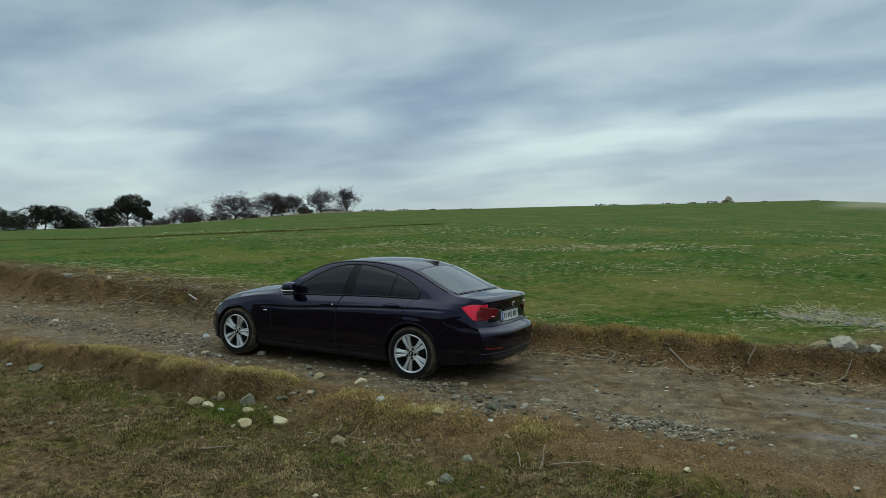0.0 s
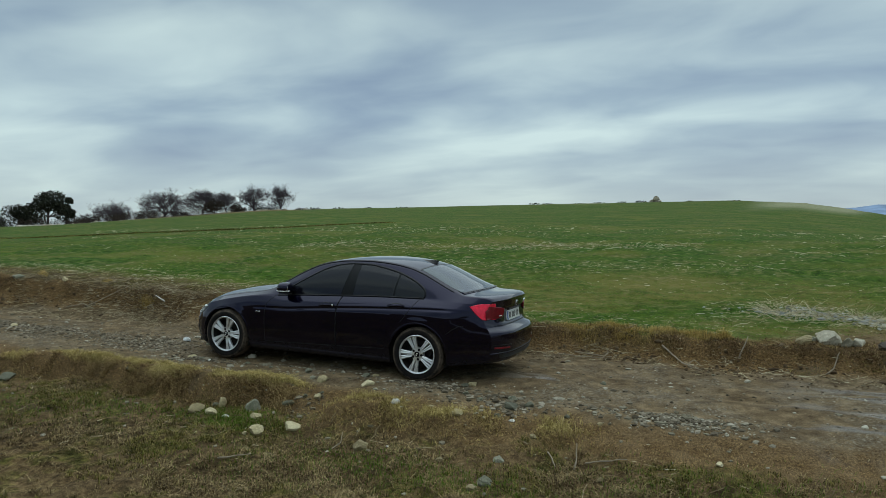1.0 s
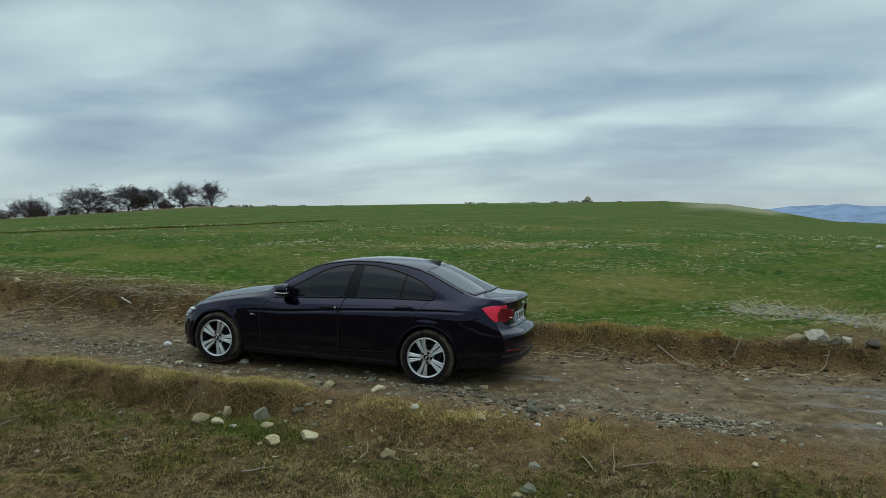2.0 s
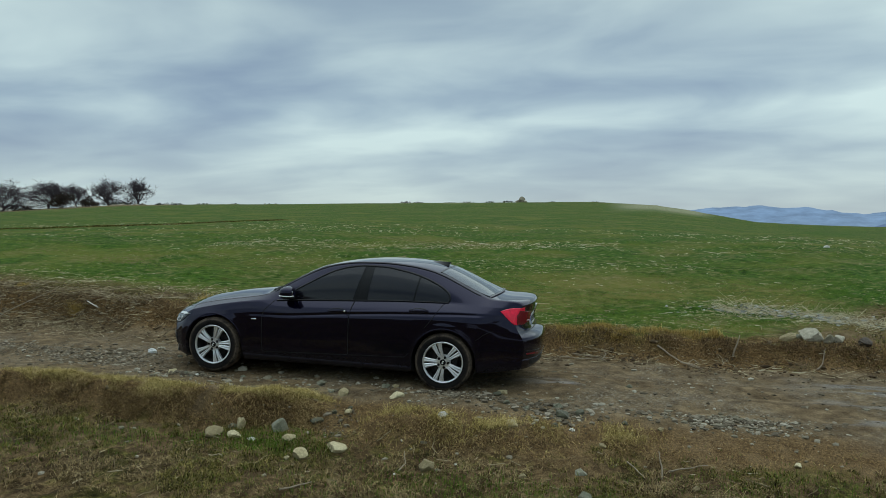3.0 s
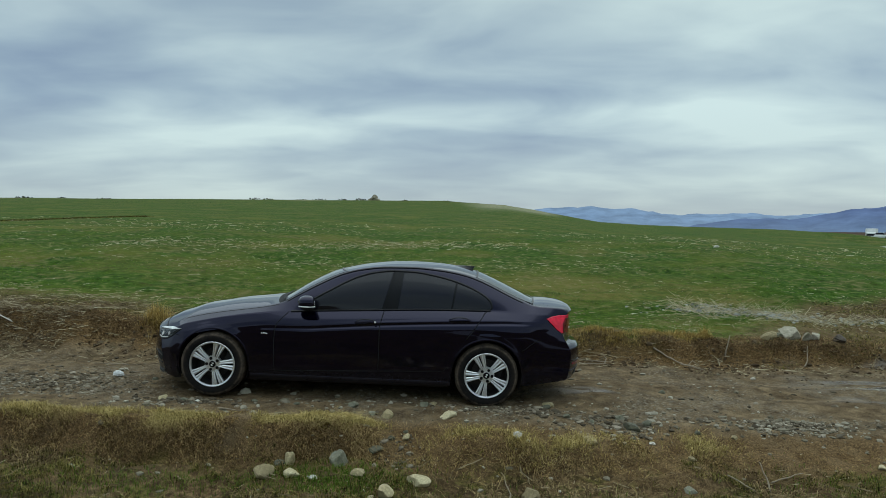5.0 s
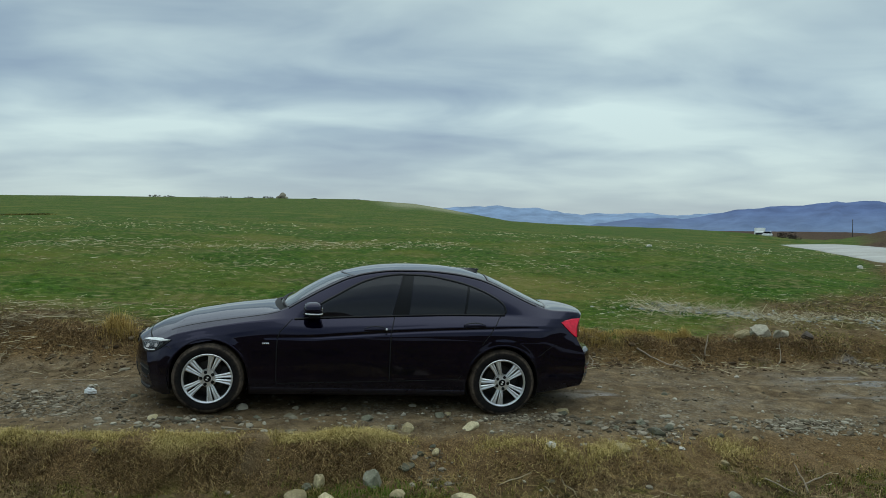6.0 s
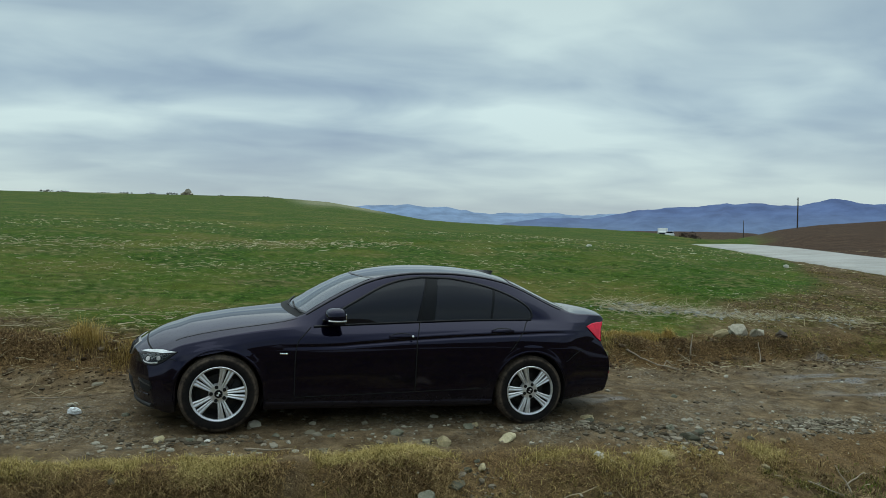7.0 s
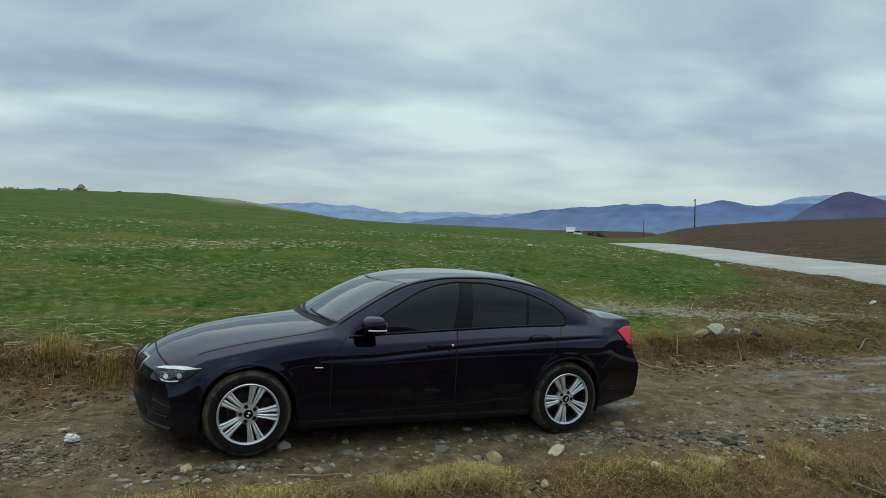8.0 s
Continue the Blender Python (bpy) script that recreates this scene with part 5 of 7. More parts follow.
def leafy_tree(name, at, tall, wide, seed, label, trunk=0.28, mat=None, count=4200, category="tree"):
    rnd = random.Random(seed)
    tree = empty(name, pose(*at, float(ground_z(*at)) - 0.1), label=label, category=category)
    centres = []
    for k in range(9):
        a, q = rnd.uniform(0, 2 * math.pi), rnd.uniform(0.1, 0.72) ** 0.7
        rad = wide * rnd.uniform(0.15, 0.26)
        h = tall * (trunk + (1 - trunk) * rnd.uniform(0.2, 0.92)) if trunk > 0.12 else tall * rnd.uniform(0.12, 0.62)
        rad = min(rad, tall * 0.42)
        h = min(h, tall - rad * 0.75)
        centres.append((math.cos(a) * q * (wide / 2 - rad * 0.5), math.sin(a) * q * (wide / 2 - rad * 0.5), h, rad))
    centres.append((0, 0, tall * 0.62, min(wide * 0.22, tall * 0.4)))
    v, f = clump_leaves(centres, count, 0.026 * tall + 0.05, seed)
    wood = ([], [])
    p = Vector((0, 0, 0))
    for k in range(4):
        q = Vector((rnd.uniform(-0.04, 0.04) * wide, rnd.uniform(-0.04, 0.04) * wide, tall * (k + 1) / 4 * 0.6))
        limb(*wood, p, q, 0.055 * tall * (0.6 - 0.1 * k), 0.055 * tall * (0.5 - 0.1 * k), 7)
        p = q
    for c in centres[:6]:
        limb(*wood, Vector((0, 0, tall * 0.25)), Vector(c[:3]), 0.02 * tall, 0.008 * tall, 4)
    mesh_object("trunk", wood[0], wood[1], BARK, tree)
    mesh_object("crown", v, f, mat or FOLIAGE, tree, smooth=False)
    return tree


def make_trees():
    deg = 1226.0
    bare = "leafless grey-brown tree on the field's edge"
    ever = "dark evergreen oak at the edge of the field"
    for az, r, tall, wide, seed in ((-54.9, 235, 36, 36, 1), (-49.4, 215, 33, 34, 2), (-48.0, 195, 37, 44, 3), (-47.2, 205, 40, 40, 4), (-44.4, 190, 46, 68, 5), (-41.5, 200, 44, 58, 6), (-39.7, 205, 36, 36, 8), (-37.5, 215, 46, 56, 9), (-35.6, 222, 46, 42, 10)):
        k = r / deg
        bare_tree("bare_tree", polar(az, r), 1.02 * tall * k, 1.12 * wide * k, seed, bare, thick=1.5 if seed > 8 else 1.1)
    for az, r, tall, wide, seed, trunk in ((-62.3, 160, 44, 60, 21, 0.1), (-60.1, 162, 40, 62, 22, 0.1), (-58.6, 150, 38, 70, 23, 0.08), (-57.3, 152, 38, 48, 24, 0.3), (-56.1, 175, 42, 62, 25, 0.1), (-53.7, 172, 38, 54, 26, 0.06), (-51.9, 162, 54, 66, 27, 0.14), (-50.8, 166, 42, 34, 28, 0.16), (-55.0, 185, 30, 60, 29, 0.05)):
        k = r / deg
        leafy_tree("evergreen_tree", polar(az, r), tall * k, wide * k, seed, ever, trunk)
    for az, r, tall, wide, seed in ((-40.6, 195, 30, 40, 41), (-38.9, 200, 20, 26, 42), (-45.6, 186, 18, 40, 43), (-43.0, 190, 16, 50, 44), (-49.9, 185, 18, 60, 45), (-52.9, 176, 24, 60, 46), (-47.0, 188, 14, 50, 47)):
        k = r / deg
        leafy_tree("thicket", polar(az, r), tall * k, wide * k, seed, "tangled brown thicket along the field's edge", 0.05, SCRUB, 2200, "shrub")
    for az, r, tall, wide, seed in ((-37.9, 214, 14, 28, 51), (-36.8, 214, 13, 26, 52), (-15.1, 268, 7, 15, 53), (-14.2, 268, 5, 12, 54), (-10.2, 274, 6, 18, 55), (-8.3, 278, 6, 12, 56), (-6.9, 281, 7, 14, 57), (-11.6, 274, 4, 20, 58), (-3.3, 287, 4, 8, 59), (-31.0, 236, 6, 18, 60), (-28.6, 240, 5, 10, 61), (-33.2, 228, 9, 24, 62), (-34.2, 226, 8, 14, 63), (-26.0, 246, 4, 16, 64), (0.2, 286, 3, 10, 65), (-5.8, 286, 11, 13, 66)):
        k = r / deg
        leafy_tree("bush", polar(az, r), 0.55 * tall * k, 1.9 * wide * k, seed, "small dark bush on the hill crest", 0.03, FOLIAGE, 1500, "bush")
    for az, r, tall, wide, seed in ((35.6, 150, 10, 26, 71), (34.9, 150, 9, 18, 72)):
        k = r / deg
        leafy_tree("thicket", polar(az, r, LAST), tall * k + 1.2, wide * k, seed, "brown leafless thicket beside the road", 0.02, SCRUB, 700, "shrub")


make_trees()


def make_hedge():
    """The low brown scrub that joins the trees along the field's edge."""
    for k in range(17):
        az = -53.0 + 1.05 * k
        r = float(np.interp(az, RIDGE_AZ, RIDGE_R)) * (1.0 + 0.05 * math.sin(2.1 * k))
        leafy_tree("thicket", polar(az, r), (13 + 5 * math.sin(1.7 * k)) * r / 1226, 40 * r / 1226, 140 + k, "low brown scrub between the trees", 0.03, SCRUB, 1100, "shrub")


make_hedge()


def shed(at, wide, tall, turn, label, wall, roof_up):
    """A small far building: walls, a shallow roof and a dark opening."""
    base = empty("shed", pose(*at, float(height(*at)) - 0.4, 0, 0, turn), label=label, category="shed")
    bm = bmesh.new()
    box_into(bm, (wide, wide * 0.8, tall + 0.4), (0, 0, (tall + 0.4) / 2))
    part("wall", bm, wall, base)
    h = tall + 0.4
    v = [(sx * wide * 0.54, sy * wide * 0.45, h + 0.004 + d) for d in (0.0, 0.12) for sx in (-1, 1) for sy in (-1, 1)]
    v += [(0, -wide * 0.45, h + roof_up + d) for d in (0.0, 0.12)] + [(0, wide * 0.45, h + roof_up + d) for d in (0.0, 0.12)]
    f = [(4, 9, 11, 5), (9, 6, 7, 11), (0, 1, 10, 8), (8, 10, 3, 2), (0, 8, 9, 4), (8, 2, 6, 9), (1, 5, 11, 10), (10, 11, 7, 3), (0, 4, 5, 1), (2, 3, 7, 6)]
    mesh_object("roof", v, f, STONE_PALE, base, smooth=False)
    mesh_object("gable", [(-wide / 2, -wide * 0.402, h), (wide / 2, -wide * 0.402, h), (0, -wide * 0.402, h + roof_up * 0.92), (-wide / 2, -wide * 0.39, h), (wide / 2, -wide * 0.39, h), (0, -wide * 0.39, h + roof_up * 0.92)], [(0, 1, 2), (5, 4, 3), (0, 3, 4, 1), (1, 4, 5, 2), (2, 5, 3, 0)], wall, base, smooth=False)
    bm = bmesh.new()
    box_into(bm, (wide * 0.22, 0.08, tall * 0.45), (0, -wide * 0.4 - 0.02, 0.4 + tall * 0.45))
    part("doorway", bm, SEAM, base)


shed(polar(-50.15, 236), 2.7, 5.2, 48, "small pale block building behind the oaks", STONE_PALE, 0.15)
shed(polar(-44.95, 232), 2.6, 3.6, 46, "small white gabled shed behind the trees", STONE_WHITE, 1.3)
shed(polar(-44.15, 234), 2.4, 3.4, 46, "small white gabled shed behind the trees", STONE_WHITE, 1.3)


def rock_mesh(seed, detail=3, sharp=0.5, rough=0.0):
    bm = bmesh.new()
    bmesh.ops.create_icosphere(bm, subdivisions=detail, radius=1.0)
    rnd = random.Random(seed)
    cuts = [(Vector((rnd.uniform(-1, 1), rnd.uniform(-1, 1), rnd.uniform(-0.6, 1))).normalized(), rnd.uniform(0.50, 0.86)) for _ in range(11)]
    off = Vector((seed * 3.1, seed * 1.7, seed * 0.9))
    for v in bm.verts:
        p = v.co.copy()
        for n, d in cuts:
            over = p.dot(n) - d
            if over > 0:
                p -= n * over * (0.85 + 0.15 * sharp)
        p *= 1.14 + 0.20 * noise.noise(p * 1.4 + off) + 0.08 * noise.noise(p * 5.5 + off)
        if rough:
            p *= 1 + rough * (0.5 - abs(noise.noise(p * 2.3 + off)) * 1.6) + 0.35 * rough * noise.noise(p * 6.5 + off)
        v.co = p
    return bm


def stone(at, wide, mat, seed, label, high=0.6, long=1.0, category="stone", name="stone", sink=0.28, group="", turn=None):
    rnd = random.Random(seed)
    bm = rock_mesh(seed, 4 if name == "rock" else 3 if wide > 0.09 else 2, rough=0.10)
    w = wide / 2
    bmesh.ops.transform(bm, matrix=Matrix.Diagonal((w * long, w * rnd.uniform(0.7, 0.95), w * high, 1)), verts=bm.verts)
    ob = part(name, bm, mat, None, label, 22)
    z = float(ground_z(*at[:2])) if len(at) == 2 else at[2]
    ob.matrix_world = pose(at[0], at[1], z + w * high * (1 - 2 * sink) * 0.9, rnd.uniform(-8, 8), rnd.uniform(-8, 8), rnd.uniform(0, 360) if turn is None else turn)
    return tagged(ob, category=category, group=group)


def utility_pole(at, tall, base, label):
    pole = empty("utility_pole", pose(*at, base), label=label, category="utility pole")
    v, f = lathe([(0.0, 0.16), (tall * 0.5, 0.135), (tall, 0.11), (tall, 0.0)], 10, axis="x")
    mesh_object("pole", v, f, BARK, pole)
    bm = bmesh.new()
    box_into(bm, (1.5, 0.10, 0.12), (0, 0.12, tall - 0.45), (0, 0, 40), 0.02)
    part("crossarm", bm, BARK, pole)
    for k in (-0.65, 0.0, 0.65):
        v, f = lathe([(0, 0.03), (0.10, 0.05), (0.16, 0.03), (0.17, 0.0)], 8, axis="x")
        c, s = math.cos(radians(40)), math.sin(radians(40))
        mesh_object("insulator", [(p[0] + k * c, p[1] + k * s + 0.12, p[2] + tall - 0.40) for p in v], f, WHITE, pole)


px, py = polar(42.68, 180, LAST)
utility_pole((px, py), 9.06 - float(height(px, py)) + 0.3, float(height(px, py)) - 0.3, "weathered wooden utility pole on the ploughed hill")
px, py = polar(38.93, 300, LAST)
utility_pole((px, py), 7.4, 5.1 - 7.4, "weathered wooden utility pole beyond the hill")


def far_vehicles():
    """A white box van and a white car beyond the brow of the field."""
    px, py = polar(33.3, 172, LAST)
    z = float(height(px, py))
    van = empty("van", pose(px, py, z, 0, 0, 55), label="white box van parked beyond the field", category="van")
    bm = bmesh.new()
    box_into(bm, (3.6, 2.1, 2.2), (0.7, 0, 1.55), bevel=0.10)
    part("box_body", bm, WHITE, van)
    bm = bmesh.new()
    box_into(bm, (1.7, 1.9, 1.5), (-1.75, 0, 1.15), bevel=0.25)
    part("cab", bm, WHITE, van)
    bm = bmesh.new()
    box_into(bm, (0.08, 1.5, 0.6), (-2.58, 0, 1.45), (0, 12, 0), 0.03)
    part("windscreen", bm, GLASS, van)
    for s in (-1, 1):
        bm = bmesh.new()
        box_into(bm, (0.8, 0.06, 0.5), (-1.75, s * 0.945, 1.5), bevel=0.02)
        part("side_window", bm, GLASS, van)
        for x in (-1.7, 1.5):
            v, f = lathe([(-0.12, 0.0), (-0.12, 0.36), (0.12, 0.36), (0.12, 0.0)], 20)
            mesh_object("wheel", [(p[0] + x, p[1] + s * 0.9, p[2] + 0.36) for p in v], f, TYRE, van)
    px, py = polar(33.85, 165, LAST)
    auto = empty("small_car", pose(px, py, float(height(px, py)) + 0.45, 0, 0, 50), label="small white car parked beyond the field", category="car")
    bm = bmesh.new()
    box_into(bm, (4.0, 1.65, 0.65), (0, 0, 0.65), bevel=0.18)
    part("body", bm, WHITE, auto)
    bm = bmesh.new()
    box_into(bm, (2.1, 1.45, 0.55), (0.2, 0, 1.15), bevel=0.2)
    part("cabin", bm, GLASS, auto)
    for s in (-1, 1):
        for x in (-1.25, 1.25):
            v, f = lathe([(-0.09, 0.0), (-0.09, 0.30), (0.09, 0.30), (0.09, 0.0)], 18)
            mesh_object("wheel", [(p[0] + x, p[1] + s * 0.75, p[2] + 0.30) for p in v], f, TYRE, auto)


far_vehicles()


# ---------------------------------------------------------------- stones, sticks and litter
def make_stones():
    pale, grey, white = "pale tan field stone lying in the grass", "grey-green stone lying beside the track", "small white stone lying by the track"
    near = (
        (-0.51, -2.36, 0.200, 0), (-0.35, -2.13, 0.102, 0), (0.06, -2.13, 0.211, 1), (0.24, -2.31, 0.140, 0), (-0.12, -2.36, 0.093, 2), (0.73, -2.37, 0.199, 0),
        (1.60, -2.56, 0.179, 0), (1.58, -1.77, 0.116, 2), (1.68, -1.81, 0.060, 2), (0.99, -1.26, 0.161, 0), (2.25, -1.69, 0.177, 0), (0.33, -1.89, 0.147, 1),
        (-0.43, -2.15, 0.114, 1), (-0.30, -2.38, 0.143, 0), (0.47, -2.62, 0.174, 0), (0.37, -2.66, 0.061, 0), (2.91, -2.38, 0.112, 1), (2.43, -2.62, 0.078, 0),
        (2.81, -1.67, 0.072, 2), (3.64, -1.48, 0.075, 0), (1.84, -2.46, 0.035, 2), (2.71, -1.36, 0.209, 1), (2.88, -1.27, 0.129, 1), (2.65, -1.65, 0.100, 1),
        (2.04, -0.68, 0.126, 0), (2.14, -1.14, 0.095, 1), (2.35, -1.30, 0.082, 1), (0.60, -1.71, 0.103, 0), (0.60, -1.61, 0.064, 1), (0.41, -1.30, 0.181, 0),
        (0.26, -1.27, 0.098, 1), (1.38, -2.77, 0.039, 2), (3.09, -1.90, 0.081, 0), (0.75, -0.88, 0.126, 1), (2.95, -2.85, 0.168, 1), (2.87, -2.99, 0.098, 0),
        (3.82, -2.49, 0.085, 0), (4.73, -1.95, 0.095, 0), (-3.67, -2.19, 0.228, 1), (-7.49, 1.79, 0.20, 0), (-8.72, 1.71, 0.22, 1), (2.22, -3.69, 0.065, 0),
        (0.48, -1.75, 0.076, 1), (0.84, -0.80, 0.099, 0), (-1.85, -0.93, 0.117, 0), (-1.50, -1.11, 0.072, 1), (-0.95, -0.92, 0.084, 1), (1.99, -0.80, 0.104, 1),
        (-0.50, -1.04, 0.072, 1), (-2.59, -1.46, 0.081, 1), (-4.30, -2.18, 0.100, 2), (-1.48, -1.02, 0.060, 2), (-1.62, -1.00, 0.090, 1), (-2.20, -0.20, 0.080, 1),
        (-6.03, -0.37, 0.160, 0), (3.43, -0.04, 0.090, 1), (6.76, 1.01, 0.160, 0), (3.31, -1.44, 0.080, 1), (2.67, -1.13, 0.110, 1), (0.06, -1.06, 0.120, 1),
    )
    for k, (x, y, w, kind) in enumerate(near):
        stone((x, y), 0.92 * w, (STONE_PALE, STONE_GREY, STONE_WHITE)[kind], 100 + k, (pale, grey, white)[kind], high={0: 0.55, 1: 1.25, 2: 0.75, 5: 0.5, 6: 0.7}.get(k, 0.62 if kind != 2 else 0.5), sink=0.40 if y > -1.7 else 0.30, group=("pale stones", "grey stones", "white stones")[kind])
    for k, (x, y, w) in enumerate(((14.18, 5.44, 0.20), (15.38, 11.76, 0.20), (10.11, 15.01, 0.20))):
        stone((x, y), w, STONE_WHITE, 180 + k, "white stone lying in the green field", group="white stones")
    # the heap of rocks on the bank
    heap = ((5.72, 2.16, 0.20, 0.66, 1.1, STONE_PALE, "tan"), (5.83, 2.12, 0.10, 0.9, 1.0, STONE_GREY, "small grey"), (6.01, 2.13, 0.27, 0.74, 1.2, ROCK, "large pale lichened"), (6.20, 2.05, 0.15, 0.85, 1.1, ROCK, "pale grey"), (6.33, 2.06, 0.14, 0.8, 1.1, ROCK, "pale grey"), (6.62, 1.95, 0.20, 0.62, 1.1, DARK_ROCK, "dark brown"), (6.06, 2.30, 0.17, 0.6, 1.0, STONE_GREY, "grey"))
    for k, (x, y, w, high, long, mat, look_of) in enumerate(heap):
        stone((x, y), w, mat, 200 + k, look_of + " weathered rock in the row on the bank", high, long, "rock", "rock", 0.12, "rocks on the bank", turn=12 * k - 20)


make_stones()


def make_cairn():
    """A heap of pale boulders on the crest of the field."""
    for k, (az, wide, high) in enumerate(((-5.98, 2.4, 0.5), (-5.72, 3.0, 0.95), (-5.50, 2.2, 0.5))):
        at = polar(az, 284)
        stone(at, wide, ROCK, 240 + k, "pale boulder in the heap on the field's crest", high, 1.0, "boulder", "boulder", 0.2, "boulders on the crest")


make_cairn()


def make_rubble():
    """Pale stones cleared to the edge of the field, under the trees."""
    rng = np.random.default_rng(77)
    n = 420
    az = rng.uniform(-53, -32, n)
    keep = rng.uniform(0, 1, n) < np.clip(3 * (cloudy(az, az * 0, 2.2, 13) - 0.35), 0.05, 1)
    az = az[keep]
    r = np.interp(az, RIDGE_AZ, RIDGE_R) * rng.uniform(0.90, 0.985, len(az))
    x, y = VIEW[0] + r * np.sin(np.radians(az)), VIEW[1] + r * np.cos(np.radians(az))
    lumps("field_rubble", x, y, 0.12 + 0.22 * rng.gamma(1.3, 0.7, len(x)), RUBBLE, "pale stones cleared to the field's far edge", "rubble", rng, (0.4, 0.8))


def stick(points, r, mat=TWIG, label="dry bleached stick lying on the ground", name="stick", forks=()):
    """A crooked stick through (x, y, height over the ground) points."""
    vs, fs = [], []

    def run(pts, r0):
        full = [Vector((x, y, float(ground_z(x, y)) + h)) for x, y, h in pts]
        fine = []
        for a, b in zip(full[:-1], full[1:]):
            for k in range(4):
                t = k / 4
                p = a.lerp(b, t)
                fine.append(p + Vector((noise.noise(p * 9), noise.noise(p * 9 + Vector((5, 0, 0))), noise.noise(p * 9 + Vector((0, 7, 0))))) * 0.012)
        fine.append(full[-1])
        base, n = len(vs), len(fine)
        for k, p in enumerate(fine):
            way = (fine[min(k + 1, n - 1)] - fine[max(k - 1, 0)]).to_track_quat("Z", "X")
            rad = r0 * (1 - 0.6 * k / n) * (1 + 0.25 * noise.noise(p * 25))
            vs.extend(p + way @ Vector((rad * math.cos(a), rad * math.sin(a), 0)) for a in (0, 1.05, 2.09, 3.14, 4.19, 5.24))
            if k:
                fs.extend((base + 6 * (k - 1) + i, base + 6 * (k - 1) + (i + 1) % 6, base + 6 * k + (i + 1) % 6, base + 6 * k + i) for i in range(6))
        fs.append(tuple(base + i for i in range(5, -1, -1)))
        fs.append(tuple(base + 6 * (n - 1) + i for i in range(6)))

    run(points, r)
    for f in forks:
        run(f, r * 0.6)
    return tagged(mesh_object(name, vs, fs, mat), label, "stick", "loose sticks")


stick([(3.93, 1.83, 0.03), (4.07, 1.70, 0.04), (4.22, 1.50, 0.04), (4.42, 1.37, 0.03)], 0.014, label="forked bleached branch lying on the bank", name="branch", forks=[[(4.20, 1.52, 0.04), (4.30, 1.36, 0.05), (4.46, 1.32, 0.02)], [(4.28, 1.46, 0.04), (4.36, 1.52, 0.09), (4.44, 1.48, 0.02)]])
stick([(4.91, 1.76, 0.02), (4.96, 1.82, 0.11), (5.02, 1.88, 0.20)], 0.012)
stick([(3.57, -2.33, 0.01), (3.575, -2.25, 0.09), (3.56, -2.16, 0.17)], 0.008)
stick([(3.64, -2.20, 0.015), (3.80, -2.14, 0.03), (3.98, -2.06, 0.02)], 0.008)
stick([(0.62, -3.36, 0.02), (0.72, -3.24, 0.03), (0.78, -3.10, 0.02)], 0.008)
stick([(-0.02, -1.36, 0.015), (0.02, -1.55, 0.02), (0.06, -1.74, 0.02)], 0.008)
stick([(-1.20, -1.28, 0.015), (-1.05, -1.34, 0.02), (-0.80, -1.42, 0.015)], 0.009)
stick([(2.55, 1.45, 0.02), (2.85, 1.46, 0.03), (3.20, 1.50, 0.02)], 0.009)
stick([(2.75, 1.62, 0.02), (2.98, 1.56, 0.04), (3.28, 1.60, 0.03)], 0.010)
stick([(3.15, 1.52, 0.02), (3.22, 1.64, 0.07), (3.20, 1.74, 0.05)], 0.009)
stick([(-2.75, 0.40, 0.02), (-2.95, 0.43, 0.02), (-3.2, 0.42, 0.02)], 0.008)
stick([(1.40, -2.75, 0.02), (1.43, -2.62, 0.06), (1.40, -2.52, 0.13)], 0.006)
stick([(3.30, -2.16, 0.02), (3.36, -2.26, 0.03), (3.42, -2.40, 0.02)], 0.007)
stick([(-6.4, 1.35, 0.03), (-6.1, 1.62, 0.12), (-5.85, 1.85, 0.10)], 0.009)
stick([(-6.9, 1.30, 0.03), (-6.5, 1.36, 0.05), (-6.2, 1.32, 0.03)], 0.012)
stick([(5.9, 1.55, 0.02), (6.0, 1.65, 0.03), (6.08, 1.80, 0.02)], 0.010)
stick([(8.6, 1.7, 0.03), (9.1, 1.95, 0.06), (9.5, 2.05, 0.03)], 0.010)


def make_litter():
    bm = bmesh.new()
    bmesh.ops.create_icosphere(bm, subdivisions=3, radius=1.0)
    for v in bm.verts:
        p = v.co
        k = 1 + 0.45 * noise.noise(p * 2.6) + 0.25 * noise.noise(p * 6 + Vector((3, 1, 2)))
        v.co = Vector((p.x * 0.050 * k, p.y * 0.036 * k, max(p.z, -0.5) * 0.036 * k))
    ob = part("plastic_wrapper", bm, WHITE, None, "crumpled white plastic wrapper on the track", 25)
    ob.matrix_world = pose(-2.62, -0.17, float(ground_z(-2.62, -0.17)) + 0.03, 0, 8, 30)
    tagged(ob, category="litter")
    bm = bmesh.new()
    box_into(bm, (0.26, 0.030, 0.010), (0, 0, 0), (0, 0, 0), 0.003)
    box_into(bm, (0.10, 0.016, 0.008), (0.06, 0.014, 0.006), (0, 4, 14), 0.002)
    ob = part("wood_strip", bm, plain("bleached_wood", (0.60, 0.58, 0.52), 0.8), None, "bleached strip of split wood on the bank")
    ob.matrix_world = pose(-5.02, 1.80, float(ground_z(-5.02, 1.80)) + 0.07, 0, 34, 20)
    tagged(ob, category="wood")


make_litter()


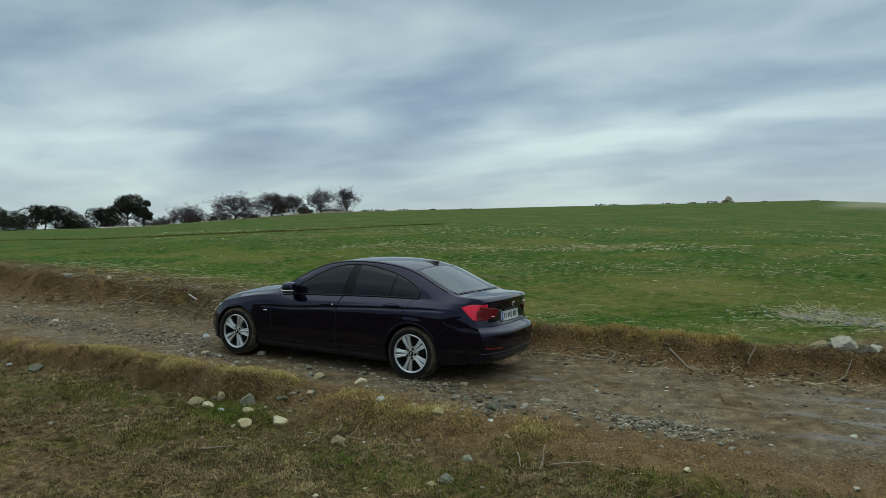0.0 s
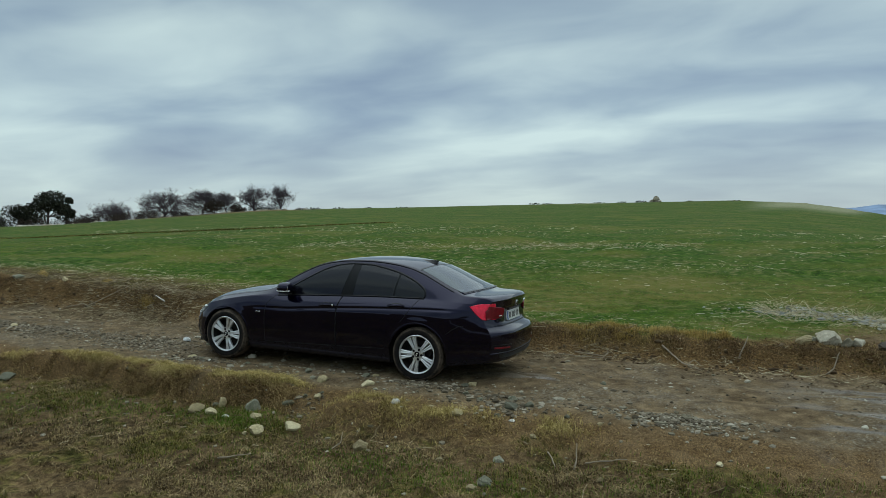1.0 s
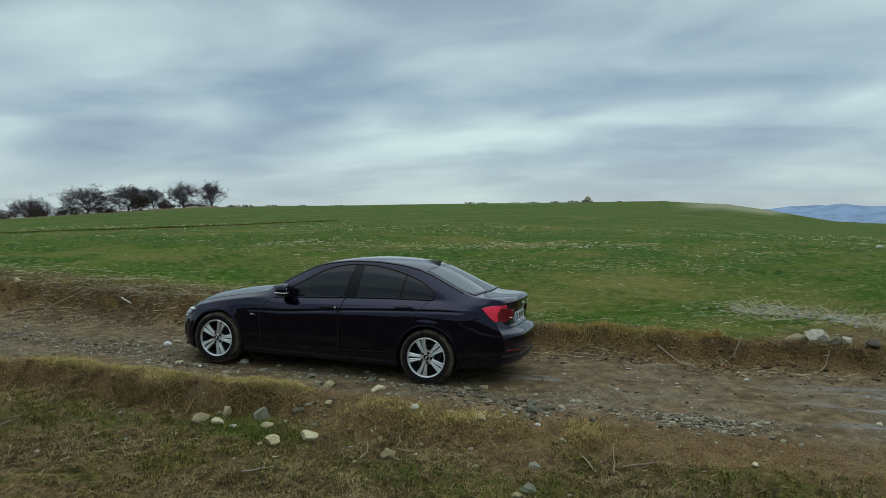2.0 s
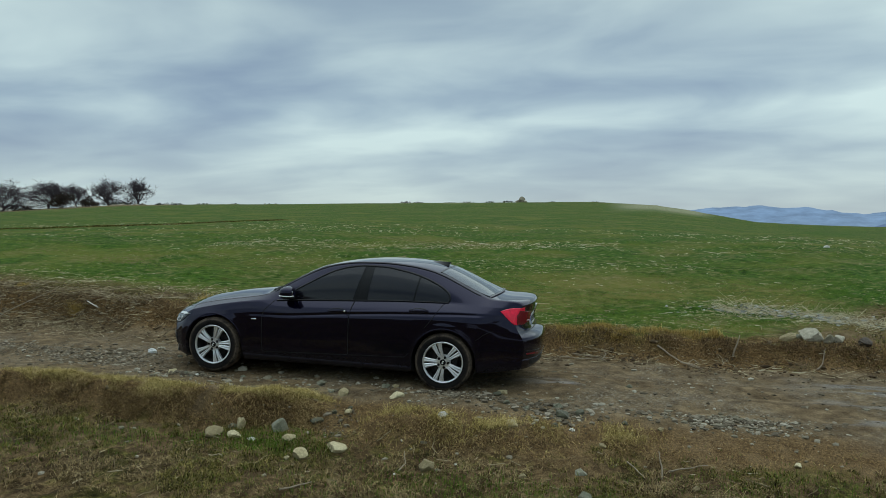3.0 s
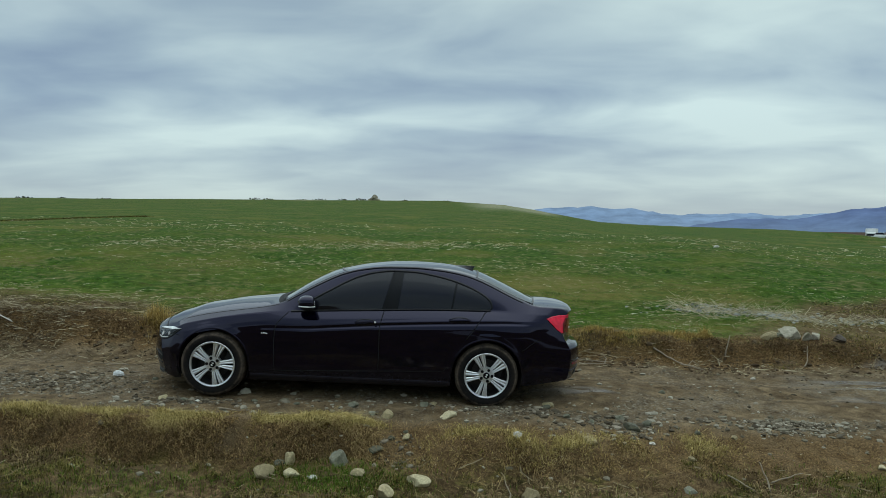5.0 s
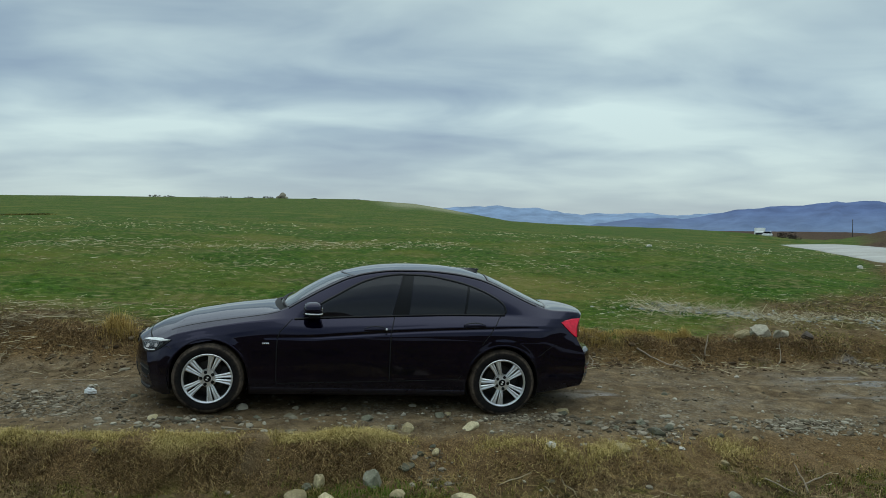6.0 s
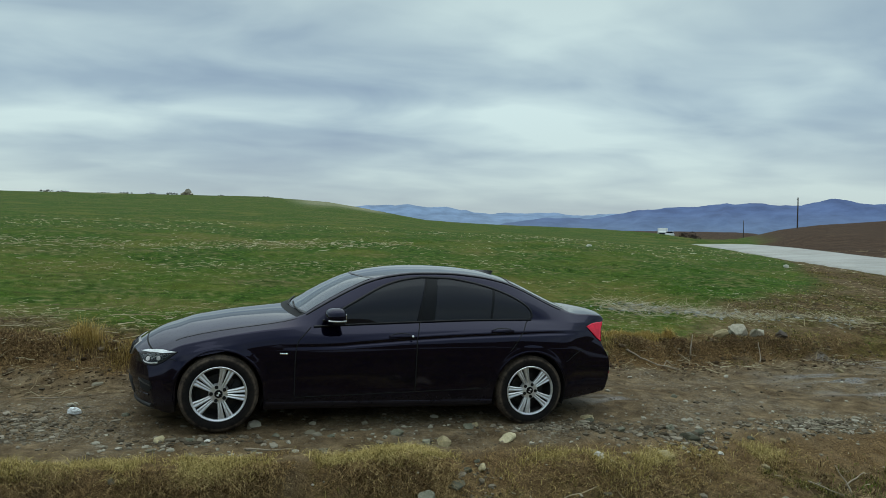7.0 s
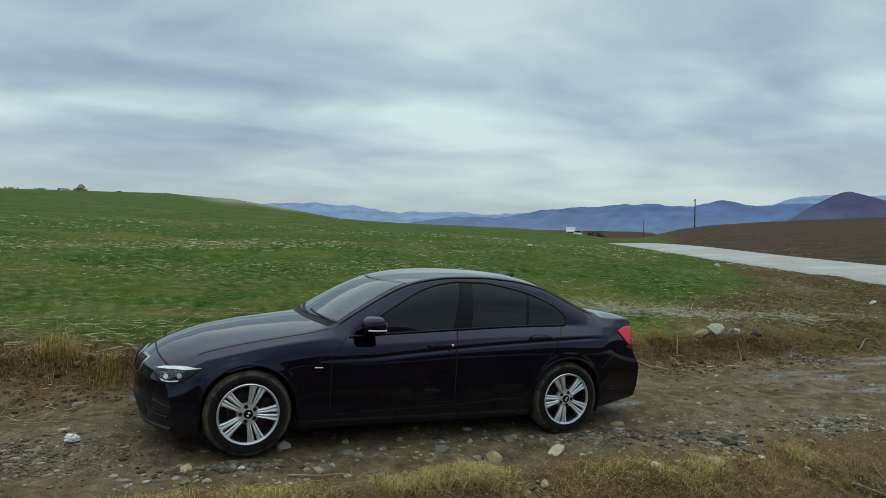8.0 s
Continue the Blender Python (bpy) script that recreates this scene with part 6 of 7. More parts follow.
# ---------------------------------------------------------------- gravel, grass, crop and straw
def bulk(name, verts, faces_n, mat, label, category, smooth=False):
    """One object of many alike pieces; verts: pieces x corners x 3, faces_n: corner lists of one piece."""
    count, corners = verts.shape[:2]
    f = np.array(faces_n)
    idx = (np.arange(count) * corners)[:, None, None] + f[None]
    me = bpy.data.meshes.new(name)
    me.vertices.add(count * corners)
    me.vertices.foreach_set("co", verts.astype(np.float32).ravel())
    me.loops.add(idx.size)
    me.loops.foreach_set("vertex_index", idx.ravel())
    me.polygons.add(idx.shape[0] * idx.shape[1])
    me.polygons.foreach_set("loop_start", np.arange(0, idx.size, f.shape[1]))
    me.polygons.foreach_set("use_smooth", np.full(idx.shape[0] * idx.shape[1], smooth))
    me.update(calc_edges=True)
    me.materials.append(mat)
    return tagged(new(name, me), label, category, kind="stuff")


def blades(x, y, tall, wide, rng, lean=0.5, droop=0.3, down=None, least=0.0):
    """Bent grass blades of five corners at places on the ground."""
    n = len(x)
    z = ground_z(x, y) - 0.006
    a = rng.uniform(0, 2 * np.pi, n)
    side = np.stack([np.cos(a), np.sin(a), np.zeros(n)], 1)
    b = a + np.pi / 2 + rng.normal(0, 0.5, n)
    tilt = least + np.abs(rng.normal(0, lean, n))[:, None]
    way = np.stack([np.cos(b), np.sin(b), np.zeros(n)], 1) * tilt
    if down is not None:
        way = way + np.array(down)[None] * rng.uniform(0.3, 1.2, n)[:, None]
    p = np.stack([x, y, z], 1)
    h = tall[:, None]
    w = wide[:, None] * 0.5
    up = np.array([0, 0, 1.0])[None]
    mid = p + (up * 0.62 + way * 0.35) * h
    tip = p + (up * (1.0 - droop * np.minimum(1, np.linalg.norm(way, axis=1))[:, None]) + way * 0.95) * h
    return np.stack([p - side * w, p + side * w, mid + side * w * 0.8, mid - side * w * 0.8, tip], 1)


BLADE_FACES = [(0, 1, 2), (0, 2, 3), (3, 2, 4)]
PEBBLE = scatter_material("track_gravel", ((0.2, (0.050, 0.039, 0.025)), (0.45, (0.105, 0.086, 0.060)), (0.65, (0.180, 0.152, 0.110)), (0.85, (0.34, 0.295, 0.225))), seed_scale=1.2)
DRY = scatter_material("dry_grass", ((0.2, (0.167, 0.107, 0.0292)), (0.45, (0.345, 0.232, 0.0667)), (0.65, (0.53, 0.376, 0.12)), (0.85, (0.718, 0.536, 0.23))), seed_scale=2.5)
RUSSET = scatter_material("russet_dead_grass", ((0.2, (0.056, 0.0320, 0.0145)), (0.42, (0.155, 0.094, 0.0390)), (0.62, (0.31, 0.205, 0.086)), (0.85, (0.56, 0.41, 0.190))), seed_scale=2.0)
BROWN = scatter_material("brown_bank_grass", ((0.2, (0.040, 0.0220, 0.0110)), (0.45, (0.110, 0.066, 0.031)), (0.65, (0.235, 0.152, 0.072)), (0.85, (0.53, 0.40, 0.205))), seed_scale=2.2)
OLIVE = scatter_material("short_verge_grass", ((0.24, (0.017, 0.0180, 0.0042)), (0.40, (0.058, 0.056, 0.0120)), (0.58, (0.150, 0.130, 0.030)), (0.85, (0.37, 0.29, 0.105))), seed_scale=2.6)
DEAD = scatter_material("brown_verge_litter", ((0.24, (0.027, 0.0157, 0.0068)), (0.40, (0.088, 0.057, 0.0240)), (0.58, (0.215, 0.150, 0.070)), (0.85, (0.45, 0.35, 0.18))), seed_scale=2.8)
LIP = scatter_material("yellow_green_grass", ((0.2, (0.115, 0.085, 0.025)), (0.45, (0.285, 0.215, 0.068)), (0.65, (0.47, 0.365, 0.135)), (0.88, (0.72, 0.58, 0.27))), seed_scale=2.5)
GREEN = scatter_material("young_crop", ((0.2, (0.050, 0.100, 0.0090)), (0.45, (0.078, 0.140, 0.0145)), (0.7, (0.125, 0.180, 0.026)), (0.9, (0.28, 0.235, 0.085))), seed_scale=0.5)
STRAW = scatter_material("pale_straw", ((0.2, (0.17, 0.132, 0.072)), (0.5, (0.38, 0.32, 0.195)), (0.75, (0.56, 0.505, 0.355)), (0.9, (0.72, 0.68, 0.55))), seed_scale=2.0)
STALK = scatter_material("dead_stalks", ((0.2, (0.10, 0.074, 0.038)), (0.42, (0.205, 0.160, 0.088)), (0.65, (0.36, 0.295, 0.175)), (0.85, (0.54, 0.47, 0.31))), seed_scale=3.0)
TANGLE = scatter_material("brown_twig_tangle", ((0.2, (0.060, 0.040, 0.020)), (0.42, (0.135, 0.098, 0.054)), (0.65, (0.27, 0.215, 0.130)), (0.85, (0.50, 0.43, 0.30))), seed_scale=3.0)
PALE_PEBBLE = scatter_material("pale_pebbles", ((0.2, (0.115, 0.098, 0.064)), (0.5, (0.225, 0.200, 0.148)), (0.8, (0.40, 0.372, 0.295))), seed_scale=2.0)
CHIP = scatter_material("grey_chips", ((0.2, (0.105, 0.110, 0.100)), (0.5, (0.235, 0.242, 0.222)), (0.8, (0.43, 0.435, 0.405))), seed_scale=2.0)
CLOD = scatter_material("soil_clods", ((0.2, (0.045, 0.029, 0.017)), (0.5, (0.095, 0.066, 0.039)), (0.8, (0.18, 0.135, 0.085))), seed_scale=2.0)


def lumps(name, x, y, size, mat, label, category, rng, flat=(0.35, 0.7)):
    """Small angular lumps half sunk in the ground."""
    n = len(x)
    bm = bmesh.new()
    bmesh.ops.create_icosphere(bm, subdivisions=1, radius=1.0)
    bm.verts.ensure_lookup_table()
    base = np.array([v.co[:] for v in bm.verts])
    faces = [[v.index for v in f.verts] for f in bm.faces]
    bm.free()
    form = base[None] * (1 + rng.uniform(-0.32, 0.25, (n, len(base), 1)))
    scale = np.stack([size * rng.uniform(0.8, 1.4, n), size * rng.uniform(0.6, 1.0, n), size * rng.uniform(*flat, n)], 1)
    form = form * scale[:, None]
    a = rng.uniform(0, 2 * np.pi, n)
    c, s = np.cos(a)[:, None], np.sin(a)[:, None]
    form = np.stack([form[..., 0] * c - form[..., 1] * s, form[..., 0] * s + form[..., 1] * c, form[..., 2]], -1)
    form += np.stack([x, y, ground_z(x, y) + scale[:, 2] * 0.14], 1)[:, None]
    return bulk(name, form, faces, mat, label, category)


def make_gravel():
    rng = np.random.default_rng(5)
    n = 60000
    x = rng.uniform(-10, 9.5, n)
    y = rng.normal(-0.1, 1.0, n)
    dens = np.clip(0.7 * (cloudy(x, y, 0.9, 71) - 0.56), 0.015, 1)
    patch_at = ((4.25, -1.18, 0.62, 0.17), (2.55, -1.25, 0.40, 0.22), (-5.6, -0.4, 1.6, 0.34), (-3.2, -0.45, 0.9, 0.38), (-1.6, -1.0, 0.5, 0.16), (1.6, -1.0, 0.6, 0.18), (0.58, -1.95, 0.16, 0.20), (2.75, -1.45, 0.22, 0.16))
    for cx, cy, sx, sy in patch_at:
        dens = np.maximum(dens, 1.2 * np.exp(-((x - cx) / sx) ** 2 - ((y - cy) / sy) ** 2) * (0.4 + 1.1 * cloudy(x, y, 0.3, 73)))
    dens = np.maximum(dens, 0.05)
    verge = (y < -1.5) & (rng.uniform(0, 1, n) > 0.12)
    keep = (rng.uniform(0, 1, n) < dens) & (y < 1.6) & (y > -3.8) & ~(verge & (dens < 0.4))
    x, y = x[keep], y[keep]
    size = 0.004 + 0.007 * rng.gamma(1.1, 0.9, len(x))
    for cx, cy, sx, sy in patch_at:
        m = int((5200 if cx > 4 else 2600) * sx * sy)
        coarse = 0.7 if cx < -2 else 1.0
        px, py = cx + 0.62 * sx * rng.normal(0, 1, m), cy + 0.62 * sy * rng.normal(0, 1, m)
        x, y = np.concatenate([x, px]), np.concatenate([y, py])
        size = np.concatenate([size, 0.005 + 0.010 * coarse * rng.gamma(1.0, 1.0, m)])
    lumps("gravel", x, y, np.minimum(size, 0.042), PEBBLE, "loose grey and pale gravel on the track", "gravel", rng)
    # paler pebbles pushed out to the near edge of the track
    m = 620
    x, y = rng.uniform(-2.4, 5.4, m), -1.12 + rng.normal(0, 0.30, m)
    keep = (rng.uniform(0, 1, m) < np.clip(3 * (cloudy(x, y, 0.7, 79) - 0.35), 0.1, 1)) & (y < -0.6) & (y > -1.9)
    x, y = np.concatenate([x[keep], rng.uniform(-9, 8, 220), rng.uniform(-5, 6, 120)]), np.concatenate([y[keep], rng.uniform(-0.9, 1.3, 220), rng.uniform(-3.6, -1.6, 120)])
    lumps("pale_pebbles", x, y, 0.008 + 0.009 * rng.gamma(1.5, 0.9, len(x)), PALE_PEBBLE, "pale pebbles along the edge of the track", "gravel", rng)
    # crumbled soil at the foot and on the face of the bank
    n = 6500
    x = rng.uniform(-11, 9.5, n)
    y = bank_edge(x) - 0.20 + rng.normal(0, 0.20, n)
    keep = (rng.uniform(0, 1, n) < np.clip(3 * (cloudy(x, y, 0.45, 77) - 0.36), 0.06, 1)) & (y > 1.0) & (y < 2.1)
    x, y = x[keep], y[keep]
    lumps("soil_clods", x, y, np.minimum(0.004 + 0.008 * rng.gamma(1.4, 0.9, len(x)), 0.045), CLOD, "crumbled dark brown soil along the bank", "soil", rng, (0.5, 0.9))


make_gravel()
RUBBLE = scatter_material("pale_rubble", ((0.2, (0.16, 0.14, 0.10)), (0.5, (0.34, 0.31, 0.25)), (0.8, (0.58, 0.55, 0.48))))
make_rubble()


def make_grass():
    rng = np.random.default_rng(8)
    # short grass of the lower verge, green in drifts, dead and brown between them
    n = 520000
    x, y = rng.uniform(-6.5, 7.5, n), rng.uniform(-5.0, -1.40, n)
    green = cloudy(x, y, 0.95, 65) + 0.55 * (cloudy(x, y, 0.24, 66) - 0.5)
    bare = cloudy(x, y, 0.55, 81) + 0.9 * (cloudy(x, y, 0.13, 83) - 0.5)
    low = np.where(x < 0.4, ease(0.0, -0.25, y - lip_edge(x)), ease(-1.75, -2.5, y))
    keep = rng.uniform(0, 1, n) < np.clip(4.5 * (bare - 0.47), 0.015, 1) * low
    x, y, green = x[keep], y[keep], green[keep] + rng.normal(0, 0.05, int(keep.sum()))
    tall = (0.008 + 0.014 * rng.gamma(2.0, 0.6, len(x))) * (0.5 + 1.2 * cloudy(x, y, 0.30, 85))
    # small clumps among it
    cx, cy = rng.uniform(-6, 7, 2600), rng.uniform(-4.6, -1.9, 2600)
    keep = (np.where(cx < 0.4, cy < lip_edge(cx) - 0.15, cy < -1.95)) & (rng.uniform(0, 1, 2600) < np.clip(3 * (cloudy(cx, cy, 0.8, 84) - 0.35), 0.1, 1))
    i = np.repeat(np.flatnonzero(keep), 34)
    kx, ky = cx[i] + rng.normal(0, 0.026, len(i)), cy[i] + rng.normal(0, 0.026, len(i))
    kt = rng.uniform(0.015, 0.050, len(i)) * (0.5 + cloudy(cx[i] * 7, cy[i] * 7, 1.0, 86))
    x, y, tall = np.concatenate([x, kx]), np.concatenate([y, ky]), np.concatenate([tall, kt])
    green = np.concatenate([green, (cloudy(cx, cy, 0.95, 65) + rng.normal(0, 0.08, len(cx)))[i]])
    for name, pick, mat, label, flat in (("verge_grass", green > 0.54, OLIVE, "short olive-green grass in drifts on the near verge", 1.3), ("verge_litter", green <= 0.54, DEAD, "brown dead grass matted on the near verge", 2.2)):
        bulk(name, blades(x[pick], y[pick], tall[pick], np.full(int(pick.sum()), 0.0050), rng, flat), BLADE_FACES, mat, label, "grass")
    # golden grass on top of the lip and of the hummocks
    n = 60000
    x = rng.uniform(-6.5, 0.5, n)
    y = lip_edge(x) + 0.30 * rng.beta(1.3, 2.2, n) * (1 + 0.6 * cloudy(x, x * 0, 0.8, 86)) - 0.02
    d = cloudy(x, y, 0.22, 87)
    keep = rng.uniform(0, 1, n) < np.clip(7 * (d - 0.46), 0.02, 1) * np.clip(4 * (cloudy(x, y, 0.9, 93) - 0.30), 0.1, 1) * ease(0.5, 0.1, x) * (0.25 + 0.75 * ease(-3.4, -2.0, x))
    x, y = x[keep], y[keep]
    hx, hy = [], []
    for cx, cy, rx, ry, _ in HUMMOCKS[:4]:
        m = int(34000 * rx * ry)
        hx.append(cx + rng.normal(0, 0.62 * rx, m))
        hy.append(cy + 0.03 + rng.normal(0, 0.55 * ry, m))
    hx, hy = np.concatenate(hx), np.concatenate(hy)
    keep = rng.uniform(0, 1, len(hx)) < np.clip(4 * (cloudy(hx, hy, 0.2, 88) - 0.38), 0.05, 1)
    x, y = np.concatenate([x, hx[keep]]), np.concatenate([y, hy[keep]])
    tall = rng.uniform(0.03, 0.085, len(x)) * (0.6 + 0.8 * cloudy(x, y, 0.25, 89))
    bulk("golden_grass", blades(x, y, tall, np.full(len(x), 0.0036), rng, 1.7, 0.5, (0, -0.20, -0.1)), BLADE_FACES, LIP, "yellow-green dry grass on the lip beside the track", "grass")
    # dead grass hanging down from the lip
    n = 70000
    x = rng.uniform(-6.5, 0.55, n)
    y = lip_edge(x) + 0.07 - 0.30 * rng.beta(1.2, 1.6, n)
    keep = rng.uniform(0, 1, n) < np.clip(6 * (cloudy(x, y, 0.16, 90) - 0.42), 0.03, 1) * ease(0.55, 0.2, x) * (0.4 + 0.6 * ease(-4.0, -2.4, x))
    x, y = x[keep], y[keep]
    hx, hy = [], []
    for cx, cy, rx, ry, _ in HUMMOCKS[:4]:
        m = int(40000 * rx * ry)
        hx.append(cx + rng.normal(0, 0.75 * rx, m))
        hy.append(cy - 0.6 * ry + rng.normal(0, 0.5 * ry, m))
    for cx, cy, sx, sy, m in ((2.5, -1.85, 0.5, 0.18, 2200), (3.1, -1.80, 0.45, 0.18, 1900), (4.9, -1.75, 0.9, 0.14, 900), (0.2, -1.55, 0.9, 0.12, 1500), (0.9, -2.7, 0.7, 0.3, 1500), (2.3, -3.0, 0.8, 0.3, 1500)):
        hx.append(cx + rng.normal(0, sx, m))
        hy.append(cy + rng.normal(0, sy, m))
    hx, hy = np.concatenate(hx), np.concatenate(hy)
    keep = (rng.uniform(0, 1, len(hx)) < np.clip(6 * (cloudy(hx, hy, 0.18, 92) - 0.44), 0.03, 1)) & (hy < -1.4)
    x, y = np.concatenate([x, hx[keep]]), np.concatenate([y, hy[keep]])
    tall = rng.uniform(0.025, 0.078, len(x)) * np.where(x > 0.8, 0.8, 1.0)
    bulk("dead_grass", blades(x, y, tall, np.full(len(x), 0.0034), rng, 2.2, 0.6, (0, -0.35, -0.40)), BLADE_FACES, RUSSET, "russet dead grass hanging from the lip and in clumps", "grass")
    # dry grass along the top of the field bank, hanging over it
    n = 110000
    x = rng.uniform(-13, 9.5, n)
    yb = bank_edge(x)
    y = yb + 0.12 + rng.normal(0, 0.17, n)
    d = cloudy(x, y, 0.4, 91) + 0.25 * ease(-0.1, 0.15, y - yb)
    keep = (rng.uniform(0, 1, n) < np.clip(4.5 * (d - 0.57), 0.02, 1)) & (y > 1.25) & (x < 7.4 + rng.normal(0, 0.8, n))
    x, y = x[keep], y[keep]
    tall = (0.015 + 0.024 * rng.gamma(1.6, 0.7, len(x))) * np.where(x < -1, 0.8, 1.0)
    bulk("bank_grass", blades(x, y, tall, np.full(len(x), 0.0050), rng, 1.5, 0.6, (0, -0.75, -0.55)), BLADE_FACES, BROWN, "matted dry brown grass hanging over the bank", "grass")
    # upright tufts on the bank
    spots = [(-2.88, 1.66, 0.33, 0.12), (-2.45, 1.56, 0.15, 0.13), (-5.4, 1.80, 0.16, 0.10), (-6.6, 2.0, 0.14, 0.08), (3.4, 1.98, 0.14, 0.08), (4.7, 2.02, 0.20, 0.07), (1.9, 1.85, 0.15, 0.06), (2.7, 1.95, 0.11, 0.20), (3.2, 2.10, 0.12, 0.22), (3.9, 2.08, 0.11, 0.20), (4.4, 2.05, 0.13, 0.18), (-8.5, 2.1, 0.2, 0.06)]
    tufts = []
    for sx, sy, hh, spread in spots:
        m = int(5200 * spread)
        x, y = sx + rng.normal(0, spread, m), sy + rng.normal(0, 0.5 * spread, m)
        far = np.hypot(x - sx, 2 * (y - sy)) / spread
        tufts.append(blades(x, y, hh * rng.uniform(0.4, 1.15, m) * np.clip(1.2 - 0.35 * far, 0.25, 1.1), np.full(m, 0.0034), rng, 0.75, 0.55))
    bulk("tall_dry_grass", np.concatenate(tufts), BLADE_FACES, DRY, "upright straw-coloured tufts of dry grass on the bank", "grass")
    # the young crop of the field: sparse, thinning out with distance where single blades are lost
    n = 640000
    u = rng.uniform(0, 1, n)
    y = 2.0 + 62 * u ** 2.3
    x = rng.uniform(-1, 1, n)
    x = 1.0 + np.where(x < 0, x * (10 + 1.9 * y), x * (10 + 1.0 * y))
    z = zones(x, y)["crop"]
    d = cloudy(x, y, 1.6, 95) + 0.5 * (cloudy(x, y, 0.3, 97) - 0.5)
    keep = rng.uniform(0, 1, n) < np.clip(2.4 * (d - 0.30), 0.05, 1) * np.clip(z, 0.08, 1) * ease(26, 9, y)
    x, y = x[keep], y[keep]
    tall = rng.uniform(0.012, 0.032, len(x))
    bulk("young_crop", blades(x, y, tall, 0.006 + 0.0008 * np.clip(y, 0, 40), rng, 1.2, 0.6, None, 1.1), BLADE_FACES, GREEN, "sparse bright green young cereal crop", "crop")


make_grass()


def pile_line(x):
    """The line of cleared straw and stones along the corner of the field."""
    return np.interp(x, (4.5, 6.0, 6.5, 7.05, 7.5, 8.5, 9.5), (4.70, 4.70, 4.45, 4.00, 3.50, 3.22, 3.00))


def make_straw():
    rng = np.random.default_rng(12)
    x, y, size = [], [], []

    def band(n, x0, x1, mid, spread, s):
        a = rng.uniform(x0, x1, n)
        x.append(a)
        y.append(mid(a) + rng.normal(0, 1, n) * spread)
        size.append(np.full(n, s))

    band(950, 5.2, 7.3, pile_line, 0.36, 3.0)
    band(650, 7.0, 9.4, pile_line, 0.28, 2.9)
    band(300, 4.4, 6.0, pile_line, 0.4, 1.2)
    band(500, 8, 16, lambda a: 5.0 + 0.3 * (a - 8), 0.8, 1.0)
    band(1300, -8, 4, lambda a: 13.6 + 0.3 * a, 0.7, 1.7)
    band(700, -5, 6, lambda a: 8.8 + 0.15 * a, 0.6, 1.1)
    band(500, 4.0, 12, lambda a: 3.6 + 0 * a, 0.6, 0.8)
    band(1500, -12, 0, lambda a: 3.0 - 0.03 * a, 0.75, 1.7)
    band(500, 0, 5, lambda a: 2.7 + 0 * a, 0.5, 0.9)
    band(300, 2.2, 7.5, lambda a: bank_edge(a) - 0.30, 0.14, 1.0)
    band(300, -9, 7.5, lambda a: bank_edge(a) - 0.05, 0.12, 1.1)
    band(260, -9, 2, lambda a: 1.25 + 0 * a, 0.16, 0.7)
    band(260, -5, 6, lambda a: -2.4 + 0 * a, 0.8, 0.45)
    n = 12000
    yy = 3 + 24 * rng.uniform(0, 1, n) ** 1.2
    xx = 1 + rng.uniform(-1, 1, n) * (9 + 1.0 * yy)
    d = cloudy(xx * 0.4, yy, 2.2, 101)
    k = rng.uniform(0, 1, n) < np.clip(3 * (d - 0.42), 0.03, 1)
    x.append(xx[k]); y.append(yy[k]); size.append(0.85 + 0.035 * yy[k])
    x, y, size = map(np.concatenate, (x, y, size))
    n = len(x)
    long = 0.016 * size * rng.gamma(1.9, 1.0, n) * np.where(rng.uniform(0, 1, n) > 0.95, 2.2, 1.0)
    long = np.minimum(long, 0.22)
    w = 0.0019 * (1 + 0.13 * np.clip(y - 4, 0, 30)) * rng.uniform(0.6, 1.7, n)
    a = rng.uniform(0, 2 * np.pi, n)
    way = np.stack([np.cos(a), np.sin(a), np.where(size > 2.5, rng.normal(0.10, 0.32, n), rng.normal(0.02, 0.12, n))], 1)
    side = np.stack([-np.sin(a), np.cos(a), np.zeros(n)], 1)
    up = np.array([0, 0, 1.0])
    p = np.stack([x, y, ground_z(x, y) + 0.012 + np.where(size > 2.5, 0.5 * long * np.abs(way[:, 2]), 0)], 1)
    L, W = (way * long[:, None]), w[:, None]
    v = np.stack([p - L - side * W, p - L + side * W, p - L + up * W * 1.4, p + L - side * W, p + L + side * W, p + L + up * W * 1.4], 1)
    bulk("straw", v, [(0, 3, 5, 2), (2, 5, 4, 1), (1, 4, 3, 0)], STRAW, "pale broken straw and stalks scattered over the field", "straw")


make_straw()


def make_chips():
    """Grey stone chips heaped in with the straw."""
    rng = np.random.default_rng(63)
    x = np.concatenate([rng.normal(6.3, 0.60, 480), rng.uniform(6.5, 9.2, 200)])
    y = pile_line(x) + rng.normal(0, 0.24, len(x))
    lumps("stone_chips", x, y, 0.008 + 0.012 * rng.gamma(1.6, 0.8, len(x)), CHIP, "grey-blue stone chips among the straw", "rubble", rng, (0.4, 0.8))
    x, y = rng.normal(4.4, 0.36, 420), rng.normal(-1.17, 0.14, 420)
    lumps("broken_gravel", x, y, 0.005 + 0.007 * rng.gamma(1.2, 0.8, len(x)), PALE_PEBBLE, "pale grey broken gravel in a patch on the track", "gravel", rng, (0.4, 0.8))


make_chips()


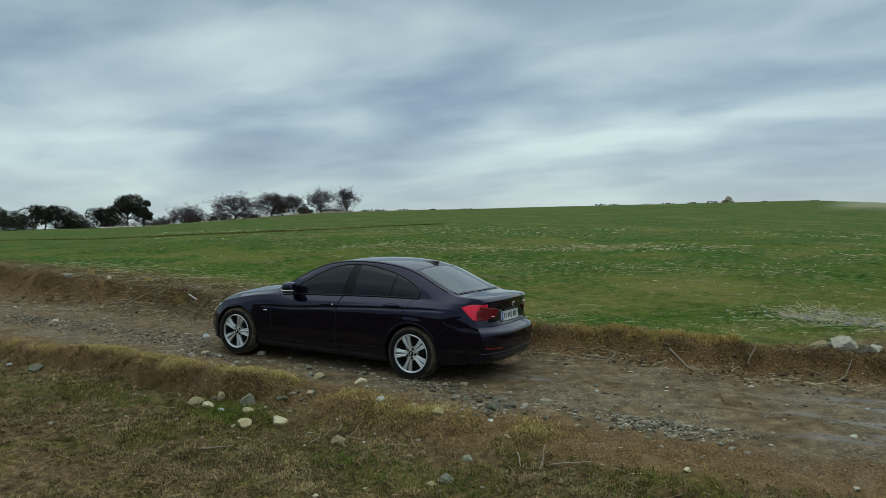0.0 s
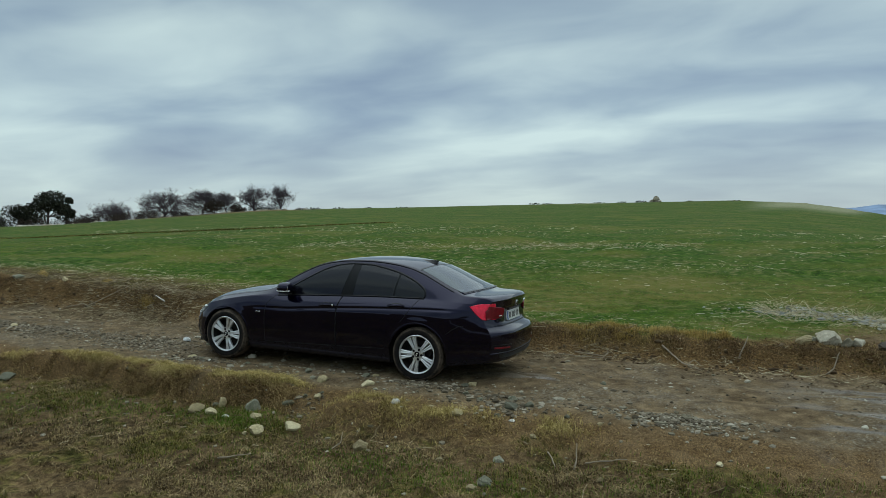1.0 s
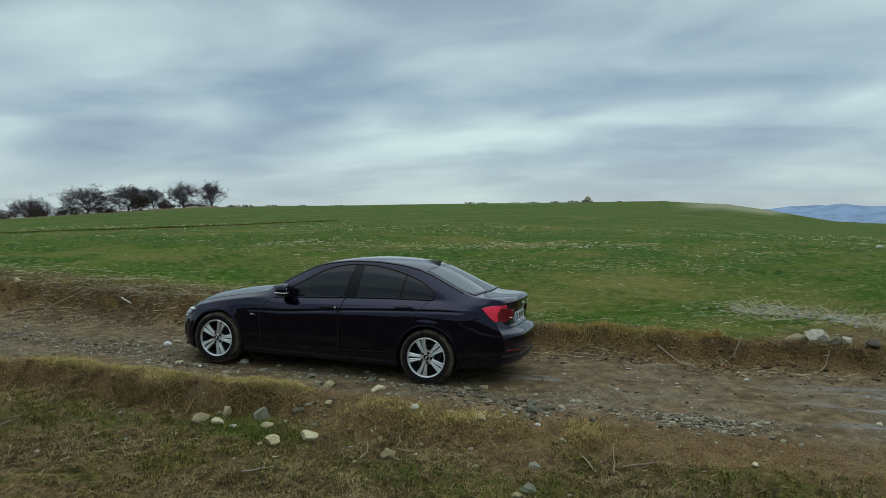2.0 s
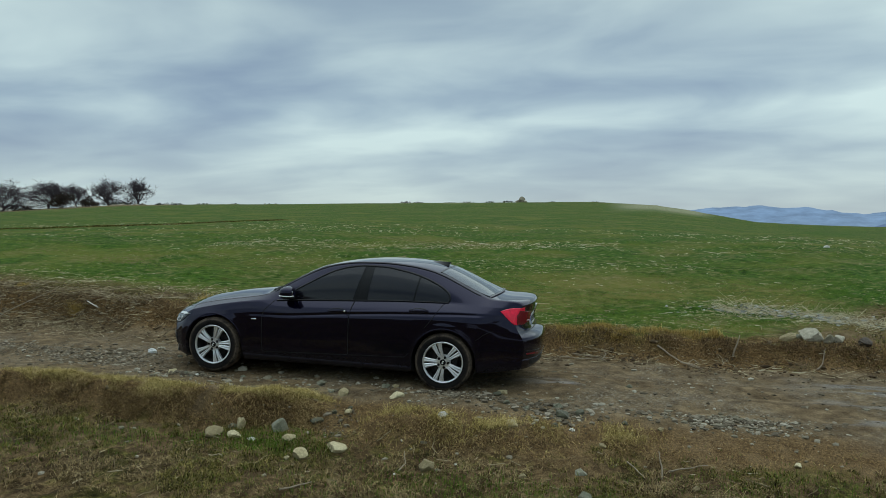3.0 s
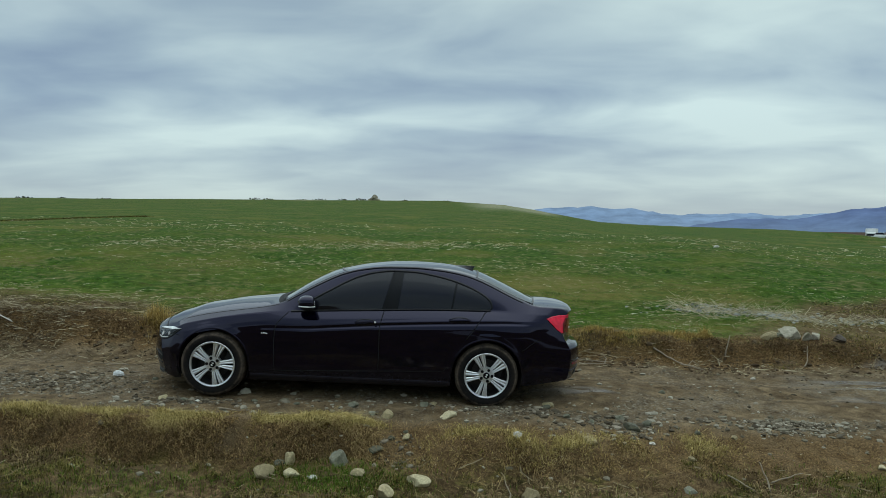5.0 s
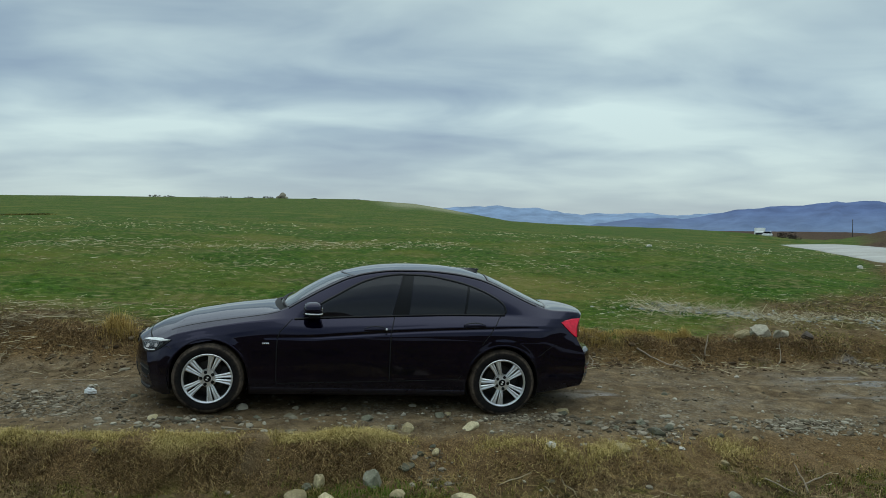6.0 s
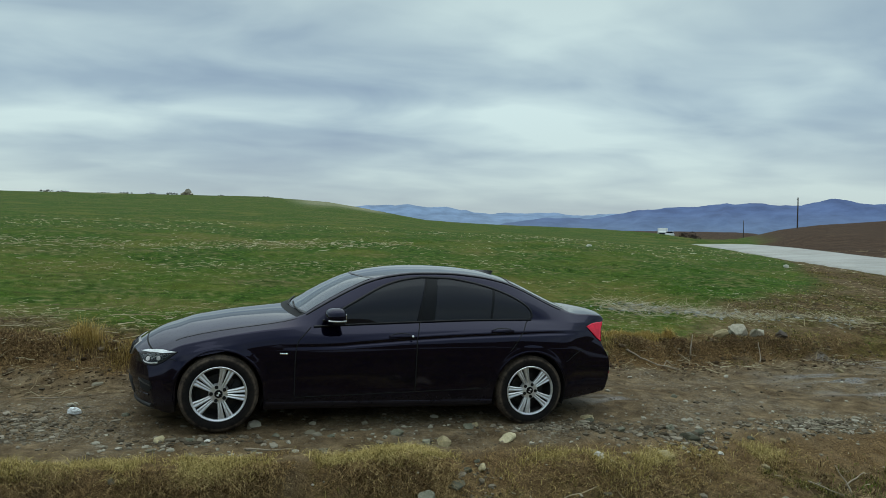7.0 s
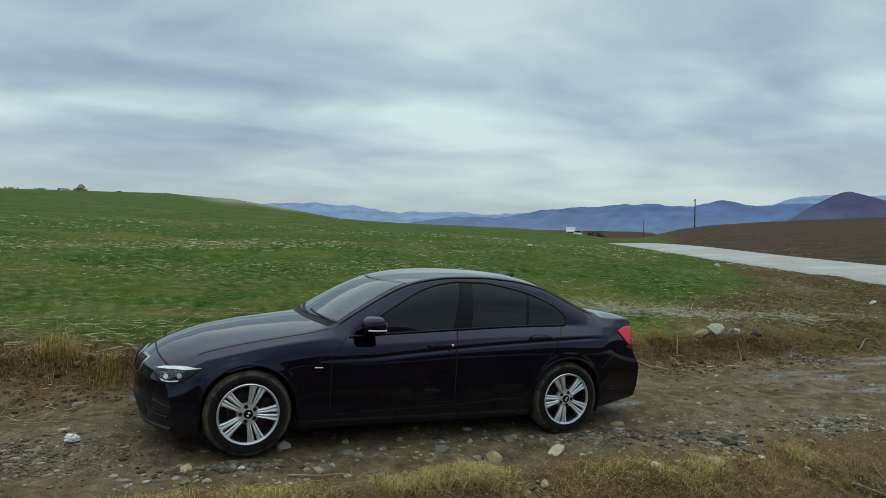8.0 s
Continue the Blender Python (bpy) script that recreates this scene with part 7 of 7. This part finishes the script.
def crooked(name, x, y, long, w, rise, mat, label, category, rng):
    """Bent three-sided stalks lying on the ground; long: half their length."""
    n = len(x)
    a = rng.uniform(0, 2 * np.pi, n)
    bend = rng.uniform(-1, 1, n)[:, None]
    p = np.stack([x, y, ground_z(x, y) + w + 0.004 + 0.45 * long * np.abs(rise)], 1)
    rings = []
    for t, bow in ((-1, 0.0), (-0.2, 0.22), (0.45, -0.06), (1, 0.10)):
        c = p + (np.stack([np.cos(a) * t, np.sin(a) * t, rise * t * 0.45], 1) + bend * bow * np.stack([-np.sin(a), np.cos(a), 0.3 + 0 * a], 1)) * long[:, None]
        side = np.stack([-np.sin(a), np.cos(a), np.zeros(n)], 1) * w[:, None] * (1 - 0.3 * t)
        up = np.array([0, 0, 1.0])[None] * w[:, None] * 1.6
        rings += [c - side, c + side, c + up]
    f = [(3 * k + i, 3 * k + (i + 1) % 3, 3 * k + 3 + (i + 1) % 3, 3 * k + 3 + i) for k in range(3) for i in range(3)]
    bulk(name, np.stack(rings, 1), f, mat, label, category)


def make_twigs():
    """Crooked bits of dead stalk and twig, thickest along the bank."""
    rng = np.random.default_rng(19)
    n = 15000
    x = np.where(rng.uniform(0, 1, n) < 0.8, rng.uniform(-9, 0.5, n), rng.uniform(0, 8, n))
    y = np.where(x < 0, 1.75, bank_edge(x) - 0.15) + rng.normal(0, 1, n) * np.where(x < 0, 0.48, 0.17)
    keep = rng.uniform(0, 1, n) < np.clip(4 * (cloudy(x, y, 0.6, 111) - 0.40), 0.05, 1)
    x, y = x[keep], y[keep]
    vx, vy = rng.uniform(-5, 6.5, 260), rng.uniform(-3.8, -2.0, 260)
    x, y = np.concatenate([x, vx]), np.concatenate([y, vy])
    n = len(x)
    crooked("twigs", x, y, np.minimum(0.014 + 0.030 * rng.gamma(1.5, 1.0, n), 0.18), rng.uniform(0.0016, 0.0044, n), rng.normal(0.10, 0.42, n), TANGLE, "dead stalks and twigs tangled on the bank", "twigs", rng)
    # thick broken stalks left on the edge of the field
    sx = np.concatenate([rng.uniform(-9, 0.6, 330), rng.uniform(5.0, 9.0, 60), rng.uniform(0.6, 5.5, 40)])
    sy = np.concatenate([1.3 + 3.6 * rng.beta(1.3, 2.0, 330), pile_line(sx[330:390]) + rng.normal(0, 0.25, 60), rng.uniform(1.9, 4.5, 40)])
    m = len(sx)
    crooked("broken_stalks", sx, sy, np.minimum(0.03 + 0.042 * rng.gamma(1.6, 0.9, m), 0.24), rng.uniform(0.003, 0.0062, m), rng.normal(0.03, 0.16, m), STALK, "thick pale broken stalks left along the field's edge", "stalks", rng)


make_twigs()


def make_fresh_grass():
    """Bright green patches among the stones of the verge."""
    rng = np.random.default_rng(31)
    x, y = [], []
    for cx, cy, sx, sy, m in ((0.05, -2.42, 0.32, 0.14, 2600), (1.9, -2.9, 0.5, 0.2, 1500), (2.9, -3.0, 0.6, 0.2, 1300), (4.4, -2.5, 0.6, 0.25, 1500), (-2.6, -2.9, 0.8, 0.3, 1500), (0.9, -3.2, 0.6, 0.3, 1000), (5.8, -2.4, 0.7, 0.25, 1200), (-1.4, -2.5, 0.5, 0.12, 900)):
        x.append(cx + rng.normal(0, sx, m))
        y.append(cy + rng.normal(0, sy, m))
    x, y = np.concatenate(x), np.concatenate(y)
    bulk("fresh_grass", blades(x, y, rng.uniform(0.02, 0.06, len(x)), np.full(len(x), 0.0045), rng, 0.8), BLADE_FACES, GREEN, "fresh green grass patches on the verge", "grass")


make_fresh_grass()


def make_fold_line():
    """Dark olive blades winding over the field, in place of a fold's shade."""
    rng = np.random.default_rng(44)
    along = rng.uniform(0, 1, 12000)
    keys = np.array([(-60, 24), (-40, 21), (-32, 19.5), (-26, 18.5), (-21, 19), (-18, 21.5), (-16, 26), (-15, 31)], float)
    t = np.linspace(0, 1, len(keys))
    x = np.interp(along, t, keys[:, 0]) + rng.normal(0, 0.22, len(along))
    y = np.interp(along, t, keys[:, 1]) + rng.normal(0, 0.22, len(along))
    bulk("rank_grass", blades(x, y, rng.uniform(0.03, 0.09, len(x)), np.full(len(x), 0.03), rng, 1.4), BLADE_FACES, OLIVE, "dark blades standing in for a shaded fold in the field", "grass")


make_fold_line()


def make_edge_grass():
    """Thin olive grass on the bare ground round the field's corner and behind the bank."""
    rng = np.random.default_rng(52)
    n = 120000
    x = np.concatenate([rng.uniform(5.5, 22, n), rng.uniform(-11, 1.5, n // 2)])
    y = np.concatenate([1.6 + 9 * rng.uniform(0, 1, n) ** 1.3, rng.uniform(1.8, 3.6, n // 2)])
    d = cloudy(x, y, 0.9, 121) + 0.6 * (cloudy(x, y, 0.22, 123) - 0.5)
    keep = rng.uniform(0, 1, len(x)) < np.clip(3.5 * (d - 0.45), 0.04, 1) * (1 - zones(x, y)["crop"])
    x, y = x[keep], y[keep]
    bulk("edge_grass", blades(x, y, rng.uniform(0.015, 0.05, len(x)), 0.005 + 0.0007 * np.clip(y + 0.5 * x, 0, 16), rng, 1.0, 0.5, None, 0.8), BLADE_FACES, OLIVE, "thin olive grass on bare ground at the field's edge", "grass")


make_edge_grass()
